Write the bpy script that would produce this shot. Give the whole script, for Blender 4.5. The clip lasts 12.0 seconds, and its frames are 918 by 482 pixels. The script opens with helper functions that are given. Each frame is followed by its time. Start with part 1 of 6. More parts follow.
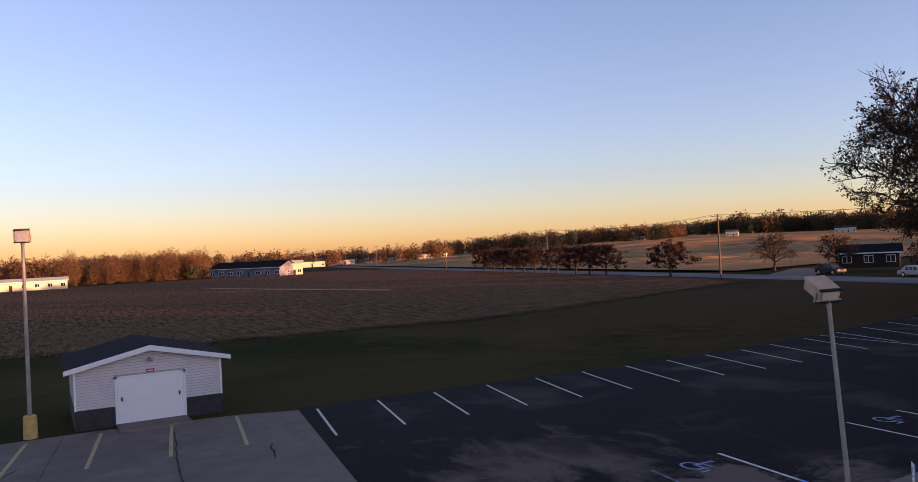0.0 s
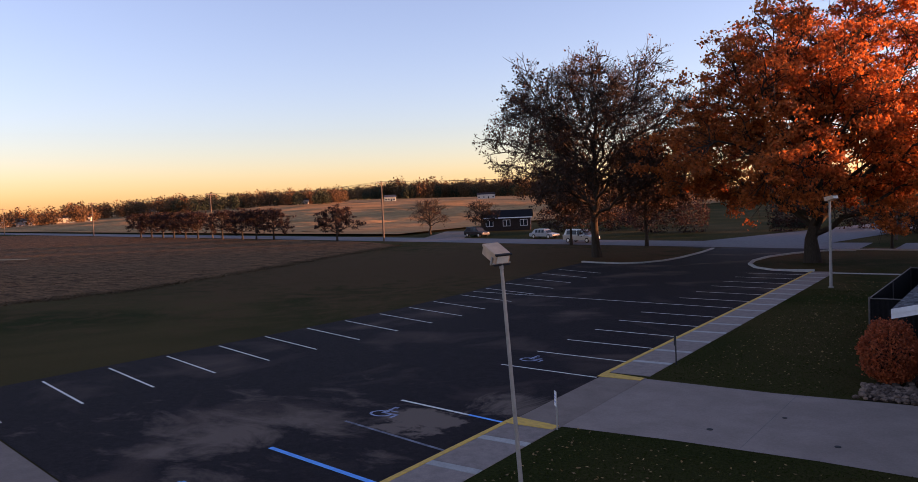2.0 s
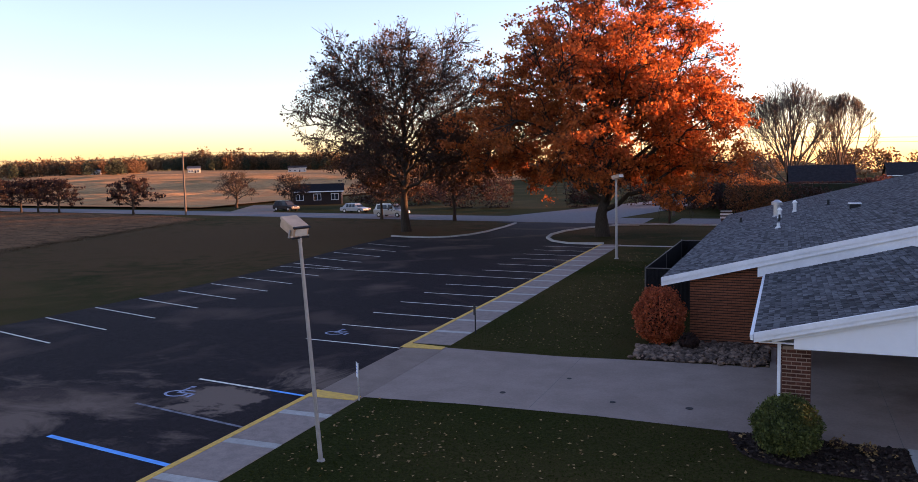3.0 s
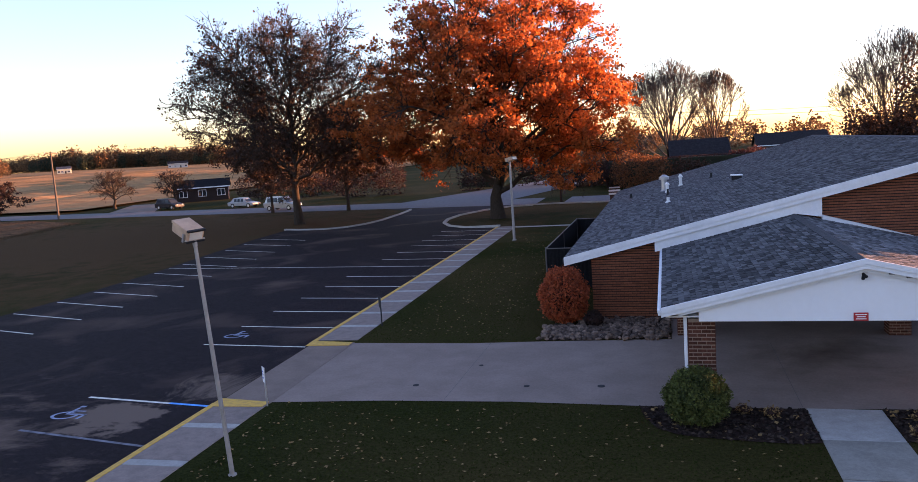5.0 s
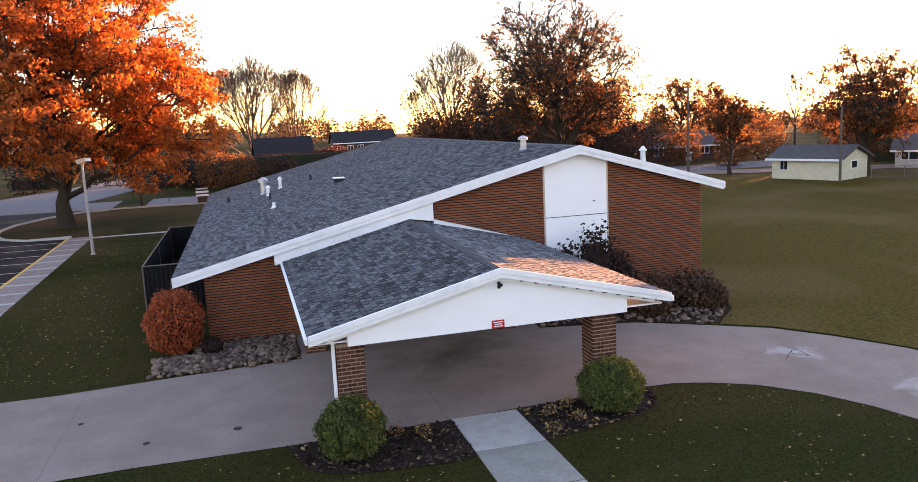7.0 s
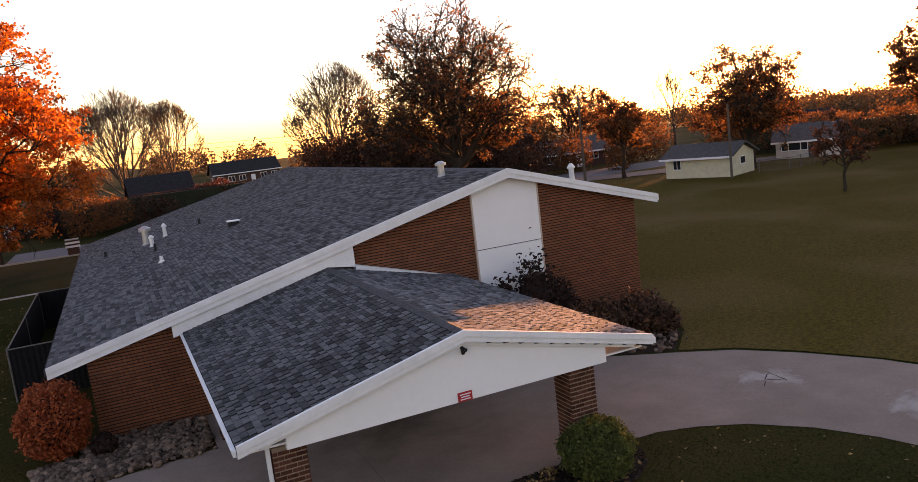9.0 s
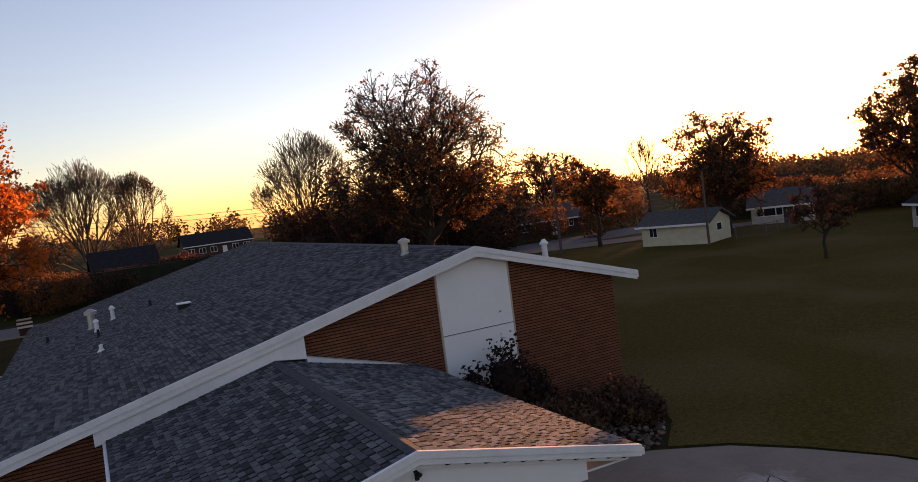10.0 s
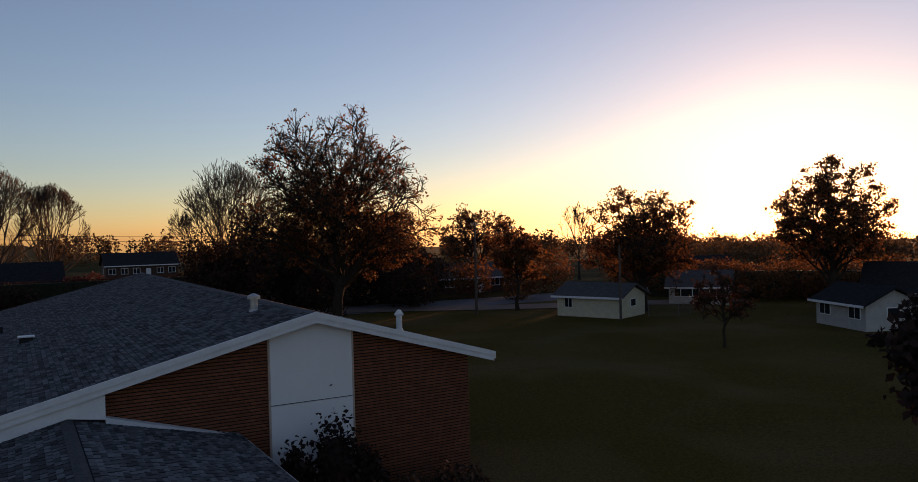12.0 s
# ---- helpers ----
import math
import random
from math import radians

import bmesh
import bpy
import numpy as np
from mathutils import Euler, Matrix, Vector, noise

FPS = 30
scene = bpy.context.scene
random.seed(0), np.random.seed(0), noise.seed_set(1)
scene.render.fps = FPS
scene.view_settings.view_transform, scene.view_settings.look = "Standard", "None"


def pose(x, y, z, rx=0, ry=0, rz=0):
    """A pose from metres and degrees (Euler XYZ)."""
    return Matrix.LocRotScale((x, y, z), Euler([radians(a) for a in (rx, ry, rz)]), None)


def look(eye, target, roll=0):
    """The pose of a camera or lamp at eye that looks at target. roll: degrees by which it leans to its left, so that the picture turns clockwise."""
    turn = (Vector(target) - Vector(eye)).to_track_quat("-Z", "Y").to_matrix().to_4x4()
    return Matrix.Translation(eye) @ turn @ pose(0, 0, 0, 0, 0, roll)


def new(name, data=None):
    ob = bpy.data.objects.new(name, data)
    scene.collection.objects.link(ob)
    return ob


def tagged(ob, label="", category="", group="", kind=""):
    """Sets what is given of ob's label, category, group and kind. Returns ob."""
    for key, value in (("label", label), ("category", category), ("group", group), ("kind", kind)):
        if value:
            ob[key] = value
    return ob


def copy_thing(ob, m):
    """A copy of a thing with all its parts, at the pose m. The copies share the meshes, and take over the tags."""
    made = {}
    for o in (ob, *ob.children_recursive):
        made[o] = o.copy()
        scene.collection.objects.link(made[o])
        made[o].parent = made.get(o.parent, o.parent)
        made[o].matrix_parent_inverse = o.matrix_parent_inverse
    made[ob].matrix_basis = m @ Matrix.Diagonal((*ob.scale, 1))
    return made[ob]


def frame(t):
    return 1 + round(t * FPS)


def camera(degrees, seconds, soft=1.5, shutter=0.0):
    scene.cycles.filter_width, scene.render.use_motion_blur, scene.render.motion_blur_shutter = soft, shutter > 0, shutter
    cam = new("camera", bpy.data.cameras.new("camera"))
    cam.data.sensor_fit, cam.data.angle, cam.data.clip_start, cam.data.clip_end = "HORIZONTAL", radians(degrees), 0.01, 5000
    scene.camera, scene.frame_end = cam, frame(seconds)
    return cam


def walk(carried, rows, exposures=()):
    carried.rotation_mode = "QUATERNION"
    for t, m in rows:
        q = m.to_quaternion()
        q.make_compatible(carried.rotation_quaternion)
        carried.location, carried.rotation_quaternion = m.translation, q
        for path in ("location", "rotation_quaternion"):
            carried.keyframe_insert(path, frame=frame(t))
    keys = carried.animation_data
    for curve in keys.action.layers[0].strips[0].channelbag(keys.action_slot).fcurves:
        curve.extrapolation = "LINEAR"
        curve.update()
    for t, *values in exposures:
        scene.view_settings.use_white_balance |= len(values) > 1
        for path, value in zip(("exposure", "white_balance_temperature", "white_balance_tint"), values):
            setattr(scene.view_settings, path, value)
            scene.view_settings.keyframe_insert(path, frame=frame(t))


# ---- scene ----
# camera rows: seconds, place in metres, yaw to the left of +y, pitch up, lean
ROWS = [
    (0, 0.625, 0.937, 6.618, 61.35, 0.66, -2.81),
    (0.5, 0.770, 0.243, 6.698, 56.82, -0.23, -3.77),
    (1, 0.820, -0.150, 6.715, 54.97, -1.75, -3.12),
    (1.5, 0.940, -0.590, 6.754, 49.39, -2.25, -3.11),
    (2, 0.940, -0.680, 6.850, 36.87, -3.16, -2.42),
    (2.5, 1.252, -0.640, 6.791, 25.00, -6.23, -1.13),
    (2.7, 1.330, -0.680, 6.800, 23.48, -5.74, -0.88),
    (4.3, 1.046, -0.520, 6.820, 22.47, -4.83, -3.51),
    (4.5, 1.001, -0.450, 6.820, 20.48, -4.52, -4.02),
    (5, 0.850, -0.330, 6.907, 15.27, -6.89, -3.80),
    (5.5, 0.311, -0.130, 6.998, 9.39, -8.02, -3.06),
    (6, -0.200, 0.270, 7.180, 2.02, -8.37, -2.70),
    (6.5, -0.440, 1.040, 7.300, -7.77, -10.24, -2.05),
    (7, -0.420, 1.900, 7.290, -15.31, -9.00, -2.83),
    (7.2, -0.467, 2.207, 7.360, -18.49, -9.27, -2.20),
    (8.8, -0.700, 4.800, 7.700, -22.87, -9.00, -5.59),
    (9, -0.587, 5.250, 7.740, -23.60, -8.51, -6.78),
    (9.5, -0.067, 6.213, 7.880, -24.21, -7.06, -7.07),
    (10, 0.780, 7.113, 7.930, -25.87, -3.83, -7.41),
    (10.5, 1.698, 7.600, 8.180, -28.82, -0.77, -6.49),
    (11, 2.541, 7.556, 8.240, -29.65, -3.39, -6.00),
    (11.5, 3.405, 7.224, 8.290, -29.84, -1.17, -2.94),
    (12, 4.070, 6.796, 8.345, -30.01, -0.67, -1.42),
]


def held(x, y, z, yaw, pitch, lean):
    a, p = radians(yaw), radians(pitch)
    ahead = Vector((-math.sin(a) * math.cos(p), math.cos(a) * math.cos(p), math.sin(p)))
    eye = Vector((x, y, z))
    return look(eye, eye + ahead, lean)


cam = camera(61.4, 12.0, soft=0.8)
walk(cam, [(t, held(*r)) for t, *r in ROWS], [
    (0.0, 2.22, 7100, 44), (1.5, 2.26, 7250, 45), (2.0, 2.5, 7400, 45), (2.5, 2.95, 7300, 43), (5.0, 3.2, 7000, 40), (5.5, 3.4, 6900, 38), (6.0, 4.05, 7800, 38),
    (6.5, 4.1, 8300, 37), (7.0, 4.12, 8800, 37), (9.0, 3.1, 10300, 42), (9.5, 2.75, 10200, 42), (10.0, 2.1, 8800, 38), (10.5, 1.55, 7600, 32), (12.0, 1.1, 7300, 29)])

# ---- sky and sun: just above the roofs in the west
SUN_AZ, SUN_EL = 54.2, 1.6
world = bpy.data.worlds.new("world")
scene.world = world
world.use_nodes = True
wn = world.node_tree
sky = wn.nodes.new("ShaderNodeTexSky")
sky.sky_type = "NISHITA"
sky.sun_disc = False
sky.sun_elevation, sky.sun_rotation = radians(SUN_EL), radians(SUN_AZ)
sky.air_density, sky.dust_density, sky.ozone_density = 0.8, 0.30, 2.5
haze = wn.nodes.new("ShaderNodeHueSaturation")
haze.inputs["Hue"].default_value, haze.inputs["Saturation"].default_value = 0.497, 0.89
wn.links.new(sky.outputs[0], haze.inputs["Color"])
wn.links.new(haze.outputs[0], wn.nodes["Background"].inputs[0])
wn.nodes["Background"].inputs[1].default_value = 0.15
sun = new("sun", bpy.data.lights.new("sun", "SUN"))
sun.data.energy, sun.data.angle, sun.data.color = 3.0, radians(0.5), (1.0, 0.52, 0.23)
sa, se = radians(SUN_AZ), radians(SUN_EL)
sun_dir = Vector((math.sin(sa) * math.cos(se), math.cos(sa) * math.cos(se), math.sin(se)))
sun.matrix_world = look(sun_dir * 100, (0, 0, 0))

# ---- materials
MATS = {}


def mat(name, c1, c2=None, rough=0.8, scale=3.0, metal=0.0, bump=0.0, bscale=40.0, island=0.0, objrand=0.0, big=None, bigscale=0.15, biglo=0.45, bighi=0.65, trans=0.0, stretch=None, spec=0.3, grain=0.06, gscale=7.0):
    """A painted, grained surface: two tones by noise, a second larger stain, and variation piece by piece."""
    if name in MATS:
        return MATS[name]
    m = bpy.data.materials.new(name)
    m.use_nodes = True
    nt = m.node_tree
    N, L = nt.nodes.new, nt.links.new
    b = nt.nodes["Principled BSDF"]
    b.inputs["Specular IOR Level"].default_value = spec
    b.inputs["Roughness"].default_value, b.inputs["Metallic"].default_value = rough, metal
    geo = N("ShaderNodeNewGeometry")
    pos = geo.outputs["Position"]
    if stretch:
        mp = N("ShaderNodeMapping")
        mp.inputs["Scale"].default_value = stretch[:3]
        if len(stretch) > 3:
            mp.inputs["Rotation"].default_value = (0, 0, stretch[3])
        L(pos, mp.inputs[0])
        pos = mp.outputs[0]
    c2 = c2 or tuple(v * 0.75 for v in c1)
    n1 = N("ShaderNodeTexNoise")
    n1.inputs["Scale"].default_value, n1.inputs["Detail"].default_value, n1.inputs["Roughness"].default_value = scale, 6, 0.62
    L(pos, n1.inputs["Vector"])
    r1 = N("ShaderNodeValToRGB")
    r1.color_ramp.elements[0].position, r1.color_ramp.elements[1].position = 0.36, 0.64
    r1.color_ramp.elements[0].color, r1.color_ramp.elements[1].color = (*c2, 1), (*c1, 1)
    L(n1.outputs[0], r1.inputs[0])
    col = r1.outputs[0]
    if big:
        n2 = N("ShaderNodeTexNoise")
        n2.inputs["Scale"].default_value, n2.inputs["Detail"].default_value = bigscale, 5
        n2.inputs["Distortion"].default_value = 0.6
        L(geo.outputs["Position"], n2.inputs["Vector"])
        r2 = N("ShaderNodeValToRGB")
        r2.color_ramp.elements[0].position, r2.color_ramp.elements[1].position = biglo, bighi
        L(n2.outputs[0], r2.inputs[0])
        mx = N("ShaderNodeMix")
        mx.data_type = "RGBA"
        L(r2.outputs[0], mx.inputs[0])
        L(col, mx.inputs[6])
        mx.inputs[7].default_value = (*big, 1)
        col = mx.outputs[2]
    if grain:
        n4 = N("ShaderNodeTexNoise")
        n4.inputs["Scale"].default_value, n4.inputs["Detail"].default_value, n4.inputs["Roughness"].default_value = scale * gscale, 8, 0.75
        L(pos, n4.inputs["Vector"])
        m4 = N("ShaderNodeMapRange")
        m4.inputs[1].default_value, m4.inputs[2].default_value = 0.3, 0.7
        m4.inputs[3].default_value, m4.inputs[4].default_value = 1 - grain, 1 + grain
        L(n4.outputs[0], m4.inputs[0])
        h4 = N("ShaderNodeHueSaturation")
        L(m4.outputs[0], h4.inputs["Value"])
        L(col, h4.inputs["Color"])
        col = h4.outputs[0]
    for amount, source in ((island, geo.outputs["Random Per Island"]), (objrand, None)):
        if amount:
            if source is None:
                source = N("ShaderNodeObjectInfo").outputs["Random"]
            mr = N("ShaderNodeMapRange")
            mr.inputs[3].default_value, mr.inputs[4].default_value = 1 - amount, 1 + amount
            L(source, mr.inputs[0])
            hs = N("ShaderNodeHueSaturation")
            L(mr.outputs[0], hs.inputs["Value"])
            L(col, hs.inputs["Color"])
            col = hs.outputs[0]
    L(col, b.inputs["Base Color"])
    if bump:
        n3 = N("ShaderNodeTexNoise")
        n3.inputs["Scale"].default_value, n3.inputs["Detail"].default_value = bscale, 4
        L(pos, n3.inputs["Vector"])
        bp = N("ShaderNodeBump")
        bp.inputs["Strength"].default_value, bp.inputs["Distance"].default_value = bump, 0.05
        L(n3.outputs[0], bp.inputs["Height"])
        L(bp.outputs[0], b.inputs["Normal"])
    if trans:
        tr = N("ShaderNodeBsdfTranslucent")
        L(col, tr.inputs[0])
        ms = N("ShaderNodeMixShader")
        ms.inputs[0].default_value = trans
        out = nt.nodes["Material Output"]
        L(b.outputs[0], ms.inputs[1])
        L(tr.outputs[0], ms.inputs[2])
        L(ms.outputs[0], out.inputs[0])
    MATS[name] = m
    return m


def glassy(name, tint=(0.02, 0.025, 0.03)):
    return mat(name, tint, tint, rough=0.08, scale=1)


LAWN = mat("lawn", (0.030, 0.034, 0.0090), (0.017, 0.020, 0.0055), 0.95, 9.0, bump=0.6, bscale=30, big=(0.075, 0.050, 0.019), bigscale=0.05, biglo=0.42, bighi=0.66, spec=0.02, grain=0.6, gscale=1.5)
SIDELAWN = mat("side_lawn", (0.1012, 0.069, 0.014), (0.0644, 0.046, 0.011), 0.95, 5.0, bump=0.6, bscale=30, big=(0.1323, 0.088, 0.036), bigscale=0.10, biglo=0.45, bighi=0.75, spec=0.02, grain=0.5, gscale=2.0)
STUBBLE = mat("stubble", (0.235, 0.115, 0.055), (0.032, 0.017, 0.009), 0.95, 0.8, bump=1.0, bscale=5, big=(0.1437, 0.074, 0.038), bigscale=0.03, biglo=0.5, bighi=0.8, stretch=(0.35, 2.2, 1, 0.12), spec=0.02, grain=0.7, gscale=4.0)
# gold and darker bands stand for sunlit strips of the far field
GOLD = mat("sunlit_far_stubble", (0.45, 0.25, 0.11), (0.28, 0.155, 0.07), 0.95, 0.4, big=(0.20, 0.13, 0.06), bigscale=0.02, stretch=(0.15, 1.6, 1, 0.35), spec=0.02, grain=0.4)
ASPHALT = mat("asphalt", (0.0235, 0.0175, 0.020), (0.0155, 0.0115, 0.0132), 0.85, 5.0, bump=0.35, bscale=60, big=(0.08625, 0.057, 0.047), bigscale=0.22, biglo=0.52, bighi=0.72, spec=0.06, grain=0.35, gscale=3)


def add_patch(m, centre, radius, colour, scale=0.30, swirl=1.6, low=0.52, high=0.80, peak=0.30, streak=(1, 1, 1)):
    """A patch of another tone, such as worn dust, with ragged edges round a place."""
    nt = m.node_tree
    N, L = nt.nodes.new, nt.links.new
    b = nt.nodes["Principled BSDF"]
    old = b.inputs["Base Color"].links[0].from_socket
    geo = N("ShaderNodeNewGeometry")
    dist = N("ShaderNodeVectorMath")
    dist.operation = "DISTANCE"
    dist.inputs[1].default_value = centre
    L(geo.outputs["Position"], dist.inputs[0])
    fall = N("ShaderNodeMapRange")
    fall.inputs[1].default_value, fall.inputs[2].default_value = 0.0, radius
    fall.inputs[3].default_value, fall.inputs[4].default_value = peak, -0.28
    L(dist.outputs["Value"], fall.inputs[0])
    nz = N("ShaderNodeTexNoise")
    nz.inputs["Scale"].default_value, nz.inputs["Detail"].default_value, nz.inputs["Distortion"].default_value = scale, 9, swirl
    nz.inputs["Roughness"].default_value = 0.66
    mp = N("ShaderNodeMapping")
    mp.inputs["Scale"].default_value = streak
    L(geo.outputs["Position"], mp.inputs[0])
    L(mp.outputs[0], nz.inputs["Vector"])
    add = N("ShaderNodeMath")
    add.operation = "ADD"
    L(nz.outputs[0], add.inputs[0])
    L(fall.outputs[0], add.inputs[1])
    ramp = N("ShaderNodeValToRGB")
    ramp.color_ramp.elements[0].position, ramp.color_ramp.elements[1].position = low, high
    L(add.outputs[0], ramp.inputs[0])
    mx = N("ShaderNodeMix")
    mx.data_type = "RGBA"
    L(ramp.outputs[0], mx.inputs[0])
    L(old, mx.inputs[6])
    mx.inputs[7].default_value = (*colour, 1)
    L(mx.outputs[2], b.inputs["Base Color"])


add_patch(ASPHALT, (-19.0, 14.2, 0.0), 13.0, (0.150, 0.104, 0.082), 0.42, 0.45, 0.56, 0.74, 0.20, (0.8, 1.4, 1))
add_patch(ASPHALT, (-13.2, 20.2, 0.0), 5.0, (0.140, 0.100, 0.080), 0.70, 0.8, 0.52, 0.66, 0.14, (1.4, 0.6, 1))
add_patch(ASPHALT, (-14.6, 17.5, 0.0), 2.6, (0.165, 0.118, 0.094), 0.8, 0.3, 0.50, 0.58, 0.30, (0.8, 1.2, 1))
add_patch(LAWN, (-52.0, 64.0, 0.0), 56.0, (0.084, 0.046, 0.021), low=0.38, high=0.66, peak=0.36)
ROAD = mat("road_asphalt", (0.17, 0.165, 0.17), (0.13, 0.127, 0.13), 0.85, 2.0, bump=0.2, bscale=40, spec=0.08)
CONCRETE = mat("concrete", (0.240, 0.180, 0.148), (0.196, 0.146, 0.120), 0.85, 1.1, bump=0.12, bscale=50, big=(0.188, 0.141, 0.118), bigscale=0.2, biglo=0.5, bighi=0.85, spec=0.06, grain=0.12, gscale=12)
DRIVECON = mat("drive_concrete", (0.282, 0.215, 0.181), (0.235, 0.178, 0.149), 0.85, 0.9, bump=0.12, bscale=50, big=(0.199, 0.148, 0.122), bigscale=0.25, biglo=0.5, bighi=0.85, spec=0.06, grain=0.12, gscale=14)
add_patch(CONCRETE, (-28.0, 2.0, 0.0), 15.0, (0.165, 0.122, 0.100), 0.28, 0.3, 0.46, 0.66, 0.10)
add_patch(DRIVECON, (5.3, 24.4, 0.0), 5.0, (0.120, 0.088, 0.070), 0.5, 0.25, 0.50, 0.85, 0.22)
# two pale patches on the curve of the drive
add_patch(DRIVECON, (14.85, 20.55, 0.0), 1.5, (0.46, 0.41, 0.38), 1.1, 0.6, 0.50, 0.80, 0.26)
add_patch(DRIVECON, (15.85, 16.6, 0.0), 1.8, (0.46, 0.41, 0.38), 0.9, 0.6, 0.48, 0.80, 0.28)
PALE_CONCRETE = mat("pale_concrete", (0.40, 0.385, 0.355), (0.33, 0.315, 0.29), 0.85, 3.0, bump=0.15, bscale=50, objrand=0.08, spec=0.06, grain=0.10, gscale=8)
SLAB = mat("slab_concrete", (0.274, 0.212, 0.182), (0.212, 0.167, 0.146), 0.85, 3.0, bump=0.15, bscale=50, objrand=0.12, spec=0.06, grain=0.10, gscale=8)
YELLOW = mat("yellow_paint", (0.74, 0.42, 0.07), (0.54, 0.31, 0.08), 0.75, 6.0)
OLDYELLOW = mat("worn_yellow_paint", (0.55, 0.40, 0.16), (0.36, 0.29, 0.17), 0.8, 7.0)
WHITELINE = mat("white_line_paint", (0.82, 0.78, 0.71), (0.56, 0.53, 0.48), 0.75, 5.0)
FADED = mat("faded_line_paint", (0.20, 0.21, 0.25), (0.08, 0.08, 0.10), 0.8, 4.0)
BLUE = mat("blue_line_paint", (0.02, 0.38, 0.90), (0.02, 0.29, 0.74), 0.6, 5.0)
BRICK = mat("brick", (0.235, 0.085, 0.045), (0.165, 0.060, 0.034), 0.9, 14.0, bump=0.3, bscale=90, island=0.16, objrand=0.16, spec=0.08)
MORTAR = mat("mortar", (0.032, 0.022, 0.02), (0.022, 0.016, 0.014), 0.95, 8.0, spec=0.08)
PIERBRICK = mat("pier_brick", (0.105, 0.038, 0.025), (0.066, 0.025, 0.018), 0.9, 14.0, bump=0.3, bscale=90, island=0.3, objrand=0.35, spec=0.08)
MORTARLIGHT = mat("mortar_light", (0.30, 0.205, 0.15), (0.24, 0.165, 0.12), 0.95, 8.0)
WHITE = mat("white_paint", (0.80, 0.80, 0.80), (0.775, 0.775, 0.775), 0.55, 0.8, grain=0.02)
TRIM = mat("white_metal_trim", (0.78, 0.79, 0.80), (0.68, 0.69, 0.70), 0.4, 1.5)
SHINGLE = mat("grey_shingle", (0.103, 0.106, 0.111), (0.069, 0.071, 0.075), 0.92, 9.0, bump=0.4, bscale=120, island=0.55, objrand=0.55, spec=0.08)
UNDERLAY = mat("roof_underlay", (0.022, 0.023, 0.026), (0.016, 0.017, 0.019), 0.95, 3, spec=0.08)
GALV = mat("galvanised_metal", (0.55, 0.55, 0.54), (0.42, 0.42, 0.42), 0.4, 4, metal=0.7)
WHITEPIPE = mat("white_plastic", (0.78, 0.78, 0.76), (0.68, 0.68, 0.66), 0.5, 4)
BLACK = mat("black_rubber", (0.02, 0.02, 0.022), (0.014, 0.014, 0.015), 0.7, 5)
POLE = mat("aluminium_pole", (0.36, 0.32, 0.29), (0.28, 0.25, 0.23), 0.5, 4, metal=0.25)
# housing colour holds the orange of low sun on the lamp heads
LAMPHEAD = mat("sunlit_lamp_housing", (0.58, 0.37, 0.24), (0.46, 0.29, 0.19), 0.5, 4)
LENS = mat("lamp_lens", (0.60, 0.58, 0.52), (0.5, 0.48, 0.44), 0.2, 4)
BARK = mat("bark", (0.060, 0.045, 0.034), (0.034, 0.026, 0.020), 0.95, 5, bump=0.8, bscale=12, stretch=(3, 3, 0.6), spec=0.08)
PALEBARK = mat("pale_bark", (0.12, 0.09, 0.065), (0.075, 0.058, 0.043), 0.95, 5, bump=0.6, bscale=12)
LEAF_RED = mat("orange_red_leaf", (0.57, 0.160, 0.034), (0.35, 0.085, 0.022), 0.7, 0.35, island=0.45, trans=0.5)
LEAF_BROWN = mat("brown_leaf", (0.074, 0.034, 0.018), (0.040, 0.020, 0.012), 0.8, 0.4, island=0.4, trans=0.18)
LEAF_RUST = mat("rust_leaf", (0.21, 0.085, 0.03), (0.12, 0.050, 0.02), 0.8, 0.4, island=0.4, trans=0.42)
HYDRANGEA = mat("dry_hydrangea_leaf", (0.125, 0.062, 0.034), (0.055, 0.028, 0.018), 0.85, 0.8, island=0.6, trans=0.2)
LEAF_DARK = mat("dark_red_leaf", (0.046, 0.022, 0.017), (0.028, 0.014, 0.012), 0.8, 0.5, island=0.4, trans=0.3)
LEAF_GREEN = mat("shrub_green_leaf", (0.105, 0.125, 0.030), (0.052, 0.066, 0.017), 0.8, 4, island=0.45, trans=0.25)
LEAF_CRIMSON = mat("crimson_leaf", (0.48, 0.11, 0.038), (0.30, 0.06, 0.026), 0.75, 4, island=0.45, trans=0.3)
LEAF_DRY = mat("dry_leaf", (0.30, 0.185, 0.075), (0.17, 0.095, 0.035), 0.85, 5, island=0.5)
WOODS = mat("autumn_woods", (0.165, 0.088, 0.040), (0.085, 0.052, 0.026), 0.9, 0.03, island=0.45, trans=0.25)
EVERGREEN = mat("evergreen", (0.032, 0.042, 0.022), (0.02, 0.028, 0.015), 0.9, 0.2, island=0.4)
MULCH = mat("mulch", (0.0483, 0.027, 0.021), (0.02645, 0.016, 0.013), 0.95, 14, bump=1.0, bscale=25, spec=0.08)
ROCK = mat("bed_stone", (0.190, 0.125, 0.092), (0.070, 0.046, 0.036), 0.9, 6, bump=0.4, bscale=30, island=0.65)
SIDING = mat("pale_lap_siding", (0.62, 0.58, 0.58), (0.55, 0.52, 0.52), 0.6, 2)
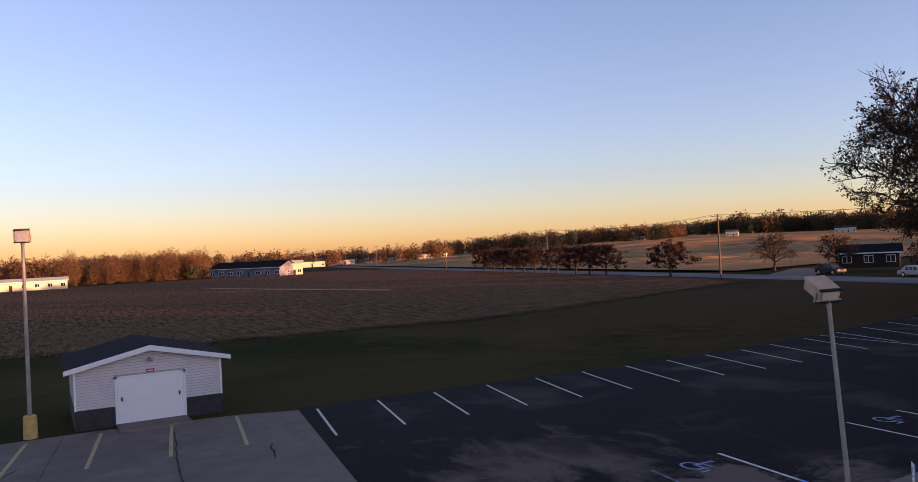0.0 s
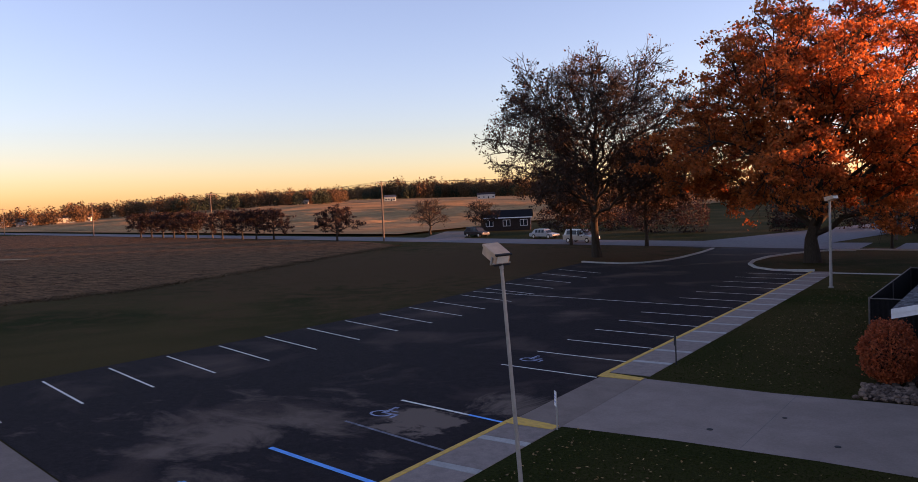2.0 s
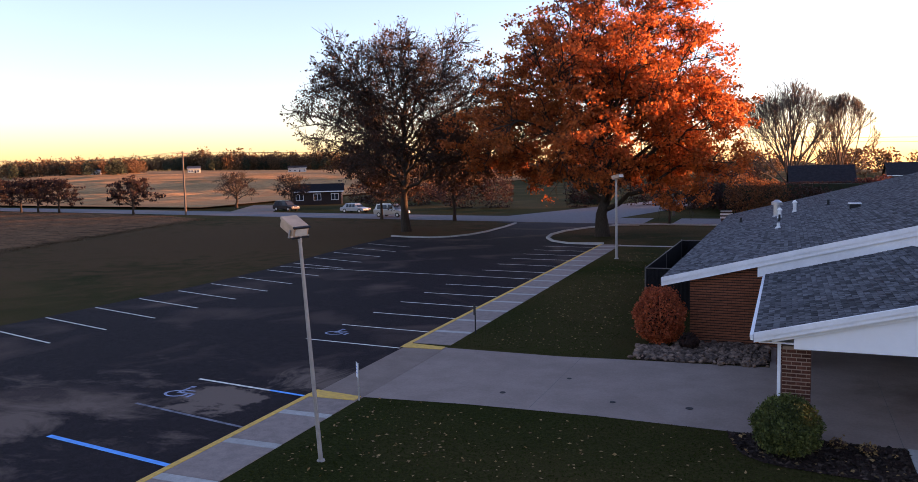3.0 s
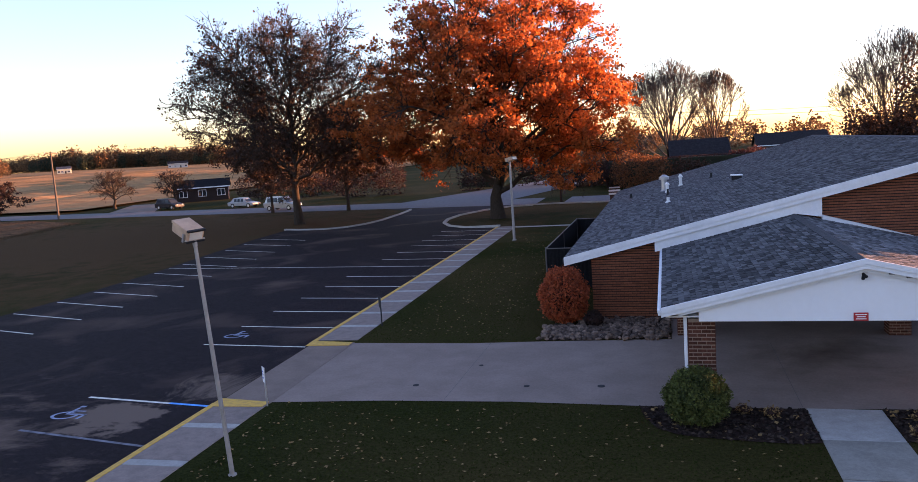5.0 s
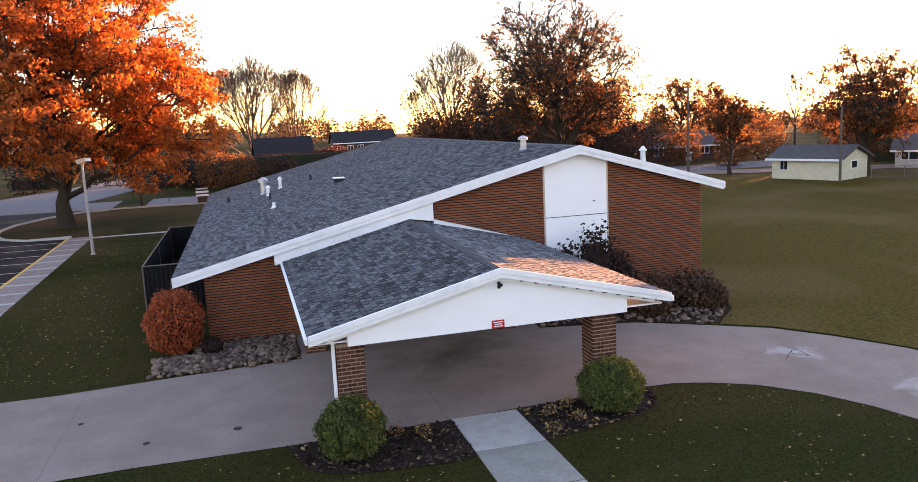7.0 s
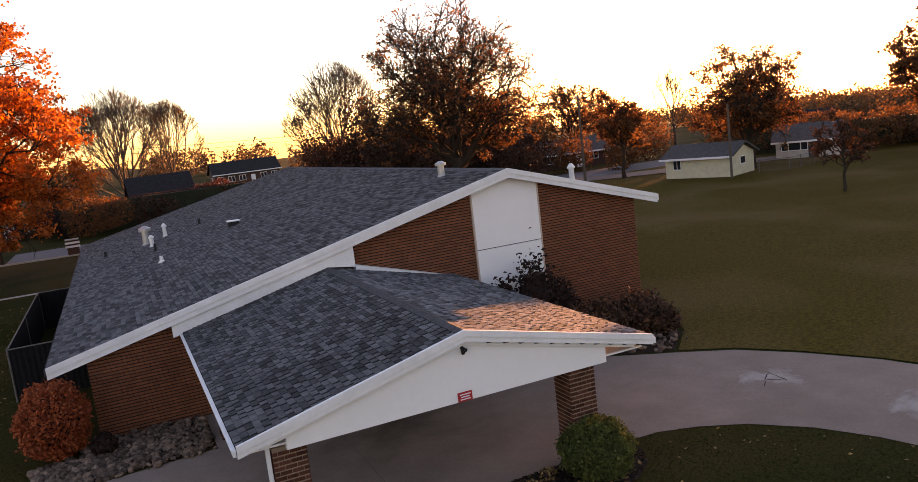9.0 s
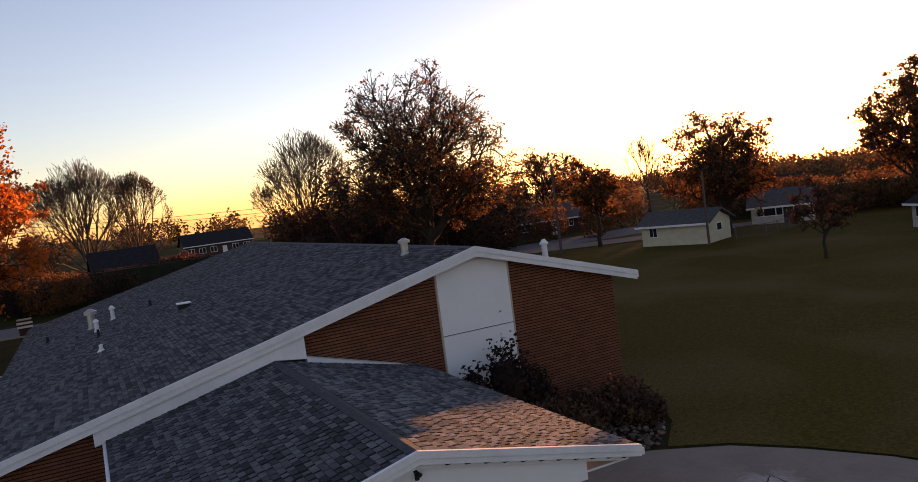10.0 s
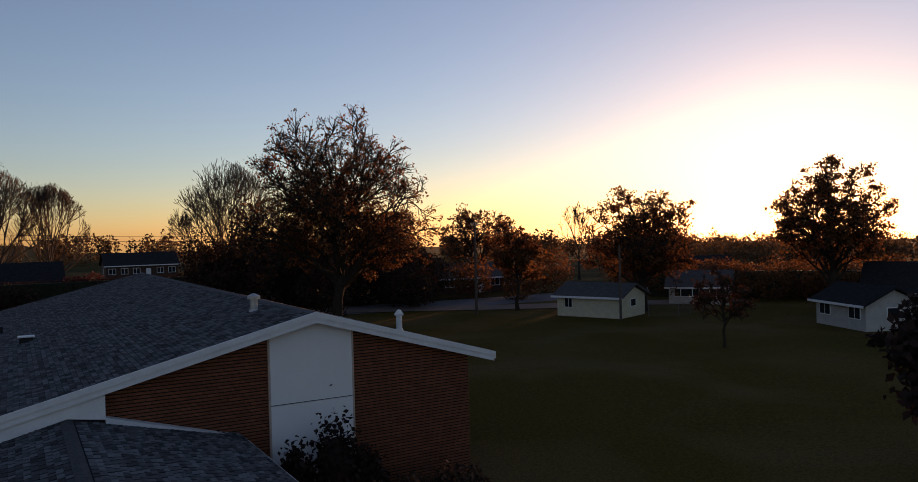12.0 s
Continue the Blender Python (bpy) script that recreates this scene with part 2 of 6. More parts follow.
FOUNDATION = mat("dark_foundation", (0.055, 0.05, 0.055), (0.035, 0.033, 0.036), 0.9, 4, bump=0.3, bscale=30)
CREAM = mat("cream_siding", (0.66, 0.60, 0.42), (0.56, 0.51, 0.36), 0.7, 2)
OFFWHITE = mat("offwhite_siding", (0.50, 0.48, 0.44), (0.42, 0.40, 0.37), 0.7, 2)
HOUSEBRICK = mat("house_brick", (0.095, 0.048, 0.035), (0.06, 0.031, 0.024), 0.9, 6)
DARKROOF = mat("dark_roof", (0.036, 0.034, 0.036), (0.024, 0.023, 0.025), 0.95, 3, bump=0.3, bscale=15, spec=0.03)
GREYROOF = mat("grey_house_roof", (0.12, 0.112, 0.11), (0.08, 0.076, 0.076), 0.95, 3, bump=0.3, bscale=15, spec=0.03)
WINDOW = glassy("window_glass")
WOODPOLE = mat("wood_pole", (0.13, 0.10, 0.08), (0.08, 0.065, 0.05), 0.9, 5, stretch=(6, 6, 0.8))
WIRE = mat("wire", (0.02, 0.02, 0.02), (0.015, 0.015, 0.015), 0.6, 3)
FENCEMESH = mat("dark_fence_screen", (0.022, 0.021, 0.023), (0.015, 0.014, 0.015), 0.9, 12)
REDSIGN = mat("red_sign", (0.55, 0.03, 0.03), (0.45, 0.025, 0.025), 0.5, 3)
SIGNBLUE = mat("sign_blue", (0.05, 0.16, 0.5), (0.04, 0.13, 0.42), 0.5, 3)
SILVER = mat("silver_car_paint", (0.34, 0.335, 0.33), (0.30, 0.295, 0.29), 0.3, 2, metal=0.5)
DARKCAR = mat("dark_car_paint", (0.018, 0.019, 0.024), (0.014, 0.015, 0.019), 0.25, 2, metal=0.2)
WHITECAR = mat("white_car_paint", (0.34, 0.335, 0.33), (0.31, 0.305, 0.30), 0.3, 2)
TYRE = mat("tyre", (0.018, 0.018, 0.018), (0.012, 0.012, 0.012), 0.9, 5)
HEADLIGHT = mat("headlight_glass", (0.30, 0.30, 0.29), (0.24, 0.24, 0.23), 0.15, 3)
TAILLIGHT = mat("taillight_glass", (0.4, 0.02, 0.02), (0.3, 0.02, 0.02), 0.2, 3)


# ---- helpers of the scene
def smooth(a):
    a = min(max(a, 0.0), 1.0)
    return a * a * (3 - 2 * a)


def kerb_x(y):
    """The line of the kerb between the car park and the sidewalk."""
    return -11.45 - 0.025 * min(max(y, -60), 90)


def land(x, y):
    """Height of the land: a car park a kerb's height below the walks, a far field that climbs, a lawn and open land that fall away past the building."""
    if x < kerb_x(y) - 0.03:
        return -0.08 + 0.022 * min(max(-x - 110, 0), 420) * smooth((y - 99 + 0.165 * x) / 320) + 3.0 * smooth((-x - 330) / 300) * smooth((100 - y) / 60)
    if x > 18:
        return -0.35 * smooth((x - 18) / 45) - 0.018 * max(0.79 * x + 0.61 * y - 122, 0) * smooth((x - 30) / 60)
    return 0.0


def mesh_ob(name, verts, faces, material, parent=None, label=""):
    me = bpy.data.meshes.new(name)
    me.from_pydata(verts, [], faces)
    me.materials.append(material)
    ob = new(name, me)
    ob.parent = parent
    if label:
        ob["label"] = label
    return ob


def part(name, bm, material, parent=None, label="", smoothed=False):
    me = bpy.data.meshes.new(name)
    bmesh.ops.recalc_face_normals(bm, faces=bm.faces)
    if smoothed:
        for f in bm.faces:
            f.smooth = True
    bm.to_mesh(me)
    bm.free()
    me.materials.append(material)
    ob = new(name, me)
    ob.parent = parent
    if label:
        ob["label"] = label
    return ob


def thing(name, m, label, category, group="", kind=""):
    ob = new(name)
    ob.matrix_world = m
    ob.empty_display_size = 0.2
    return tagged(ob, label, category, group, kind)


def box(bm, x0, y0, z0, x1, y1, z1, bevel=0.0):
    r = bmesh.ops.create_cube(bm, size=1.0)
    for v in r["verts"]:
        v.co = Vector(((x0 + x1) / 2 + v.co.x * (x1 - x0), (y0 + y1) / 2 + v.co.y * (y1 - y0), (z0 + z1) / 2 + v.co.z * (z1 - z0)))
    if bevel:
        edges = list({e for v in r["verts"] for e in v.link_edges})
        bmesh.ops.bevel(bm, geom=edges, offset=bevel, segments=2, affect="EDGES", profile=0.5)
    return bm


def tube(bm, p0, p1, r0, r1=None, sides=10, caps=True):
    r1 = r0 if r1 is None else r1
    p0, p1 = Vector(p0), Vector(p1)
    d = p1 - p0
    m = Matrix.Translation((p0 + p1) / 2) @ d.to_track_quat("Z", "Y").to_matrix().to_4x4()
    bmesh.ops.create_cone(bm, cap_ends=caps, segments=sides, radius1=r0, radius2=r1, depth=d.length, matrix=m)
    return bm


def prism(bm, profile, axis, a, b):
    """Extrudes a closed profile along an axis: 'x' takes (y, z) points, 'y' takes (x, z), 'z' takes (x, y)."""
    def at(p, c):
        return {"x": (c, p[0], p[1]), "y": (p[0], c, p[1]), "z": (p[0], p[1], c)}[axis]
    lo = [bm.verts.new(at(p, a)) for p in profile]
    hi = [bm.verts.new(at(p, b)) for p in profile]
    n = len(profile)
    bm.faces.new(lo[::-1])
    bm.faces.new(hi)
    for i in range(n):
        bm.faces.new((lo[i], lo[(i + 1) % n], hi[(i + 1) % n], hi[i]))
    return bm


def drape(name, outline, material, lift, step=6.0, thick=0.0, label="", category="", kind="structure", parent=None):
    """A flat outline laid over the land, cut into cells so that it follows it."""
    bm = bmesh.new()
    f = bm.faces.new([bm.verts.new((x, y, 0)) for x, y in outline])
    xs, ys = [p[0] for p in outline], [p[1] for p in outline]
    for lo, hi, no in ((min(xs), max(xs), (1, 0, 0)), (min(ys), max(ys), (0, 1, 0))):
        n = int((hi - lo) / step)
        for i in range(1, n + 1):
            c = lo + i * (hi - lo) / (n + 1)
            bmesh.ops.bisect_plane(bm, geom=bm.verts[:] + bm.edges[:] + bm.faces[:], plane_co=(c * no[0], c * no[1], 0), plane_no=no)
    if thick:
        r = bmesh.ops.extrude_face_region(bm, geom=bm.faces[:])
        for v in [g for g in r["geom"] if isinstance(g, bmesh.types.BMVert)]:
            v.co.z = thick
    for v in bm.verts:
        v.co.z += land(v.co.x, v.co.y) + lift - thick
    ob = part(name, bm, material, parent)
    if parent is None:
        tagged(ob, label, category, "", kind)
    elif label:
        ob["label"] = label
    return ob


def scatter_quads(name, pts, sizes, material, parent=None, rng=None, flat=0.0, kind=""):
    """Many small bent leaves, one pair of triangles each, in one mesh."""
    n = len(pts)
    rng = rng or np.random.default_rng(1)
    u = rng.normal(size=(n, 3))
    u[:, 2] *= 1 - flat
    u /= np.linalg.norm(u, axis=1, keepdims=True)
    w = rng.normal(size=(n, 3))
    w[:, 2] *= 1 - flat
    v = np.cross(u, w)
    if flat:
        v = w - (w * u).sum(1, keepdims=True) * u
    v /= np.linalg.norm(v, axis=1, keepdims=True) + 1e-9
    s = np.asarray(sizes).reshape(-1, 1)
    nrm = np.cross(u, v)
    co = np.stack([pts - u * s * 0.6, pts - v * s * 0.38 + nrm * s * 0.12, pts + u * s * 0.6, pts + v * s * 0.38 + nrm * s * 0.12], 1).reshape(-1, 3)
    me = bpy.data.meshes.new(name)
    me.vertices.add(4 * n)
    me.vertices.foreach_set("co", co.ravel())
    me.loops.add(4 * n)
    me.loops.foreach_set("vertex_index", np.arange(4 * n))
    me.polygons.add(n)
    me.polygons.foreach_set("loop_start", np.arange(0, 4 * n, 4))
    me.polygons.foreach_set("loop_total", np.full(n, 4))
    me.update()
    me.validate()
    me.materials.append(material)
    ob = new(name, me)
    ob.parent = parent
    if kind:
        ob["kind"] = kind
    return ob


def tubes_mesh(name, segs, material, parent, sides_of):
    verts, faces = [], []
    for p0, p1, r0, r1, depth in segs:
        n = sides_of(depth)
        d = (p1 - p0)
        a = d.orthogonal().normalized()
        b = d.normalized().cross(a)
        k = len(verts)
        for p, r in ((p0, r0), (p1, r1)):
            for i in range(n):
                t = 2 * math.pi * i / n
                verts.append(p + (a * math.cos(t) + b * math.sin(t)) * r)
        for i in range(n):
            j = (i + 1) % n
            faces.append((k + i, k + j, k + n + j, k + n + i))
    ob = mesh_ob(name, verts, faces, material, parent)
    for f in ob.data.polygons:
        f.use_smooth = True
    return ob


def stem_mesh(name, segs, material, parent, sides=10):
    """One unbroken tapered stem through the ends of a run of segments."""
    pts = [segs[0][0]] + [q[1] for q in segs]
    radii = [segs[0][2]] + [q[3] for q in segs]
    verts, faces = [], []
    for p, r in zip(pts, radii):
        verts += [(p.x + r * math.cos(6.283185 * k / sides), p.y + r * math.sin(6.283185 * k / sides), p.z) for k in range(sides)]
    for i in range(len(pts) - 1):
        faces += [(i * sides + k, i * sides + (k + 1) % sides, (i + 1) * sides + (k + 1) % sides, (i + 1) * sides + k) for k in range(sides)]
    faces.append(tuple((len(pts) - 1) * sides + k for k in range(sides)))
    ob = mesh_ob(name, verts, faces, material, parent)
    for f in ob.data.polygons:
        f.use_smooth = True
    return ob


def grow(rng, height, width, clear, trunk_r, limbs=18, l2=8, l3=5, l4=4, vase=0.35, low=0.0, leader=0.72, droop=0.0, thick=1.0, lumpy=0.55, wild=1.15, lift=0.16):
    """Limbs of a tree that reach to every side of a lumpy egg-shaped crown. Returns the segments and the twig tips."""
    cz, rz, rx = clear + (height - clear) * 0.46, (height - clear) * 0.54, width / 2
    segs, tips = [], []
    ph = [rng.random() * 6.283 for _ in range(4)]

    def reach(d):
        """How far the crown goes from its middle in a direction."""
        a = math.atan2(d.y, d.x)
        lump = 1 + lumpy * (0.09 * math.sin(3 * a + ph[0]) + 0.07 * math.sin(5 * a + 3 * d.z + ph[1]) + 0.06 * math.sin(9 * d.z + 2 * a + ph[2]))
        wide = rx * (1.0 - low * d.z)
        return lump / math.sqrt((d.x ** 2 + d.y ** 2) / wide ** 2 + (d.z / rz) ** 2)

    def inside(p, k=1.0):
        d = p - Vector((0, 0, cz))
        return d.length < 0.01 or d.length < k * reach(d.normalized())

    def bend(p0, p1, lift, r0, r1, n, level):
        mid = (p0 + p1) / 2 + Vector((rng.gauss(0, 0.06), rng.gauss(0, 0.06), lift)) * (p1 - p0).length
        pts = []
        for i in range(n + 1):
            t = i / n
            q = p0 * (1 - t) ** 2 + mid * 2 * t * (1 - t) + p1 * t * t
            if 0 < i < n:
                q += Vector((rng.gauss(0, 1), rng.gauss(0, 1), rng.gauss(0, 1))) * (p1 - p0).length * 0.02
            pts.append(q)
        for i in range(n):
            segs.append((pts[i], pts[i + 1], r0 + (r1 - r0) * i / n, r0 + (r1 - r0) * (i + 1) / n, level))
        return pts

    def off(d, strength):
        v = Vector((rng.gauss(0, 1), rng.gauss(0, 1), rng.gauss(0, 1))).normalized()
        return (d + v * strength + Vector((0, 0, lift - droop))).normalized()

    # trunk, with a flared foot
    top = clear + (height - clear) * leader
    n = 8
    spine = [Vector((0, 0, -0.4))]
    for i in range(1, n + 1):
        spine.append(Vector((rng.gauss(0, 0.008) * height, rng.gauss(0, 0.008) * height, top * i / n)))
    radius = [trunk_r * 1.55] + [max(trunk_r * (1 - 0.80 * (i / n) ** 1.3), trunk_r * 0.2) for i in range(1, n + 1)]
    for i in range(n):
        segs.append((spine[i], spine[i + 1], radius[i], radius[i + 1], 0))
    for i in range(limbs):
        a = 2.399963 * i + rng.gauss(0, 0.25)
        e = -0.42 + 1.38 * ((i + 0.5) / limbs) + rng.gauss(0, 0.05)
        d = Vector((math.cos(a) * math.sqrt(max(0.05, 1 - min(abs(e), 0.97) ** 2)), math.sin(a) * math.sqrt(max(0.05, 1 - min(abs(e), 0.97) ** 2)), min(e, 0.97)))
        end = Vector((0, 0, cz)) + d * reach(d) * rng.uniform(0.82, 1.0)
        z0 = clear + (top - clear) * min(0.98, max(0.0, ((i + 0.5) / limbs) * (1 - vase) + rng.gauss(0, 0.04)))
        k = min(n - 1, int(z0 / top * n))
        f = z0 / top * n - k
        start = spine[k].lerp(spine[k + 1], f)
        r0 = max(radius[k] * 0.52, trunk_r * 0.16)
        limb = bend(start, end, 0.10 + 0.08 * rng.random() - droop * 0.3, r0, trunk_r * 0.05, 8, 1)
        for j in range(l2):
            t = 0.22 + 0.78 * (j + rng.random() * 0.8) / l2
            m = min(7, int(t * 8))
            p = limb[m].lerp(limb[m + 1], t * 8 - m)
            ln = width * rng.uniform(0.14, 0.24) * (1.15 - 0.6 * t)
            q = p + off((limb[m + 1] - limb[m]).normalized(), wild) * ln
            if not inside(q, 1.04):
                q = p + (q - p) * 0.5
            sub = bend(p, q, 0.08, max(0.05 * thick, r0 * 0.38 * (1.1 - t)), 0.022 * thick, 4, 2)
            for _ in range(l3):
                t2 = rng.uniform(0.2, 1.0)
                m2 = min(3, int(t2 * 4))
                p2 = sub[m2].lerp(sub[m2 + 1], t2 * 4 - m2)
                q2 = p2 + off((sub[m2 + 1] - sub[m2]).normalized(), wild * 1.04) * width * rng.uniform(0.05, 0.10)
                br = bend(p2, q2, 0.06, 0.028 * thick, 0.014 * thick, 2, 3)
                for _ in range(l4):
                    p3 = br[0].lerp(br[2], rng.uniform(0.25, 1.0))
                    q3 = p3 + off((br[2] - br[0]).normalized(), wild * 0.87) * width * rng.uniform(0.025, 0.05)
                    segs.append((p3, q3, 0.016 * thick, 0.009 * thick, 4))
                    tips.append(q3)
    return segs, tips


def tree(name, m, label, seed, height, width, clear, trunk_r, leaf=None, leaves=0, leaf_size=0.25, cloud=0.5, bark=None, group="", dense=None, bunch=16, **how):
    rng = random.Random(seed)
    ob = thing(name, m, label, "tree", group)
    segs, tips = grow(rng, height, width, clear, trunk_r, **how)
    stem_mesh("trunk", [q for q in segs if q[4] == 0], bark or BARK, ob)
    tubes_mesh("branchwork", [q for q in segs if q[4] > 0], bark or BARK, ob, lambda d: 5 if d == 1 else 3)
    if leaf and leaves:
        g = np.random.default_rng(seed)
        at = np.array(tips)
        wt = None
        if dense:
            wt = np.array([dense(*p) for p in at])
            wt = wt / wt.sum()
        bunches = leaves // bunch
        heart = at[g.choice(len(at), bunches, p=wt)]
        heart = np.repeat(heart, bunch, 0)
        pts = heart + g.normal(size=heart.shape) * cloud * np.array([1, 1, 0.6]) * 0.6
        scatter_quads("crown", pts, g.uniform(0.6, 1.4, len(pts)) * leaf_size, leaf, ob, g)
    return ob


def fan_tree(name, m, label, seed, height, width, fork, trunk_r, limbs=8, levels=7, bark=None, leaf=None, leaves=0, leaf_size=0.2):
    """A leafless tree that forks again and again into a rounded fan of fine twigs."""
    rng = random.Random(seed)
    ob = thing(name, m, label, "tree")
    segs = []

    def split(p, d, ln, r, level):
        bow = (d + Vector((0, 0, 0.05))).normalized()
        mid = p + d * ln * 0.5
        end = mid + bow * ln * 0.5
        segs.append((p, mid, r, r * 0.88, level))
        segs.append((mid, end, r * 0.88, r * 0.76, level))
        if level >= levels:
            return
        side = bow.orthogonal().normalized()
        turn = rng.random() * 6.283
        n = 3 if rng.random() < 0.45 else 2
        for k in range(n):
            a = turn + 6.283 * k / n + rng.gauss(0, 0.4)
            s = side * math.cos(a) + bow.cross(side) * math.sin(a)
            split(end, (bow + s * rng.uniform(0.15, 0.50)).normalized(), ln * rng.uniform(0.70, 0.95), r * 0.70, level + 1)

    first = (height - fork) * 0.20
    for i in range(limbs):
        a = 2.399963 * i + rng.gauss(0, 0.2)
        e = 0.10 + 0.95 * ((i + 0.5) / limbs) ** 0.8
        z = fork * (1.0 + 0.8 * (0.4 - i / limbs))
        split(Vector((0, 0, z)), Vector((math.cos(a) * math.sin(e), math.sin(a) * math.sin(e), math.cos(e))), first * rng.uniform(0.8, 1.1), trunk_r * 0.42, 1)
    ends = [q[1] for q in segs if q[4] == levels]
    up = sorted(p.z - fork for p in ends)[int(len(ends) * 0.85)]
    out = sorted(math.hypot(p.x, p.y) for p in ends)[int(len(ends) * 0.58)]
    kz, kx = (height - fork) / up, width / 2 / out

    def fit(p):
        return Vector((p.x * kx, p.y * kx, p.z if p.z < fork else fork + (p.z - fork) * kz))

    def within(p):
        d = p - Vector((0, 0, fork + (height - fork) * 0.40))
        a = math.atan2(d.y, d.x)
        lump = 1 + 0.05 * math.sin(3 * a + seed) + 0.04 * math.sin(7 * a + 5 * d.z / height) + rng.gauss(0, 0.025)
        return (d.x ** 2 + d.y ** 2) / (width / 2) ** 2 + (d.z / ((height - fork) * 0.60)) ** 2 < lump ** 2

    segs = [(fit(a), fit(b), max(r0, 0.030), max(r1, 0.024), lv) for a, b, r0, r1, lv in segs]
    segs = [q for q in segs if q[4] == 1 or within(q[1])]
    stem_mesh("trunk", [(Vector((0, 0, -0.5)), Vector((0, 0, 0.5)), trunk_r * 1.5, trunk_r, 0), (Vector((0, 0, 0.5)), Vector((0, 0, fork)), trunk_r, trunk_r * 0.8, 0)], bark or BARK, ob)
    tubes_mesh("branchwork", segs, bark or BARK, ob, lambda d: 5 if d < 3 else 3)
    if leaf:
        g = np.random.default_rng(seed)
        at = np.array([q[1] for q in segs if q[4] >= levels - 2])
        pts = np.repeat(at[g.choice(len(at), leaves // 4)], 4, 0)
        pts = pts + g.normal(size=pts.shape) * 0.28
        scatter_quads("crown", pts, g.uniform(0.6, 1.4, len(pts)) * leaf_size, leaf, ob, g)
    return ob


# ---- ground
def ground_sheet():
    xs = sorted({-3000, -2000, -1300, -900, -650, -480, -380, -300, -240, -180, -140, -110, -90, -75, -60, -50, -40, -33, -26, -20, -13.0, -12.9, -6, 0, 6, 12, 18, 24, 30, 36, 42, 48, 54, 60, 63, 80, 110, 160, 240, 400, 700, 1200, 2000, 3000})
    ys = sorted({-3000, -1500, -700, -300, -120, -60, -30, -10, 0, 10, 20, 30, 40, 45, 50, 55, 60, 65, 70, 75, 80, 85, 95, 110, 135, 170, 220, 280, 350, 430, 520, 600, 685, 800, 1100, 1600, 3000})
    def column_x(x, y):
        return kerb_x(y) + x + 12.95 if x in (-13.0, -12.9) else x

    verts = [(column_x(x, y), y, land(column_x(x, y), y)) for y in ys for x in xs]
    n = len(xs)
    faces = [(j * n + i, j * n + i + 1, (j + 1) * n + i + 1, (j + 1) * n + i) for j in range(len(ys) - 1) for i in range(n - 1)]
    ob = mesh_ob("ground", verts, faces, LAWN)
    return tagged(ob, "mown autumn lawn, green fading to brown", "ground", "", "structure")


ground_sheet()
drape("field", [(-74, -300), (-69, -5), (-66.5, 10), (-64.8, 26), (-63.4, 38), (-67.5, 54), (-73.5, 73), (-79, 90), (-95, 98), (-160, 108.5), (-280, 129), (-335, 125), (-345, 60), (-320, -10), (-310, -60), (-300, -300)], STUBBLE, 0.05, 8, label="harvested field of brown stubble", category="field")
drape("far_field", [(-420, 165), (-230, 134), (-130, 118), (-100, 114), (-103, 150), (-120, 700), (-900, 900), (-900, 260)], GOLD, 0.4, 30, label="far field of cut stubble with sunlit bands in its colour", category="field")

drape("side_lawn", [(14.6, 24.0), (15.95, 22.95), (17.0, 21.4), (17.95, 19.55), (18.65, 17.3), (18.75, 13), (18.55, 4), (18.2, -20), (40, -20), (60, 5), (90, 30), (100, 78), (62, 92), (17.6, 92), (17.6, 28.6), (16.2, 25.6)], SIDELAWN, 0.022, 6, label="olive autumn lawn beside the building", category="grass")

# car park, pad, drive, road
drape("car_park", [(-33.25, 10.9), (-19.3, 8.75), (-19.3, -40), (kerb_x(-40) - 0.17, -40), (kerb_x(63.8) - 0.17, 63.8), (-16.2, 64.4), (-18.4, 66.6), (-19.7, 70.0), (-20.1, 73.4), (-19.6, 77.2), (-18.0, 81.7), (-14.5, 87.0), (-32.5, 89.0), (-28.4, 86.0), (-27.9, 81), (-27.7, 73), (-28.9, 69.0), (-31.3, 67.5), (-35.4, 68.3), (-34.9, 61), (-33.7, 52), (-32.5, 44), (-31.9, 36), (-32.2, 26), (-32.7, 20), (-33.1, 14)], ASPHALT, 0.012, 7, label="dark asphalt car park with dusty patches", category="car park")
pad = drape("concrete_pad", [(-34.6, -40), (-34.5, 3), (-33.6, 8.5), (-32.75, 10.75), (-19.32, 8.7), (-19.32, -40)], CONCRETE, 0.02, 7, label="pale worn concrete parking pad", category="pavement")


def road_y(x):
    return 88.7 - 0.165 * min(x, 0) - 0.02 * max(x, 0)


def road_strip(name, x0, x1, half, material, lift, off=0.0, label="", category="road"):
    xs = np.linspace(x0, x1, 60)
    verts, faces = [], []
    for i, x in enumerate(xs):
        for s in (-half, half):
            y = road_y(x) + off + s
            verts.append((x, y, land(x, y) + lift))
        if i:
            k = 2 * i
            faces.append((k - 2, k, k + 1, k - 1))
    return tagged(mesh_ob(name, verts, faces, material), label, category, "", "structure")


road_strip("road", -480, 170, 4.6, ROAD, 0.03, label="grey two-lane country road")
drape("side_street", [(-34, 98.5), (-18, 96), (-3, 165), (-12, 165)], ROAD, 0.04, 8, label="grey side street leading away", category="road")
drape("house_driveway", [(-88, 107.5), (-78, 106), (-92, 128), (-99, 128)], CONCRETE, 0.05, 8, label="pale driveway beside a brick house", category="driveway")
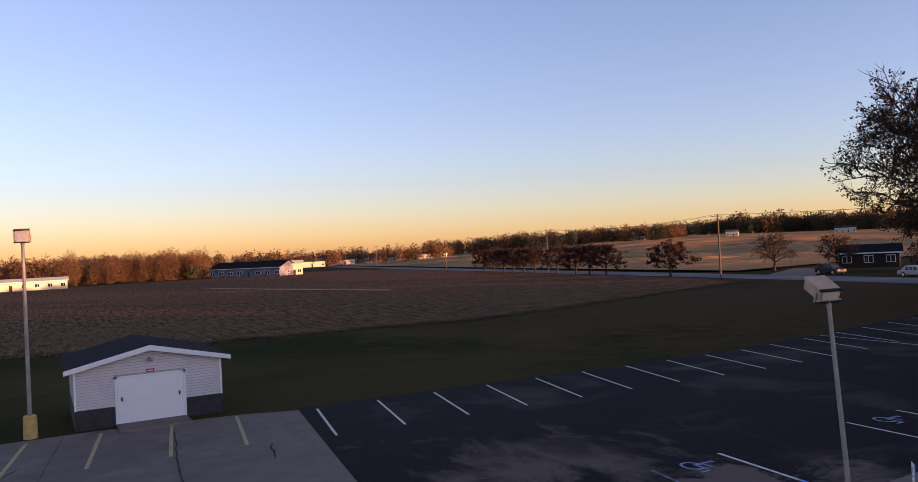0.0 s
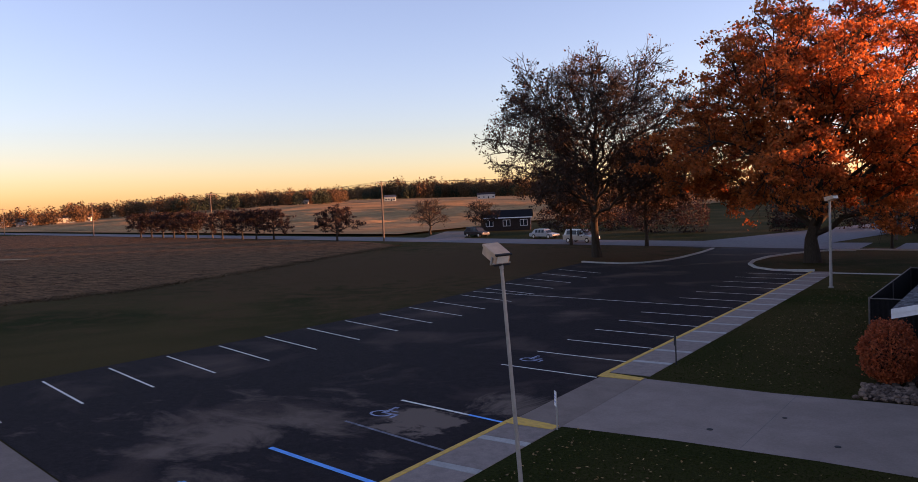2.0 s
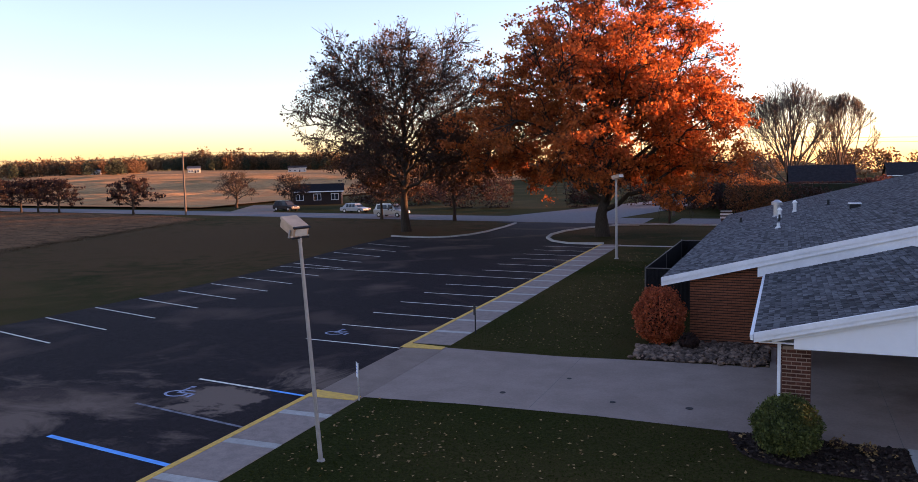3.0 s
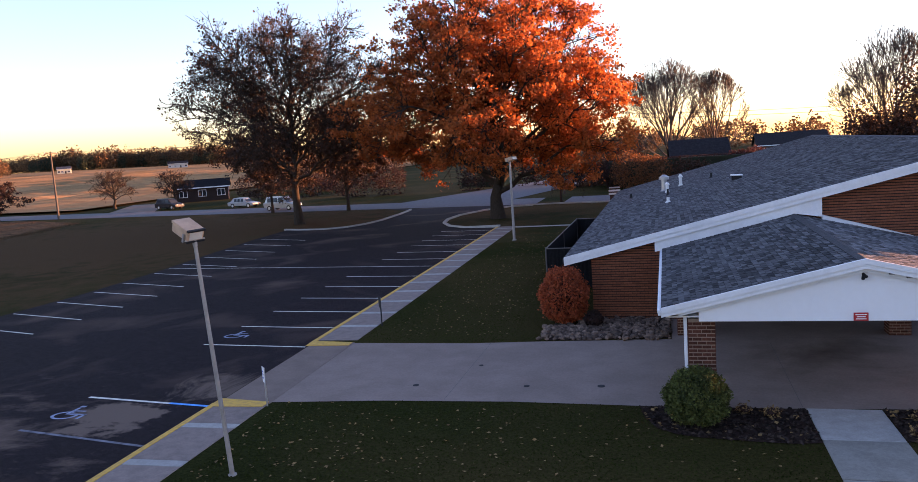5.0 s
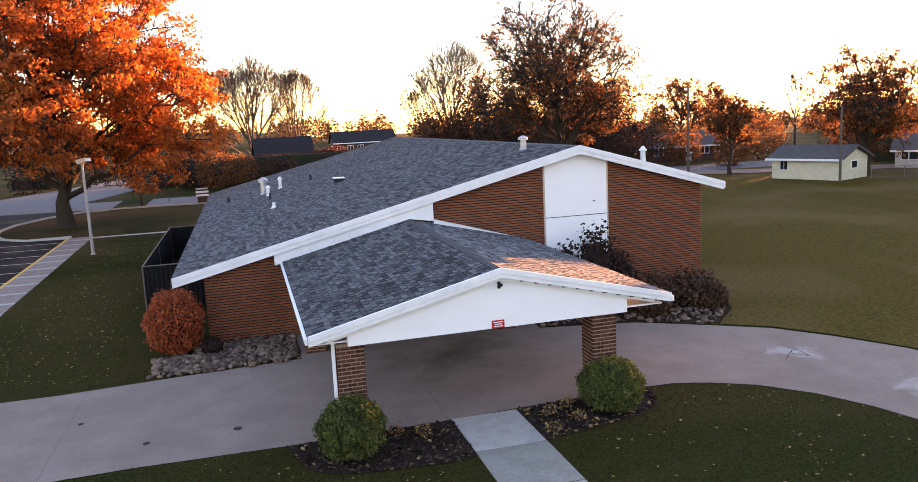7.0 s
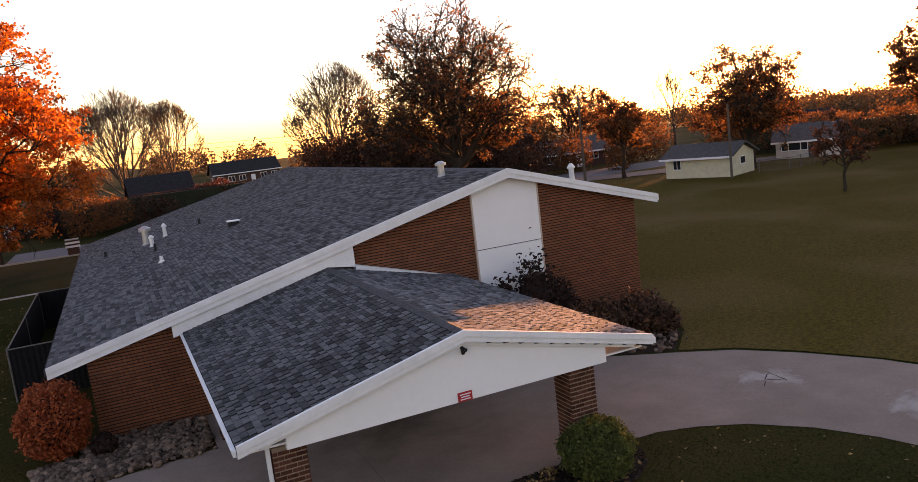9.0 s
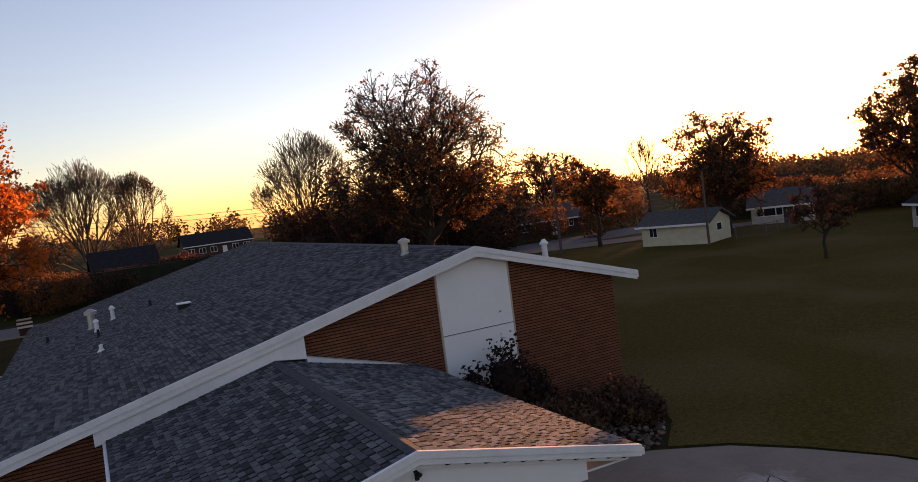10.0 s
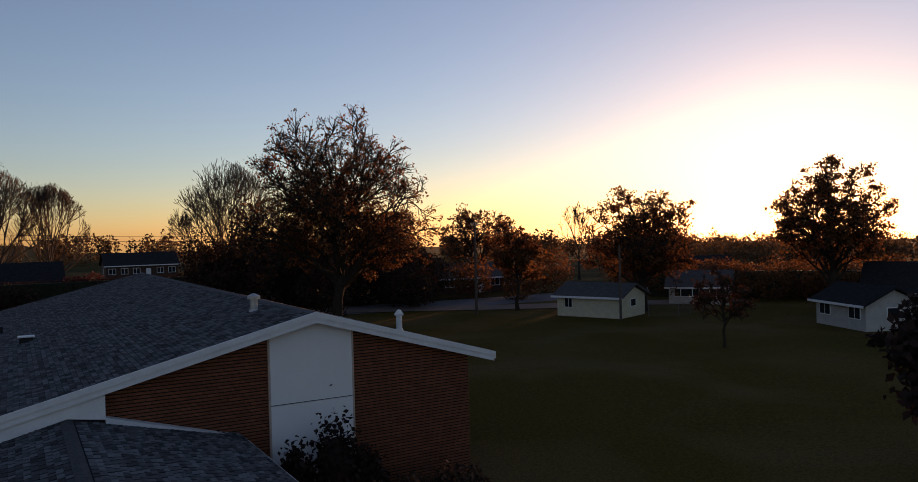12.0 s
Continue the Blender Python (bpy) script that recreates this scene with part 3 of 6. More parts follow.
drape("lane", [(21, 90.5), (42, 81.6), (50, 77.4), (58, 73.6), (76, 66), (79, 70), (60, 79.0), (53.8, 82.0), (44, 86.5), (22, 96)], CONCRETE, 0.085, 8, label="pale lane behind the lawn", category="road")

# drive under the canopy, with its curve back towards the viewer
far_edge = [(-10.46, 25.5), (-6, 25.5), (-3.2, 25.8), (0.7, 26.1), (5, 26.35), (9, 26.2), (12.2, 25.4), (14.4, 23.9), (15.8, 22.85), (16.9, 21.3), (17.85, 19.5), (18.5, 17.25), (18.6, 13), (18.4, 4), (18, -30)]
near_edge = [(13.9, -30), (14.1, 8), (14.15, 13.2), (14.0, 14.9), (13.6, 16.3), (13.0, 17.5), (12.05, 18.6), (11.1, 19.2), (10.2, 19.55), (9.4, 19.6), (5.7, 19.5), (3.95, 19.4), (0, 19.35), (-3.4, 19.45), (-7, 19.3), (-10.3, 18.95)]
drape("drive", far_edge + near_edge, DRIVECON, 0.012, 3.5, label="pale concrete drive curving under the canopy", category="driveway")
# joints across the drive
for i, x in enumerate((-5.3, 3.9)):
    bm = bmesh.new()
    box(bm, x, 19.5, 0.0, x + 0.012, 25.6, 0.014)
    tagged(part("drive_joint", bm, mat("joint_filler", (0.15, 0.135, 0.125), (0.11, 0.1, 0.095), 0.9, 5)), "dark joint in the concrete drive", "joint", "drive joints", "structure")
for x, y, r in ((-6.5, 20.7, 0.13), (-3.2, 20.8, 0.12), (-1.1, 20.9, 0.15), (-5.0, 22.8, 0.1)):
    bm = bmesh.new()
    tube(bm, (x, y, 0.0), (x, y, 0.024), r * 0.7, sides=14)
    tagged(part("drain_cover", bm, BLACK), "small dark round cover set in the drive", "drain cover", "drive covers")

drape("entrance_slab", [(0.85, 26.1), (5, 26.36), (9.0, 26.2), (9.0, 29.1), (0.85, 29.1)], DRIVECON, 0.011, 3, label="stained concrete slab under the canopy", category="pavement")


# dark cracks in the curve of the drive, with pale patches round them
def drive_crack(pts, w, seed, z=0.0175):
    rng = random.Random(seed)
    fine = []
    for (x0, y0), (x1, y1) in zip(pts[:-1], pts[1:]):
        for k in range(5):
            fine.append(Vector((x0 + (x1 - x0) * k / 5 + rng.gauss(0, 0.018), y0 + (y1 - y0) * k / 5 + rng.gauss(0, 0.018), z)))
    fine.append(Vector((*pts[-1], z)))
    bm = bmesh.new()
    rows = []
    for i, p in enumerate(fine):
        d = (fine[min(i + 1, len(fine) - 1)] - fine[max(i - 1, 0)]).normalized()
        k = w * rng.uniform(0.5, 1.0) * min(1.0, 0.35 + 0.3 * min(i, len(fine) - 1 - i))
        side = Vector((-d.y, d.x, 0)) * k
        rows.append((bm.verts.new(p - side), bm.verts.new(p + side)))
    for (a, b), (c, d) in zip(rows[:-1], rows[1:]):
        bm.faces.new((a, c, d, b))
    return tagged(part("drive_crack", bm, mat("crack_filler", (0.055, 0.042, 0.036), (0.035, 0.028, 0.025), 0.95, 6)), "dark wandering crack in the concrete", "crack", "drive cracks", "structure")


drive_crack([(14.98, 20.75), (14.52, 20.45), (14.86, 20.02), (14.98, 20.72)], 0.026, 1)
drive_crack([(14.52, 20.45), (14.12, 20.05)], 0.02, 2)
drive_crack([(15.66, 16.35), (15.35, 16.1), (15.08, 15.75), (14.6, 15.45), (14.2, 14.95)], 0.028, 3)

# front path of pale slabs, each one a piece
PATHSLAB = mat("path_slab", (0.30, 0.285, 0.25), (0.25, 0.235, 0.205), 0.85, 2.0, bump=0.15, bscale=50, objrand=0.10, spec=0.06, grain=0.14, gscale=8)
drape("path_bedding", [(4.01, 1.6), (5.61, 1.6), (5.61, 19.42), (4.01, 19.42)], MULCH, 0.006, 3, label="dark soil in the joints of the path", category="soil")
path = thing("front_path", pose(0, 0, 0), "pale concrete front path of square slabs", "path", kind="structure")
y = 19.42
for i in range(9):
    bm = bmesh.new()
    box(bm, 3.97, y - 2.005, -0.08, 5.65, y, 0.022 + 0.004 * (i % 2), 0.012)
    part("slab", bm, PALE_CONCRETE if i == 0 else PATHSLAB, path)
    y -= 2.04
# sidewalk along the kerb: slabs with pale bands between them
WALK = pose(kerb_x(0), 0, 0, 0, 0, math.degrees(math.atan(0.025)))
walkway = thing("sidewalk", WALK, "concrete sidewalk with pale cross bands beside the car park", "sidewalk", kind="structure")
for first, last in ((14.42 - 2.42 * 17, 18.75), (25.55, 63.6)):
    y = first
    while y < last:
        nxt = min(y + 2.42, last)
        if nxt - y > 0.6:
            bm = bmesh.new()
            box(bm, 0.02, y + 0.34, -0.2, 1.60, nxt - 0.015, 0.02, 0.01)
            part("slab", bm, SLAB, walkway)
        if y > 26 or y < 18:
            bm = bmesh.new()
            box(bm, 0.02, y, -0.2, 1.60, min(y + 0.325, last), 0.023, 0.01)
            part("band", bm, PALE_CONCRETE, walkway)
        y = nxt
bm = bmesh.new()
box(bm, 0.0, 18.76, -0.2, 1.62, 25.54, 0.016)
part("ramp", bm, CONCRETE, walkway)
for a, b in ((-40, 18.75), (25.4, 63.6)):
    bm = bmesh.new()
    box(bm, -0.16, a, -0.3, 0.015, b, 0.03, 0.012)
    tagged(part("kerb", bm, YELLOW), "kerb edge painted yellow", "kerb", "yellow kerbs", "structure").matrix_world = WALK
for y0, y1 in ((18.45, 19.15), (25.05, 25.75)):
    bm = bmesh.new()
    prism(bm, [(-0.12, y0), (1.55, y0 + 0.05), (1.55, y1 - 0.25), (-0.12, y1)], "z", 0.018, 0.034)
    tagged(part("ramp_marking", bm, YELLOW), "yellow painted ramp flare", "road marking", "ramp markings", "structure").matrix_world = WALK

# kerbs round the two grass islands at the entrance
def kerb_run(name, pts, label):
    bm = bmesh.new()
    for (ax, ay), (bx, by) in zip(pts, pts[1:]):
        d = Vector((bx - ax, by - ay, 0)).normalized()
        s = Vector((-d.y, d.x, 0)) * 0.14
        z0, z1 = land(ax, ay), land(bx, by)
        vs = []
        for (x, yy, z) in ((ax, ay, z0), (bx, by, z1)):
            for side in (-1, 1):
                for up in (-0.1, 0.14):
                    vs.append(bm.verts.new((x + s.x * side, yy + s.y * side, z + up)))
        a0, a1, a2, a3, b0, b1, b2, b3 = vs
        for f in ((a0, a1, b1, b0), (a2, b2, b3, a3), (a1, a3, b3, b1), (a0, a2, a3, a1), (b0, b1, b3, b2)):
            bm.faces.new(f)
    return tagged(part(name, bm, PALE_CONCRETE), label, "kerb", "island kerbs", "structure")


kerb_run("island_kerb", [(-35.6, 68.5), (-33.5, 67.8), (-31.0, 67.5), (-29.2, 68.6), (-28.1, 71.0), (-27.7, 74.5), (-27.9, 81), (-28.4, 86.2)], "pale kerb round a dry grass island")
kerb_run("island_kerb", [(-13.0, 63.9), (-16.2, 64.4), (-18.1, 66.2), (-19.4, 69.0), (-20.0, 72.5), (-19.8, 76.5), (-18.4, 81.0), (-16.0, 84.6)], "pale kerb round a dry grass island")
kerb_run("roadside_kerb", [(-16.0, 84.7), (-12, 85.0), (-2, 84.0), (12, 83.8)], "pale kerb along the road")
bm = bmesh.new()
box(bm, -11.4, 62.6, -0.05, -3.1, 63.1, 0.03, 0.01)
tagged(part("cross_path", bm, PALE_CONCRETE), "narrow pale concrete strip across the grass", "path", "", "structure")


# painted lines
def line(name, x0, y0, x1, y1, w, material, label, group, lift=0.022):
    d = Vector((x1 - x0, y1 - y0, 0))
    n = max(2, int(d.length / 2.5))
    s = Vector((-d.y, d.x, 0)).normalized() * w / 2
    verts, faces = [], []
    for i in range(n + 1):
        p = Vector((x0, y0, 0)) + d * i / n
        for q in (p - s, p + s):
            verts.append((q.x, q.y, land(min(q.x, kerb_x(q.y) - 0.1), q.y) + lift))
        if i:
            k = 2 * i
            faces.append((k - 2, k, k + 1, k - 1))
    return tagged(mesh_ob(name, verts, faces, material), label, "road marking", group, "structure")


def far_end(y):
    """Where the stall lines of the field side begin, along the slightly bowed edge of the asphalt."""
    return float(np.interp(y, (11.5, 26, 36, 44, 52, 62), (-32.5, -32.0, -31.5, -32.2, -33.2, -34.4)))


for yy in [11.5 + 2.84 * k for k in range(11)] + [43.4, 47.2, 50.6, 54.2, 57.8, 61.4]:
    line("stall_line", far_end(yy), yy, far_end(yy) + 5.4, yy - 1.0 - 0.022 * (yy - 11), 0.10, WHITELINE, "white painted parking line on asphalt", "far stall lines")
line("stall_line", -32.4, 45.3, kerb_x(43.6) - 0.2, 43.6, 0.10, WHITELINE, "long white painted line across the car park", "kerb stall lines")
for i, yy in enumerate((25.5, 28.45, 31.4, 34.4, 37.4, 40.5, 46.8, 50.0, 53.3, 56.2, 59.2, 62.1)):
    line("stall_line", kerb_x(yy) - 4.7, yy, kerb_x(yy) - 0.2, yy - 0.32, 0.10, WHITELINE, "white painted parking line on asphalt", "kerb stall lines")
line("stall_line", -16.75, 19.2, -12.0, 18.65, 0.12, WHITELINE, "white painted parking line with a blue end", "kerb stall lines")
line("blue_line_end", -13.6, 18.83, -12.15, 18.66, 0.13, BLUE, "blue paint at a parking line's end", "blue lines", 0.027)
line("faded_line", -16.7, 16.4, -12.0, 15.65, 0.11, FADED, "faded parking line on worn asphalt", "faded lines")
line("blue_line", -16.7, 13.4, -11.95, 12.85, 0.17, BLUE, "bright blue painted parking line", "blue lines")
line("blue_line", -16.55, 10.4, -11.9, 10.0, 0.17, BLUE, "bright blue painted parking line", "blue lines")
line("blue_line", -16.55, 10.4, -16.75, 3.6, 0.12, BLUE, "bright blue edge of an access aisle", "blue lines", 0.026)
for x in (-15.15, -13.65):
    line("blue_hatch", x, 10.15, x - 0.7, 3.7, 0.11, BLUE, "blue hatching of an access aisle", "blue hatching", 0.024)
for yy in (-4.9, -2.3, 0.3, 2.95, 5.6, 8.2):
    line("pad_line", -33.9 + 0.1 * max(0, yy - 3), yy, -28.1 + 0.06 * max(0, yy - 3), yy - 0.85, 0.14, OLDYELLOW, "worn yellow parking line on concrete", "pad lines", 0.03)
for a, b in (((-34.4, -6), (-20, -7.9)), ((-34.3, 1.6), (-20, -0.3))):
    line("pad_joint", *a, *b, 0.014, MULCH, "narrow dark joint in the concrete pad", "pad joints", 0.026)
drive_crack([(-32.6, 5.50), (-30.6, 5.30), (-28.2, 4.98), (-25.2, 4.65), (-22.6, 4.5)], 0.045, 4, -0.052)
drive_crack([(-27.5, 8.22), (-26.9, 7.95), (-26.2, 7.90), (-25.2, 7.66)], 0.05, 5, -0.052)
drive_crack([(-29.8, 0.2), (-28.4, -0.5), (-27.2, -0.55), (-25.4, -1.3)], 0.04, 6, -0.052)


def wheelchair_mark(x, y, s):
    """A ring, a seat line and a foot, painted flat."""
    bm = bmesh.new()
    n = 20
    for i in range(n):
        a, b = 2 * math.pi * i / n, 2 * math.pi * (i + 1) / n
        if 0.3 < a < 1.2:
            continue
        q = [(x + s * r * math.cos(t), y + 0.75 * s * r * math.sin(t)) for t, r in ((a, 0.38), (b, 0.38), (b, 0.5), (a, 0.5))]
        bm.faces.new([bm.verts.new((px, py, land(px, py) + 0.024)) for px, py in q])
    for x0, y0, x1, y1 in ((-0.08, 0.1, 0.04, 0.95), (0.0, 0.1, 0.75, 0.22), (0.65, -0.35, 0.77, 0.2), (-0.1, 1.0, 0.12, 1.2), (0.0, 0.5, 0.5, 0.6)):
        q = [(x + s * px, y + 0.8 * s * py) for px, py in ((x0, y0), (x1, y0), (x1, y1), (x0, y1))]
        bm.faces.new([bm.verts.new((px, py, land(px, py) + 0.026)) for px, py in q])
    return tagged(part("wheelchair_mark", bm, mat("pale_blue_paint", (0.35, 0.42, 0.58), (0.16, 0.19, 0.28), 0.8, 6)), "pale painted wheelchair symbol on asphalt", "road marking", "wheelchair marks", "structure")


wheelchair_mark(-16.25, 17.6, 0.85)
wheelchair_mark(-16.25, 26.8, 0.85)

# ---- the brick building
HX0, HX1, HY0, HY1 = -3.02, 18.03, 28.82, 64.7
RX, RZ = 11.82, 6.05
LS, RS = (RZ - 2.46) / (RX - HX0), 0.285
BLD = thing("brick_building", pose(0, 0, 0), "low brick building with a grey shingle roof and white trim", "building")


def roof_z(x):
    return RZ - LS * (RX - x) if x < RX else RZ - RS * (x - RX)


SHINGLE_MESH = {}


def shingle_verts(x, y, z, dx, dz, w, run, rng):
    """One shingle: butt edge proud by a finger's width. dx, dz: way up the slope, of length 1."""
    t = 0.014 + rng.random() * 0.012
    nx, nz = -dz * (1 if dx > 0 else -1), abs(dx)
    a = [(x, y, z), (x, y + w, z), (x + dx * run, y + w, z + dz * run), (x + dx * run, y, z + dz * run)]
    lo = [(a[0][0] + nx * 0.002, a[0][1], a[0][2] + nz * 0.002), (a[1][0] + nx * 0.002, a[1][1], a[1][2] + nz * 0.002)]
    hi = [(a[0][0] + nx * t, a[0][1], a[0][2] + nz * t), (a[1][0] + nx * t, a[1][1], a[1][2] + nz * t)]
    top = [(a[2][0] + nx * 0.004, a[2][1], a[2][2] + nz * 0.004), (a[3][0] + nx * 0.004, a[3][1], a[3][2] + nz * 0.004)]
    return lo + hi + top, [(0, 1, 3, 2), (2, 3, 4, 5), (0, 2, 5), (1, 4, 3)]


def shingles(parent, x_eave, z_eave, x_ridge, z_ridge, y0, y1, singles=None, expo=0.145, seed=5, width=0.33, notch=(0.045, 0.085), seam=0.004):
    """Courses of shingles on one slope. singles(x, y): whether a shingle there is a piece of its own."""
    rng = random.Random(seed)
    d = Vector((x_ridge - x_eave, 0, z_ridge - z_eave))
    length = d.length
    d.normalize()
    verts, faces, n_single = [], [], 0
    n = int(length / expo)
    for i in range(n):
        x, z = x_eave + d.x * i * expo, z_eave + d.z * i * expo
        y = y0 - rng.random() * width
        while y < y1:
            w = width * rng.choice((0.7, 0.85, 1.0, 1.15))
            a, b = max(y, y0), min(y + w - rng.uniform(*notch), y1)
            y += w
            if b - a < 0.05:
                continue
            if singles and n_single < 300 and singles(x, a):
                vs, fs = shingle_verts(0, 0, 0, d.x, d.z, round((b - a) / 0.05) * 0.05, expo - seam, random.Random(3))
                key = (name_key := round((b - a) / 0.05), d.x > 0)
                if key not in SHINGLE_MESH:
                    me = bpy.data.meshes.new("shingle")
                    me.from_pydata(vs, [], fs)
                    me.materials.append(SHINGLE)
                    SHINGLE_MESH[key] = me
                ob = new("shingle", SHINGLE_MESH[key])
                ob.parent = parent
                ob.location = (x, a, z)
                n_single += 1
                continue
            vs, fs = shingle_verts(x, a, z, d.x, d.z, b - a, expo - seam, rng)
            k = len(verts)
            verts += vs
            faces += [tuple(k + j for j in f) for f in fs]
    ob = mesh_ob("shingles", verts, faces, SHINGLE, parent)
    ob["kind"] = "stuff"
    return ob


main_roof = part("roof", prism(bmesh.new(), [(HX0, roof_z(HX0)), (RX, RZ), (HX1, roof_z(HX1)), (HX1, roof_z(HX1) - 0.16), (RX, RZ - 0.18), (HX0, roof_z(HX0) - 0.16)], "y", HY0 + 0.03, HY1), UNDERLAY, BLD, "grey asphalt shingle roof")
shingles(main_roof, HX0, roof_z(HX0), RX - 0.06, RZ - 0.015, HY0 + 0.02, HY1, seed=7, width=0.36, expo=0.15, notch=(0.015, 0.05), seam=0.008)
shingles(main_roof, HX1, roof_z(HX1), RX + 0.06, RZ - 0.015, HY0 + 0.02, HY1, seed=8, width=0.6, expo=0.3)
bm = bmesh.new()
prism(bm, [(RX - 0.16, RZ - 0.02), (RX, RZ + 0.03), (RX + 0.16, RZ - 0.02)], "y", HY0 + 0.01, HY1)
part("ridge_cap", bm, SHINGLE, main_roof)


def rake(name, pts, y, h, t, parent, label="", mtl=None, z_off=0.03):
    """A board that follows a sloping edge, with an upper lip."""
    for (xa, za), (xb, zb) in zip(pts, pts[1:]):
        bm = prism(bmesh.new(), [(xa, za + z_off), (xb, zb + z_off), (xb, zb - h), (xa, za - h)], "y", y - t, y)
        board = part(name, bm, mtl or TRIM, parent, label)
        bm = prism(bmesh.new(), [(xa, za + z_off + 0.004), (xb, zb + z_off + 0.004), (xb, zb - h * 0.45), (xa, za - h * 0.45)], "y", y - t - 0.03, y - t)
        part("drip_edge", bm, mtl or TRIM, board)


rake("fascia", [(HX0, roof_z(HX0)), (RX, RZ), (HX1, roof_z(HX1))], HY0 + 0.02, 0.30, 0.06, BLD, "white metal rake fascia")
bm = bmesh.new()
box(bm, HX0 - 0.06, HY0 + 0.03, roof_z(HX0) - 0.22, HX0 - 0.005, HY1, roof_z(HX0) - 0.03, 0.01)
part("gutter", bm, FOUNDATION, BLD, "dark eaves gutter")
bm = bmesh.new()
box(bm, HX1 + 0.02, HY0, roof_z(HX1) - 0.24, HX1 + 0.10, HY1, roof_z(HX1), 0.01)
part("gutter", bm, TRIM, BLD, "white eaves gutter")

WX0, WX1, WY0, WY1 = -2.02, 17.22, 29.15, 64.1
PX0, PX1 = 10.48, 13.03
# wall cores behind the brick face
bm = bmesh.new()
prism(bm, [(WX0 + 0.02, -0.2), (WX1 - 0.02, -0.2), (WX1 - 0.02, roof_z(WX1) - 0.17), (RX, RZ - 0.2), (WX0 + 0.02, roof_z(WX0) - 0.17)], "y", WY0 + 0.012, WY0 + 0.3)
part("front_wall", bm, MORTAR, BLD, "dark red brick gable wall")
front = BLD.children[-1]
bm = bmesh.new()
box(bm, WX0 + 0.015, WY0 + 0.31, -0.2, WX0 + 0.3, WY1, roof_z(WX0) - 0.17)
side_l = part("side_wall", bm, MORTAR, BLD)
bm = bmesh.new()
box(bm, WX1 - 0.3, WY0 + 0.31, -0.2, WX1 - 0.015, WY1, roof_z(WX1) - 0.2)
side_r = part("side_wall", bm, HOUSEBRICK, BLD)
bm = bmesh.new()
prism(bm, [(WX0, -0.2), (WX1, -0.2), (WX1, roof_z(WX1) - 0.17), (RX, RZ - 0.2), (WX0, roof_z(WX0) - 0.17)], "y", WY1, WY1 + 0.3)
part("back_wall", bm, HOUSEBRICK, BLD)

# tall white panel in the gable, in two fields
bm = bmesh.new()
prism(bm, [(PX0, -0.1), (PX1, -0.1), (PX1, 3.37), (PX0, 3.37)], "y", WY0 - 0.05, WY0 + 0.01)
part("panel", bm, WHITE, front, "white flat panel")
bm = bmesh.new()
prism(bm, [(PX0, 3.40), (PX1, 3.40), (PX1, roof_z(PX1) - 0.25), (RX, RZ - 0.28), (PX0, roof_z(PX0) - 0.25)], "y", WY0 - 0.05, WY0 + 0.01)
part("panel", bm, WHITE, front, "white flat panel")
for x in (PX0 - 0.03, PX1 + 0.03):
    bm = bmesh.new()
    box(bm, x - 0.03, WY0 - 0.06, 0, x + 0.03, WY0 + 0.01, roof_z(x) - 0.3)
    part("panel_trim", bm, mat("beige_trim", (0.55, 0.42, 0.34), (0.45, 0.34, 0.28), 0.7, 3), front)


def brick_face(parent, x0, x1, z0, top, y, holes=(), singles=None, seed=3, bw=0.29, bh=0.065, joint=0.008, cz=0.0965):
    """Running-bond bricks on a wall that faces -y; top(x) bounds them, holes are (x0, x1, z0, z1)."""
    rng = random.Random(seed)
    verts, faces, count = [], [], 0
    row, z = 0, z0
    zmax = max(top(x0), top(x1), top((x0 + x1) / 2), top(min(max(RX, x0), x1)))
    shared = {}
    while z < zmax:
        x = x0 - (0.5 * (bw + joint) if row % 2 else 0.0)
        while x < x1:
            a, b = max(x, x0), min(x + bw, x1)
            x += bw + joint
            if b - a < 0.03 or z + bh > min(top(a), top(b)):
                continue
            if any(h0 - 0.02 < a and b < h1 + 0.02 and hz0 < z < hz1 for h0, h1, hz0, hz1 in holes):
                continue
            pr = rng.uniform(0.006, 0.012)
            if singles and count < 300 and singles(a, z) and b - a > bw - 0.001:
                if "brick" not in shared:
                    bmm = bmesh.new()
                    box(bmm, 0, -0.010, 0, bw, 0.012, bh, 0.003)
                    me = bpy.data.meshes.new("brick")
                    bmm.to_mesh(me)
                    bmm.free()
                    me.materials.append(BRICK)
                    shared["brick"] = me
                ob = new("brick", shared["brick"])
                ob.parent = parent
                ob.location = (a, y + rng.uniform(-0.001, 0.001), z)
                count += 1
                continue
            k = len(verts)
            verts += [(a, y - pr, z), (b, y - pr, z), (b, y - pr, z + bh), (a, y - pr, z + bh), (a, y + 0.012, z), (b, y + 0.012, z), (b, y + 0.012, z + bh), (a, y + 0.012, z + bh)]
            faces += [(k, k + 1, k + 2, k + 3), (k + 3, k + 2, k + 6, k + 7), (k + 4, k + 5, k + 1, k), (k, k + 3, k + 7, k + 4), (k + 1, k + 5, k + 6, k + 2)]
        z += cz
        row += 1
    ob = mesh_ob("bricks", verts, faces, BRICK, parent)
    ob["kind"] = "stuff"
    return ob


brick_face(front, WX0, WX1, 0.02, lambda x: roof_z(x) - 0.185, WY0, holes=[(PX0 - 0.1, PX1 + 0.1, -1, 9), (2.6, 8.0, -1, 2.3)], singles=lambda x, z: x < 0.3 and z < 1.9)
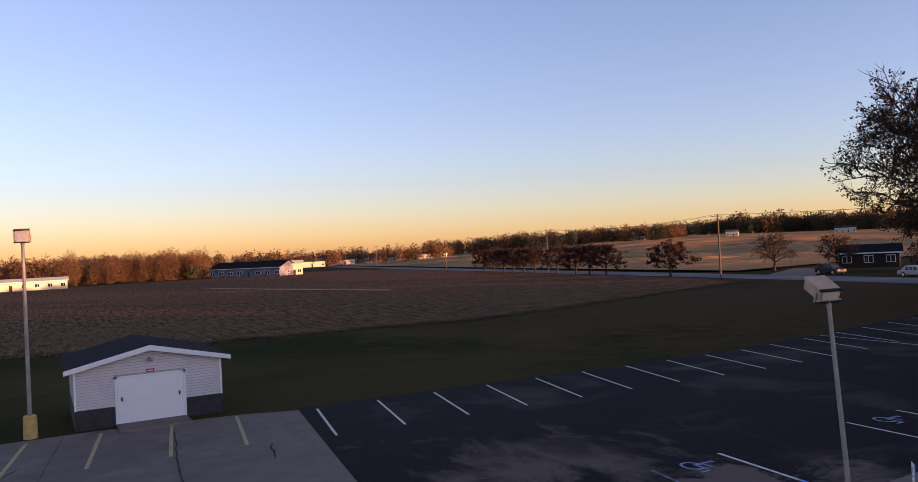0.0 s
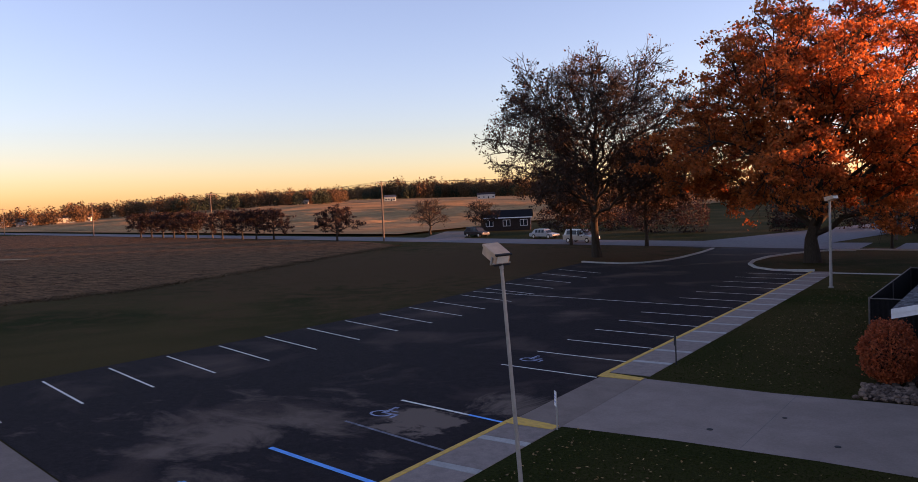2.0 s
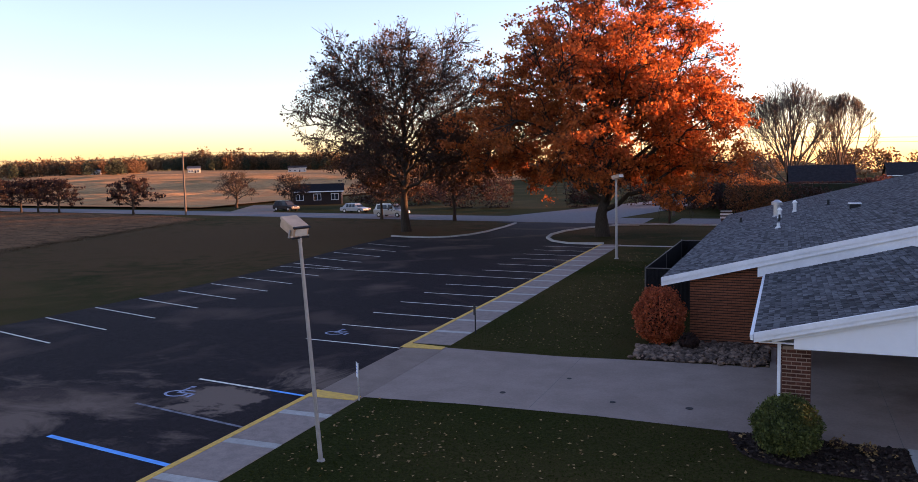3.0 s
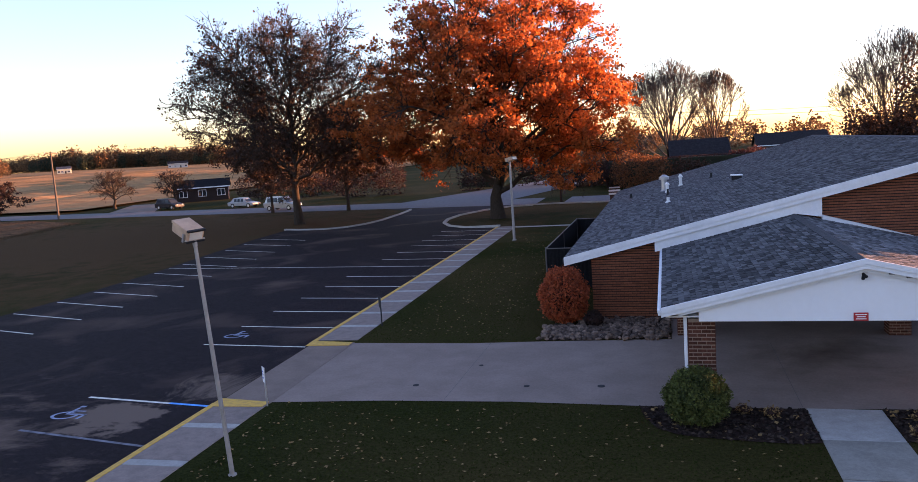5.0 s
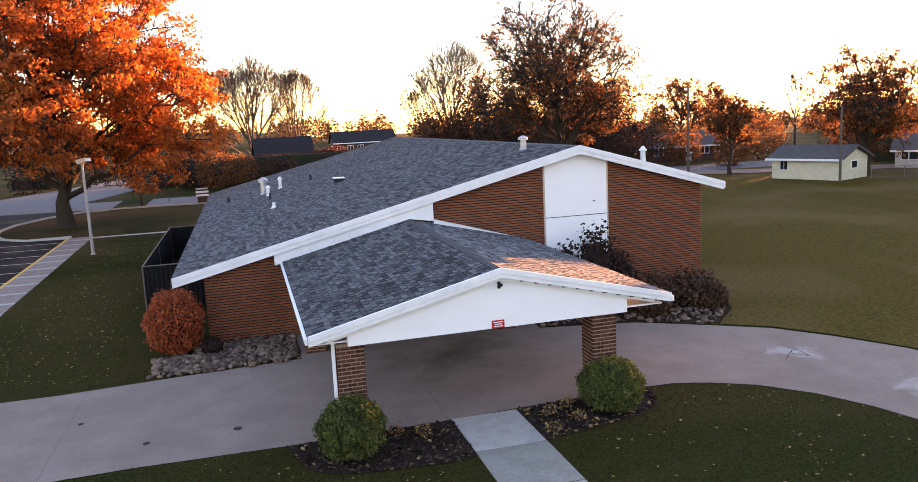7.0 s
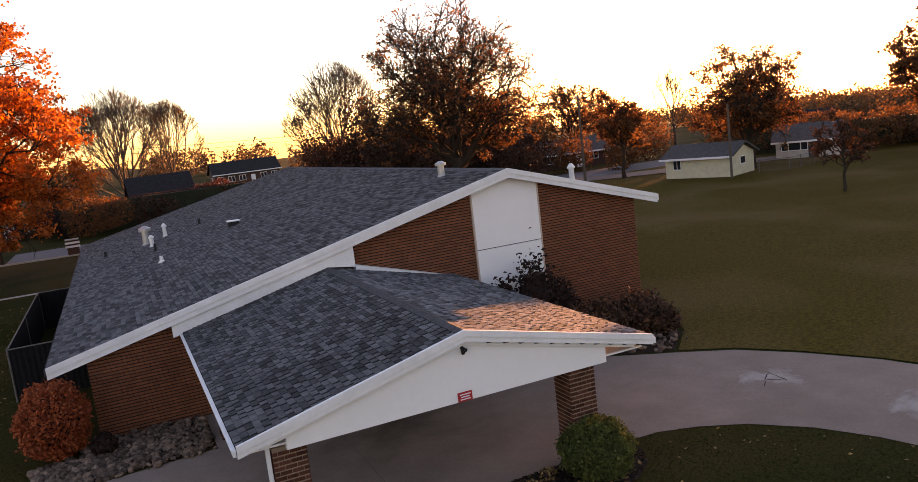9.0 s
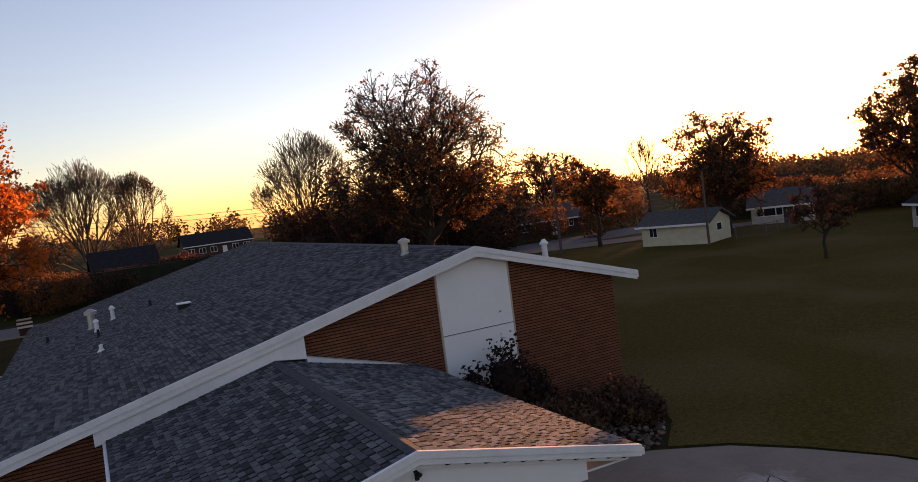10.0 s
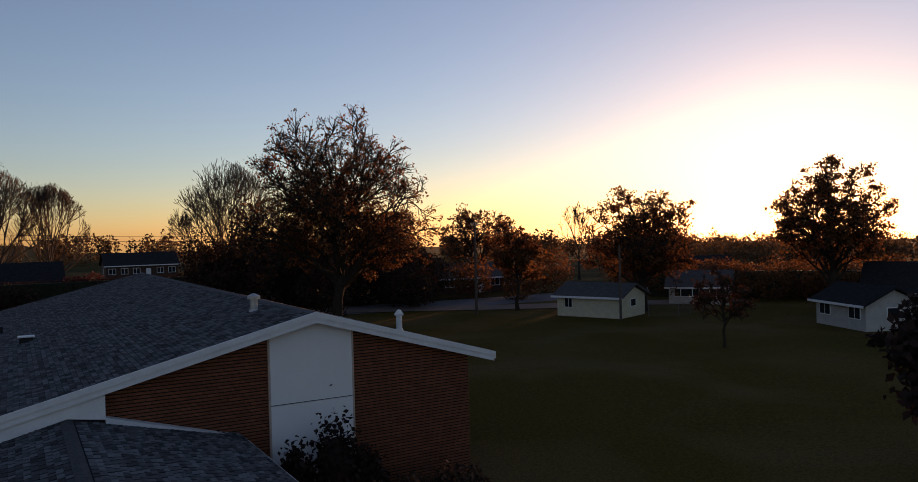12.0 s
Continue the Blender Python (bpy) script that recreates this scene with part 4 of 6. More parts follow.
# entrance under the canopy
bm = bmesh.new()
box(bm, 2.7, WY0 - 0.03, 0.0, 7.9, WY0 + 0.011, 2.3)
part("entrance_surround", bm, FOUNDATION, front, "dark glazed entrance front")
for i in range(4):
    bm = bmesh.new()
    box(bm, 3.0 + 1.2 * i, WY0 - 0.06, 0.05, 4.1 + 1.2 * i, WY0 - 0.031, 2.15, 0.01)
    part("entrance_door" if i in (1, 2) else "sidelight", bm, WINDOW, front, "dark glass")

# white band between fascia and canopy, and the flashing on the gable wall
bm = bmesh.new()
prism(bm, [(0.35, roof_z(0.35) - 0.27), (6.05, roof_z(6.05) - 0.27), (6.05, 3.68), (5.15, 3.82), (0.35, 2.60)], "y", HY0 + 0.03, HY0 + 0.09)
part("frieze", bm, TRIM, BLD, "white painted frieze board")
bm = bmesh.new()
prism(bm, [(6.05, 3.74), (9.54, 2.72), (9.54, 2.57), (6.05, 3.58)], "y", WY0 - 0.36, WY0 - 0.04)
part("flashing", bm, TRIM, BLD, "white wall flashing")


# roof vents
def vent(kind, x, y, h, r, label):
    z = roof_z(x)
    if kind == "cap":
        bm = bmesh.new()
        tube(bm, (x, y, z - 0.1), (x, y, z + h * 0.72), r, sides=16)
        tube(bm, (x, y, z - 0.03), (x, y, z + 0.06), r * 1.35, r * 1.05, sides=16)
        v = part("roof_vent", bm, GALV, BLD, label)
        bm = bmesh.new()
        tube(bm, (x, y, z + h * 0.70), (x, y, z + h * 0.86), r * 1.65, r * 1.65, sides=16)
        tube(bm, (x, y, z + h * 0.86), (x, y, z + h), r * 1.65, r * 0.4, sides=16)
        part("cap", bm, GALV, v)
    elif kind == "flue":
        bm = bmesh.new()
        tube(bm, (x, y, z - 0.1), (x, y, z + h * 0.8), r, sides=12)
        tube(bm, (x, y, z - 0.02), (x, y, z + 0.1), r * 1.5, r * 1.05, sides=12)
        v = part("roof_vent", bm, WHITEPIPE, BLD, label)
        bm = bmesh.new()
        tube(bm, (x, y, z + h * 0.74), (x, y, z + h * 0.82), r * 1.5, sides=12)
        tube(bm, (x, y, z + h * 0.82), (x, y, z + h), r * 1.45, r * 0.5, sides=12)
        part("cap", bm, WHITEPIPE, v)
    elif kind == "pipe":
        bm = bmesh.new()
        tube(bm, (x, y, z - 0.1), (x, y, z + h), r, sides=10)
        tube(bm, (x, y, z - 0.02), (x, y, z + 0.08), r * 2.2, r * 1.1, sides=10)
        part("roof_vent", bm, BLACK if "black" in label else WHITEPIPE, BLD, label)
    else:
        bm = bmesh.new()
        box(bm, x - 0.28, y - 0.22, z - 0.08, x + 0.22, y + 0.22, z + 0.19, 0.04)
        v = part("roof_vent", bm, BLACK, BLD, label)
        bm = bmesh.new()
        box(bm, x - 0.34, y - 0.26, z + 0.18, x + 0.28, y + 0.26, z + 0.235, 0.02)
        part("lid", bm, TRIM, v)


vent("cap", 0.70, 50.0, 1.0, 0.19, "large galvanised roof vent with a cap")
vent("flue", 1.70, 50.3, 0.72, 0.10, "white flue with a conical cap")
vent("flue", 0.88, 47.9, 0.60, 0.10, "white flue with a conical cap")
vent("pipe", 0.90, 45.4, 0.36, 0.06, "black vent pipe")
vent("pipe", 0.90, 40.7, 0.26, 0.08, "white vent pipe")
vent("pipe", -1.43, 51.8, 0.30, 0.07, "black vent pipe")
vent("pipe", 3.50, 49.6, 0.32, 0.07, "black vent pipe")
vent("box", 4.48, 43.3, 0.3, 0.2, "low black box vent with a pale lid")
vent("cap", 11.05, 32.8, 0.58, 0.13, "white roof vent with a mushroom cap")
vent("flue", 15.03, 29.85, 0.70, 0.10, "white flue with a conical cap")

# ---- canopy
CX0, CX1, CRX, CRZ, CY0, CY1 = 0.62, 9.54, 5.13, 3.80, 18.62, 28.84
CS0, CS1 = (CRZ - 2.70) / (CRX - CX0), (CRZ - 2.74) / (CX1 - CRX)


def can_z(x):
    return CRZ - CS0 * (CRX - x) if x < CRX else CRZ - CS1 * (x - CRX)


CAN = thing("entrance_canopy", pose(0, 0, 0), "drive-through canopy with brick columns, white gable and shingle roof", "canopy")
can_roof = part("roof", prism(bmesh.new(), [(CX0, can_z(CX0)), (CRX, CRZ), (CX1, can_z(CX1)), (CX1, can_z(CX1) - 0.15), (CRX, CRZ - 0.17), (CX0, can_z(CX0) - 0.15)], "y", CY0 + 0.02, CY1), UNDERLAY, CAN, "grey asphalt shingle roof")
shingles(can_roof, CX0, can_z(CX0), CRX - 0.05, CRZ - 0.012, CY0 + 0.02, CY1, seed=11, singles=lambda x, y: y < 21.6)
shingles(can_roof, CX1, can_z(CX1), CRX + 0.05, CRZ - 0.012, CY0 + 0.02, WY0 - 0.03, seed=12)
bm = bmesh.new()
prism(bm, [(CRX - 0.15, CRZ - 0.02), (CRX, CRZ + 0.028), (CRX + 0.15, CRZ - 0.02)], "y", CY0 + 0.01, CY1 - 0.05)
part("ridge_cap", bm, SHINGLE, can_roof)
rake("fascia", [(CX0, can_z(CX0)), (CRX, CRZ), (CX1, can_z(CX1))], CY0 + 0.02, 0.20, 0.06, CAN, "white metal rake fascia")
rake("soffit_trim", [(CX0 + 0.4, can_z(CX0 + 0.4) - 0.205), (CRX, CRZ - 0.205), (CX1 - 0.4, can_z(CX1 - 0.4) - 0.205)], CY0 + 0.13, 0.09, 0.05, CAN, "white trim board")
bm = bmesh.new()
prism(bm, [(1.50, 2.36), (8.42, 2.36), (8.42, can_z(8.42) - 0.22), (CRX, CRZ - 0.25), (1.50, can_z(1.50) - 0.22)], "y", CY0 + 0.15, CY0 + 0.24)
part("gable_panel", bm, WHITE, CAN, "white gable panel")
for x0, x1 in ((1.50, 1.64), (8.28, 8.42)):
    bm = bmesh.new()
    box(bm, x0, CY0 + 0.245, 2.34, x1, CY1, 2.62)
    part("beam", bm, WHITE, CAN)
bm = bmesh.new()
box(bm, CX0 + 0.1, CY0 + 0.25, 2.44, CX1 - 0.1, CY1, 2.48)
part("soffit", bm, WHITE, CAN, "white flat soffit")
for x in (CX0 - 0.09, CX1 + 0.01):
    bm = bmesh.new()
    z = can_z(CX0) - 0.02
    prism(bm, [(x, z), (x + 0.08, z), (x + 0.08, z - 0.13), (x + 0.02, z - 0.13), (x, z - 0.04)], "y", CY0 - 0.02, CY1 - 0.1)
    g = part("gutter", bm, TRIM, CAN, "white eaves gutter")
bm = bmesh.new()
box(bm, 1.14, 18.98, 0.12, 1.22, 19.06, 2.50, 0.012)
box(bm, 0.64, 18.98, 2.44, 1.22, 19.06, 2.52, 0.012)
part("downspout", bm, TRIM, CAN, "white metal downspout")


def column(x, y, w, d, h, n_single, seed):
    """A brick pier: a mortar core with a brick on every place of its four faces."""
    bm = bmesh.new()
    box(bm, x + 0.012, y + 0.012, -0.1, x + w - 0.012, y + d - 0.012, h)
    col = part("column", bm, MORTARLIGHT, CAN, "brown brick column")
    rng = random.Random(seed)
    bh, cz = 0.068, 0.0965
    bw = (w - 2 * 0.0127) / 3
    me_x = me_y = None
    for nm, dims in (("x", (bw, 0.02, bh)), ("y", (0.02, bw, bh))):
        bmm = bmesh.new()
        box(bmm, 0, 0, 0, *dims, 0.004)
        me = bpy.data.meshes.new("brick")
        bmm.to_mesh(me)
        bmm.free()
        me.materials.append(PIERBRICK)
        if nm == "x":
            me_x = me
        else:
            me_y = me
    pieces = []
    half_x, half_y = bpy.data.meshes.new("brick"), bpy.data.meshes.new("brick")
    hw = (bw - 0.0127) / 2
    for me, dims in ((half_x, (hw, 0.02, bh)), (half_y, (0.02, hw, bh))):
        bmm = box(bmesh.new(), 0, 0, 0, *dims, 0.004)
        bmm.to_mesh(me)
        bmm.free()
        me.materials.append(PIERBRICK)
    step = bw + 0.0127
    for r in range(int(h / cz)):
        z = 0.005 + r * cz
        for k in range(3 if r % 2 == 0 else 4):
            if r % 2 == 0:
                o, mx, my = k * step, me_x, me_y
            else:
                o = 0 if k == 0 else hw + 0.0127 + (k - 1) * step
                mx, my = (half_x, half_y) if k in (0, 3) else (me_x, me_y)
            pieces.append((mx, x + o, y - rng.uniform(0, 0.003), z))
            pieces.append((my, x - rng.uniform(0, 0.003), y + o, z))
            pieces.append((my, x + w - 0.02 + rng.uniform(0, 0.003), y + o, z))
    pieces = pieces[:n_single]
    for me, px, py, pz in pieces:
        b = new("brick", me)
        b.parent = col
        b.location = (px, py, pz)
    return col


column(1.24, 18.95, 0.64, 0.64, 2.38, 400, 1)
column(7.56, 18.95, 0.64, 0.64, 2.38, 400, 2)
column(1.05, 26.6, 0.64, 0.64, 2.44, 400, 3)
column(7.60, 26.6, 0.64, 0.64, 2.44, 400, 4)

# flood light and red sign on the gable
for i in range(11):
    x = 5.60 + 0.355 * i
    bm = bmesh.new()
    box(bm, x, CY0 - 0.012, can_z(x) - 0.235, x + 0.11, CY0 + 0.075, can_z(x) - 0.205)
    part("trim_clip", bm, FOUNDATION, CAN, "dark clip under the fascia" if i == 0 else "")
fl = thing("flood_light", pose(5.1, CY0 + 0.15, 3.45) @ Matrix.Scale(0.55, 4), "small black twin floodlight under the gable peak", "floodlight")
bm = bmesh.new()
tube(bm, (0, 0, 0), (0, -0.05, 0), 0.06)
part("bracket", bm, BLACK, fl)
for dx, dz in ((-0.05, -0.10), (0.06, -0.02)):
    bm = bmesh.new()
    tube(bm, (dx * 0.4, -0.05, dz * 0.4), (dx, -0.24, dz - 0.06), 0.035, 0.075, 12)
    part("lamp", bm, BLACK, fl)
rs = thing("gable_sign", pose(5.05, CY0 + 0.148, 2.365), "small red sign with white lines of writing", "sign")
bm = bmesh.new()
box(bm, -0.155, -0.025, 0.0, 0.155, 0.0, 0.19, 0.006)
part("board", bm, REDSIGN, rs)
for k, (z, w) in enumerate(((0.135, 0.12), (0.085, 0.09), (0.035, 0.11))):
    bm = bmesh.new()
    box(bm, -w, -0.029, z, w, -0.026, z + 0.02)
    part("writing", bm, WHITE, rs)

# enclosure of dark screen fence beside the building
DARKRAIL = mat("dull_fence_rail", (0.16, 0.14, 0.13), (0.11, 0.10, 0.09), 0.6, 4, metal=0.3)
fence = thing("screen_fence", pose(0, 0, 0), "dark slatted chain-link enclosure beside the wall", "fence")
fx0, fx1, fy0, fy1, fh = -4.75, -2.08, 35.6, 48.9, 1.90
for (ax, ay), (bx, by) in (((fx0, fy0), (fx1, fy0)), ((fx0, fy0), (fx0, fy1)), ((fx0, fy1), (fx1, fy1))):
    bm = bmesh.new()
    d = Vector((bx - ax, by - ay, 0)).normalized()
    s = Vector((-d.y, d.x, 0)) * 0.02
    n = max(4, int((Vector((bx, by, 0)) - Vector((ax, ay, 0))).length / 0.09))
    edge = [Vector((ax, ay, 0)).lerp(Vector((bx, by, 0)), i / n) + s * (0.6 if i % 2 else -0.6) for i in range(n + 1)]
    lo = [bm.verts.new(p) for p in edge]
    hi = [bm.verts.new(p + Vector((0, 0, fh))) for p in edge]
    for i in range(n):
        bm.faces.new((lo[i], lo[i + 1], hi[i + 1], hi[i]))
    bmesh.ops.solidify(bm, geom=bm.faces[:], thickness=0.012)
    part("screen", bm, FENCEMESH, fence)
    bm = bmesh.new()
    tube(bm, (ax, ay, fh), (bx, by, fh), 0.025, sides=8)
    part("top_rail", bm, DARKRAIL, fence)
for px, py in ((fx0, fy0), (fx1, fy0), (fx0, 42.2), (fx0, fy1), (fx1, fy1)):
    bm = bmesh.new()
    tube(bm, (px, py, -0.1), (px, py, fh + 0.06), 0.035, sides=8)
    part("post", bm, DARKRAIL, fence)


# ---- lamps and signs by the car park
def flood_lamp(x, y, h, r, head, tilt, turn, label, base=False, lean=0.0, back=-0.12):
    z = land(x, y)
    ob = thing("street_lamp", pose(x, y, z, 0, lean, 0) @ pose(0, 0, 0, 0, 0, turn), label, "street lamp", "car park lamps")
    bm = bmesh.new()
    tube(bm, (0, 0, 0.9 if base else -0.2), (0, 0, h - 0.15), r, r * 0.72, 14)
    part("pole", bm, POLE, ob)
    if base:
        bm = bmesh.new()
        tube(bm, (0, 0, -0.3), (0, 0, 0.88), 0.27, 0.25, 18)
        tube(bm, (0, 0, 0.88), (0, 0, 0.93), 0.25, 0.2, 18)
        part("base", bm, mat("orange_yellow_base", (0.66, 0.42, 0.14), (0.5, 0.32, 0.11), 0.8, 4), ob, "yellow-painted concrete base")
    else:
        bm = bmesh.new()
        tube(bm, (0, 0, -0.02), (0, 0, 0.03), r * 1.9, r * 1.7, 14)
        part("foot", bm, POLE, ob)
    bm = bmesh.new()
    tube(bm, (0, 0, h - 0.2), (0, 0, h - 0.02), r * 0.9, r * 0.9, 12)
    box(bm, -head[0] / 2 - 0.034, -0.03, h - 0.075, head[0] / 2 + 0.034, 0.03, h - 0.045)
    part("yoke", bm, POLE, ob)
    w, d, t = head
    hd = part("head", box(bmesh.new(), -w / 2, -d / 2, -t / 2, w / 2, d / 2, t / 2, 0.03), LAMPHEAD, ob, "boxy metal floodlight head")
    hd.matrix_basis = pose(0, back, h + t * 0.35 + max(0, back) * 0.36, tilt, 0, 0)
    ln = part("lens", box(bmesh.new(), -w / 2 + 0.05, -d / 2 - 0.012, -t / 2 + 0.04, w / 2 - 0.05, -d / 2 + 0.001, t / 2 - 0.04, 0.004), LENS, hd)
    lid = bmesh.new()
    box(lid, -w / 2 - 0.012, -d / 2 + 0.04, t / 2 - 0.055, w / 2 + 0.012, d / 2 + 0.012, t / 2 + 0.012, 0.012)
    part("lid", lid, LAMPHEAD, hd)
    part("latch", box(bmesh.new(), -0.03, d / 2 + 0.003, t / 2 - 0.12, 0.03, d / 2 + 0.028, t / 2 - 0.03, 0.004), BLACK, hd)
    for s in (-1, 1):
        part("bracket", box(bmesh.new(), s * (w / 2 + 0.024) - 0.010, -back - 0.03, -t / 2 - 0.05, s * (w / 2 + 0.024) + 0.010, -back + 0.03, 0.03, 0.005), POLE, hd)
    rim = bmesh.new()
    for s in (-1, 1):
        box(rim, -w / 2 - 0.01, -d / 2 - 0.03, s * t / 2 - 0.02, w / 2 + 0.01, -d / 2 + 0.03, s * t / 2 + 0.02)
    part("rim", rim, BLACK, hd)
    return ob


flood_lamp(-35.0, 0.45, 7.95, 0.085, (0.55, 0.42, 0.5), 8, 85, "tall floodlight pole on a yellow concrete base", base=True)
flood_lamp(-8.70, 14.2, 5.38, 0.055, (0.41, 0.60, 0.25), 27, 66, "grey floodlight pole leaning slightly on the lawn edge", lean=-3.5, back=0.19)
flood_lamp(-9.9, 54.2, 5.75, 0.10, (0.5, 0.7, 0.25), -12, 60, "grey floodlight pole beside the sidewalk")


def post_sign(x, y, h, face, label):
    ob = thing("parking_sign", pose(x, y, land(x, y), 0, 0, -48), label, "sign", "parking signs")
    bm = bmesh.new()
    box(bm, -0.025, -0.02, -0.2, 0.025, 0.02, h, 0.006)
    part("post", bm, BLACK if face is BLACK else GALV, ob)
    bm = bmesh.new()
    box(bm, -0.115, -0.035, h - 0.42, 0.115, -0.021, h + 0.03, 0.004)
    b = part("board", bm, face, ob)
    if face is not BLACK:
        for z, w in ((h - 0.12, 0.075), (h - 0.2, 0.06), (h - 0.3, 0.075)):
            bm = bmesh.new()
            box(bm, -w, -0.039, z, w, -0.036, z + 0.035)
            part("writing", bm, SIGNBLUE, b)


post_sign(-10.27, 18.65, 1.12, WHITE, "white parking sign with blue lines on a short post")
post_sign(-10.35, 28.15, 1.18, BLACK, "dark-backed parking sign on a short post")

# ---- garage shed at the far edge of the pad
SZ = 0.0
shed = thing("garage_shed", pose(-34.9, 5.0, SZ, 0, 0, 90), "small white-sided garage shed with a dark roof", "shed")
# its own axes: x along the front (towards +y of the place is -x here), y into the shed
SW, SD, SE, SR, SB = 2.95, 6.0, 2.42, 3.08, 0.76
bm = bmesh.new()
prism(bm, [(-SW + 0.02, SB), (SW - 0.02, SB), (SW - 0.02, SE), (0, SR - 0.08), (-SW + 0.02, SE)], "y", 0.03, SD)
part("wall", bm, mat("siding_shade", (0.42, 0.395, 0.395), (0.36, 0.34, 0.34), 0.8, 2), shed)
bm = bmesh.new()
z = SB
while z < SR - 0.15:
    half = SW if z + 0.11 < SE else SW * max(0.05, (SR - 0.1 - z - 0.11) / (SR - 0.1 - SE))
    for a, b in (((-half, -1.40), (1.40, half)) if z < 1.95 else ((-half, half),)):
        if b - a > 0.05:
            prism(bm, [(0.0, z + 0.022), (-0.03, z + 0.022), (-0.006, z + 0.118), (0.0, z + 0.118)], "x", a, b)
    z += 0.118
for v in bm.verts:
    v.co.y += 0.028
part("lap_siding", bm, SIDING, shed, "pale horizontal lap siding")
for a, b in ((-SW, -1.40), (1.40, SW)):
    bm = bmesh.new()
    box(bm, a, 0.0, -0.3, b, 0.3, SB - 0.01)
    part("foundation", bm, FOUNDATION, shed, "dark foundation wall")
for xx in (-SW, SW - 0.3):
    bm = bmesh.new()
    box(bm, xx, 0.31, -0.3, xx + 0.3, SD, SB - 0.01)
    part("foundation", bm, FOUNDATION, shed)
for xx in (-SW - 0.01, SW - 0.07):
    bm = bmesh.new()
    box(bm, xx, -0.03, SB, xx + 0.08, 0.05, SE)
    part("corner_trim", bm, WHITE, shed)
bm = bmesh.new()
box(bm, -1.32, -0.02, -0.02, 1.32, 0.025, 1.90, 0.01)
door = part("garage_door", bm, WHITE, shed, "white flat garage door")
for k in range(3):
    bm = bmesh.new()
    box(bm, -1.30, -0.024, 0.45 + 0.47 * k, 1.30, -0.0205, 0.456 + 0.47 * k)
    part("groove", bm, SIDING, door)
for xx in (-1.18, 1.12):
    bm = bmesh.new()
    box(bm, xx, -0.07, 0.95, xx + 0.06, -0.022, 1.12, 0.008)
    part("handle", bm, BLACK, door)
for a, b, c, d in ((-1.42, 0, -1.325, 2.0), (1.325, 0, 1.42, 2.0), (-1.42, 1.905, 1.42, 2.0)):
    bm = bmesh.new()
    box(bm, a, -0.04, b, c, 0.02, d)
    part("door_trim", bm, WHITE, shed)
bm = bmesh.new()
box(bm, -1.4, -1.55, -0.1, 1.4, -0.03, 0.03, 0.01)
part("apron", bm, CONCRETE, shed, "concrete apron")
bm = bmesh.new()
sl = (SR - SE) / SW
prism(bm, [(-SW - 0.35, SE - 0.35 * sl), (0, SR), (SW + 0.35, SE - 0.35 * sl), (SW + 0.35, SE - 0.35 * sl + 0.12), (0, SR + 0.13), (-SW - 0.35, SE - 0.35 * sl + 0.12)], "y", -0.28, SD + 0.3)
shed_roof = part("roof", bm, DARKROOF, shed, "dark shingle roof")
bm = bmesh.new()
for s in (-1, 1):
    prism(bm, [(s * (SW + 0.37), SE - 0.37 * sl + 0.14), (0, SR + 0.15), (0, SR - 0.07), (s * (SW + 0.37), SE - 0.37 * sl - 0.05)], "y", -0.34, -0.285)
part("barge_board", bm, WHITE, shed, "white barge board")
bm = bmesh.new()
tube(bm, (0, 0.0, 2.66), (0, -0.1, 2.66), 0.06)
tube(bm, (0, -0.1, 2.7), (0, -0.16, 2.55), 0.05, 0.13)
part("lamp", bm, GALV, shed, "small wall lamp")
bm = bmesh.new()
box(bm, -0.16, -0.03, 2.06, 0.16, 0.0, 2.2, 0.004)
sg = part("sign", bm, REDSIGN, shed, "small red sign")
bm = bmesh.new()
box(bm, -0.11, -0.034, 2.11, 0.11, -0.031, 2.15)
part("writing", bm, WHITE, sg)


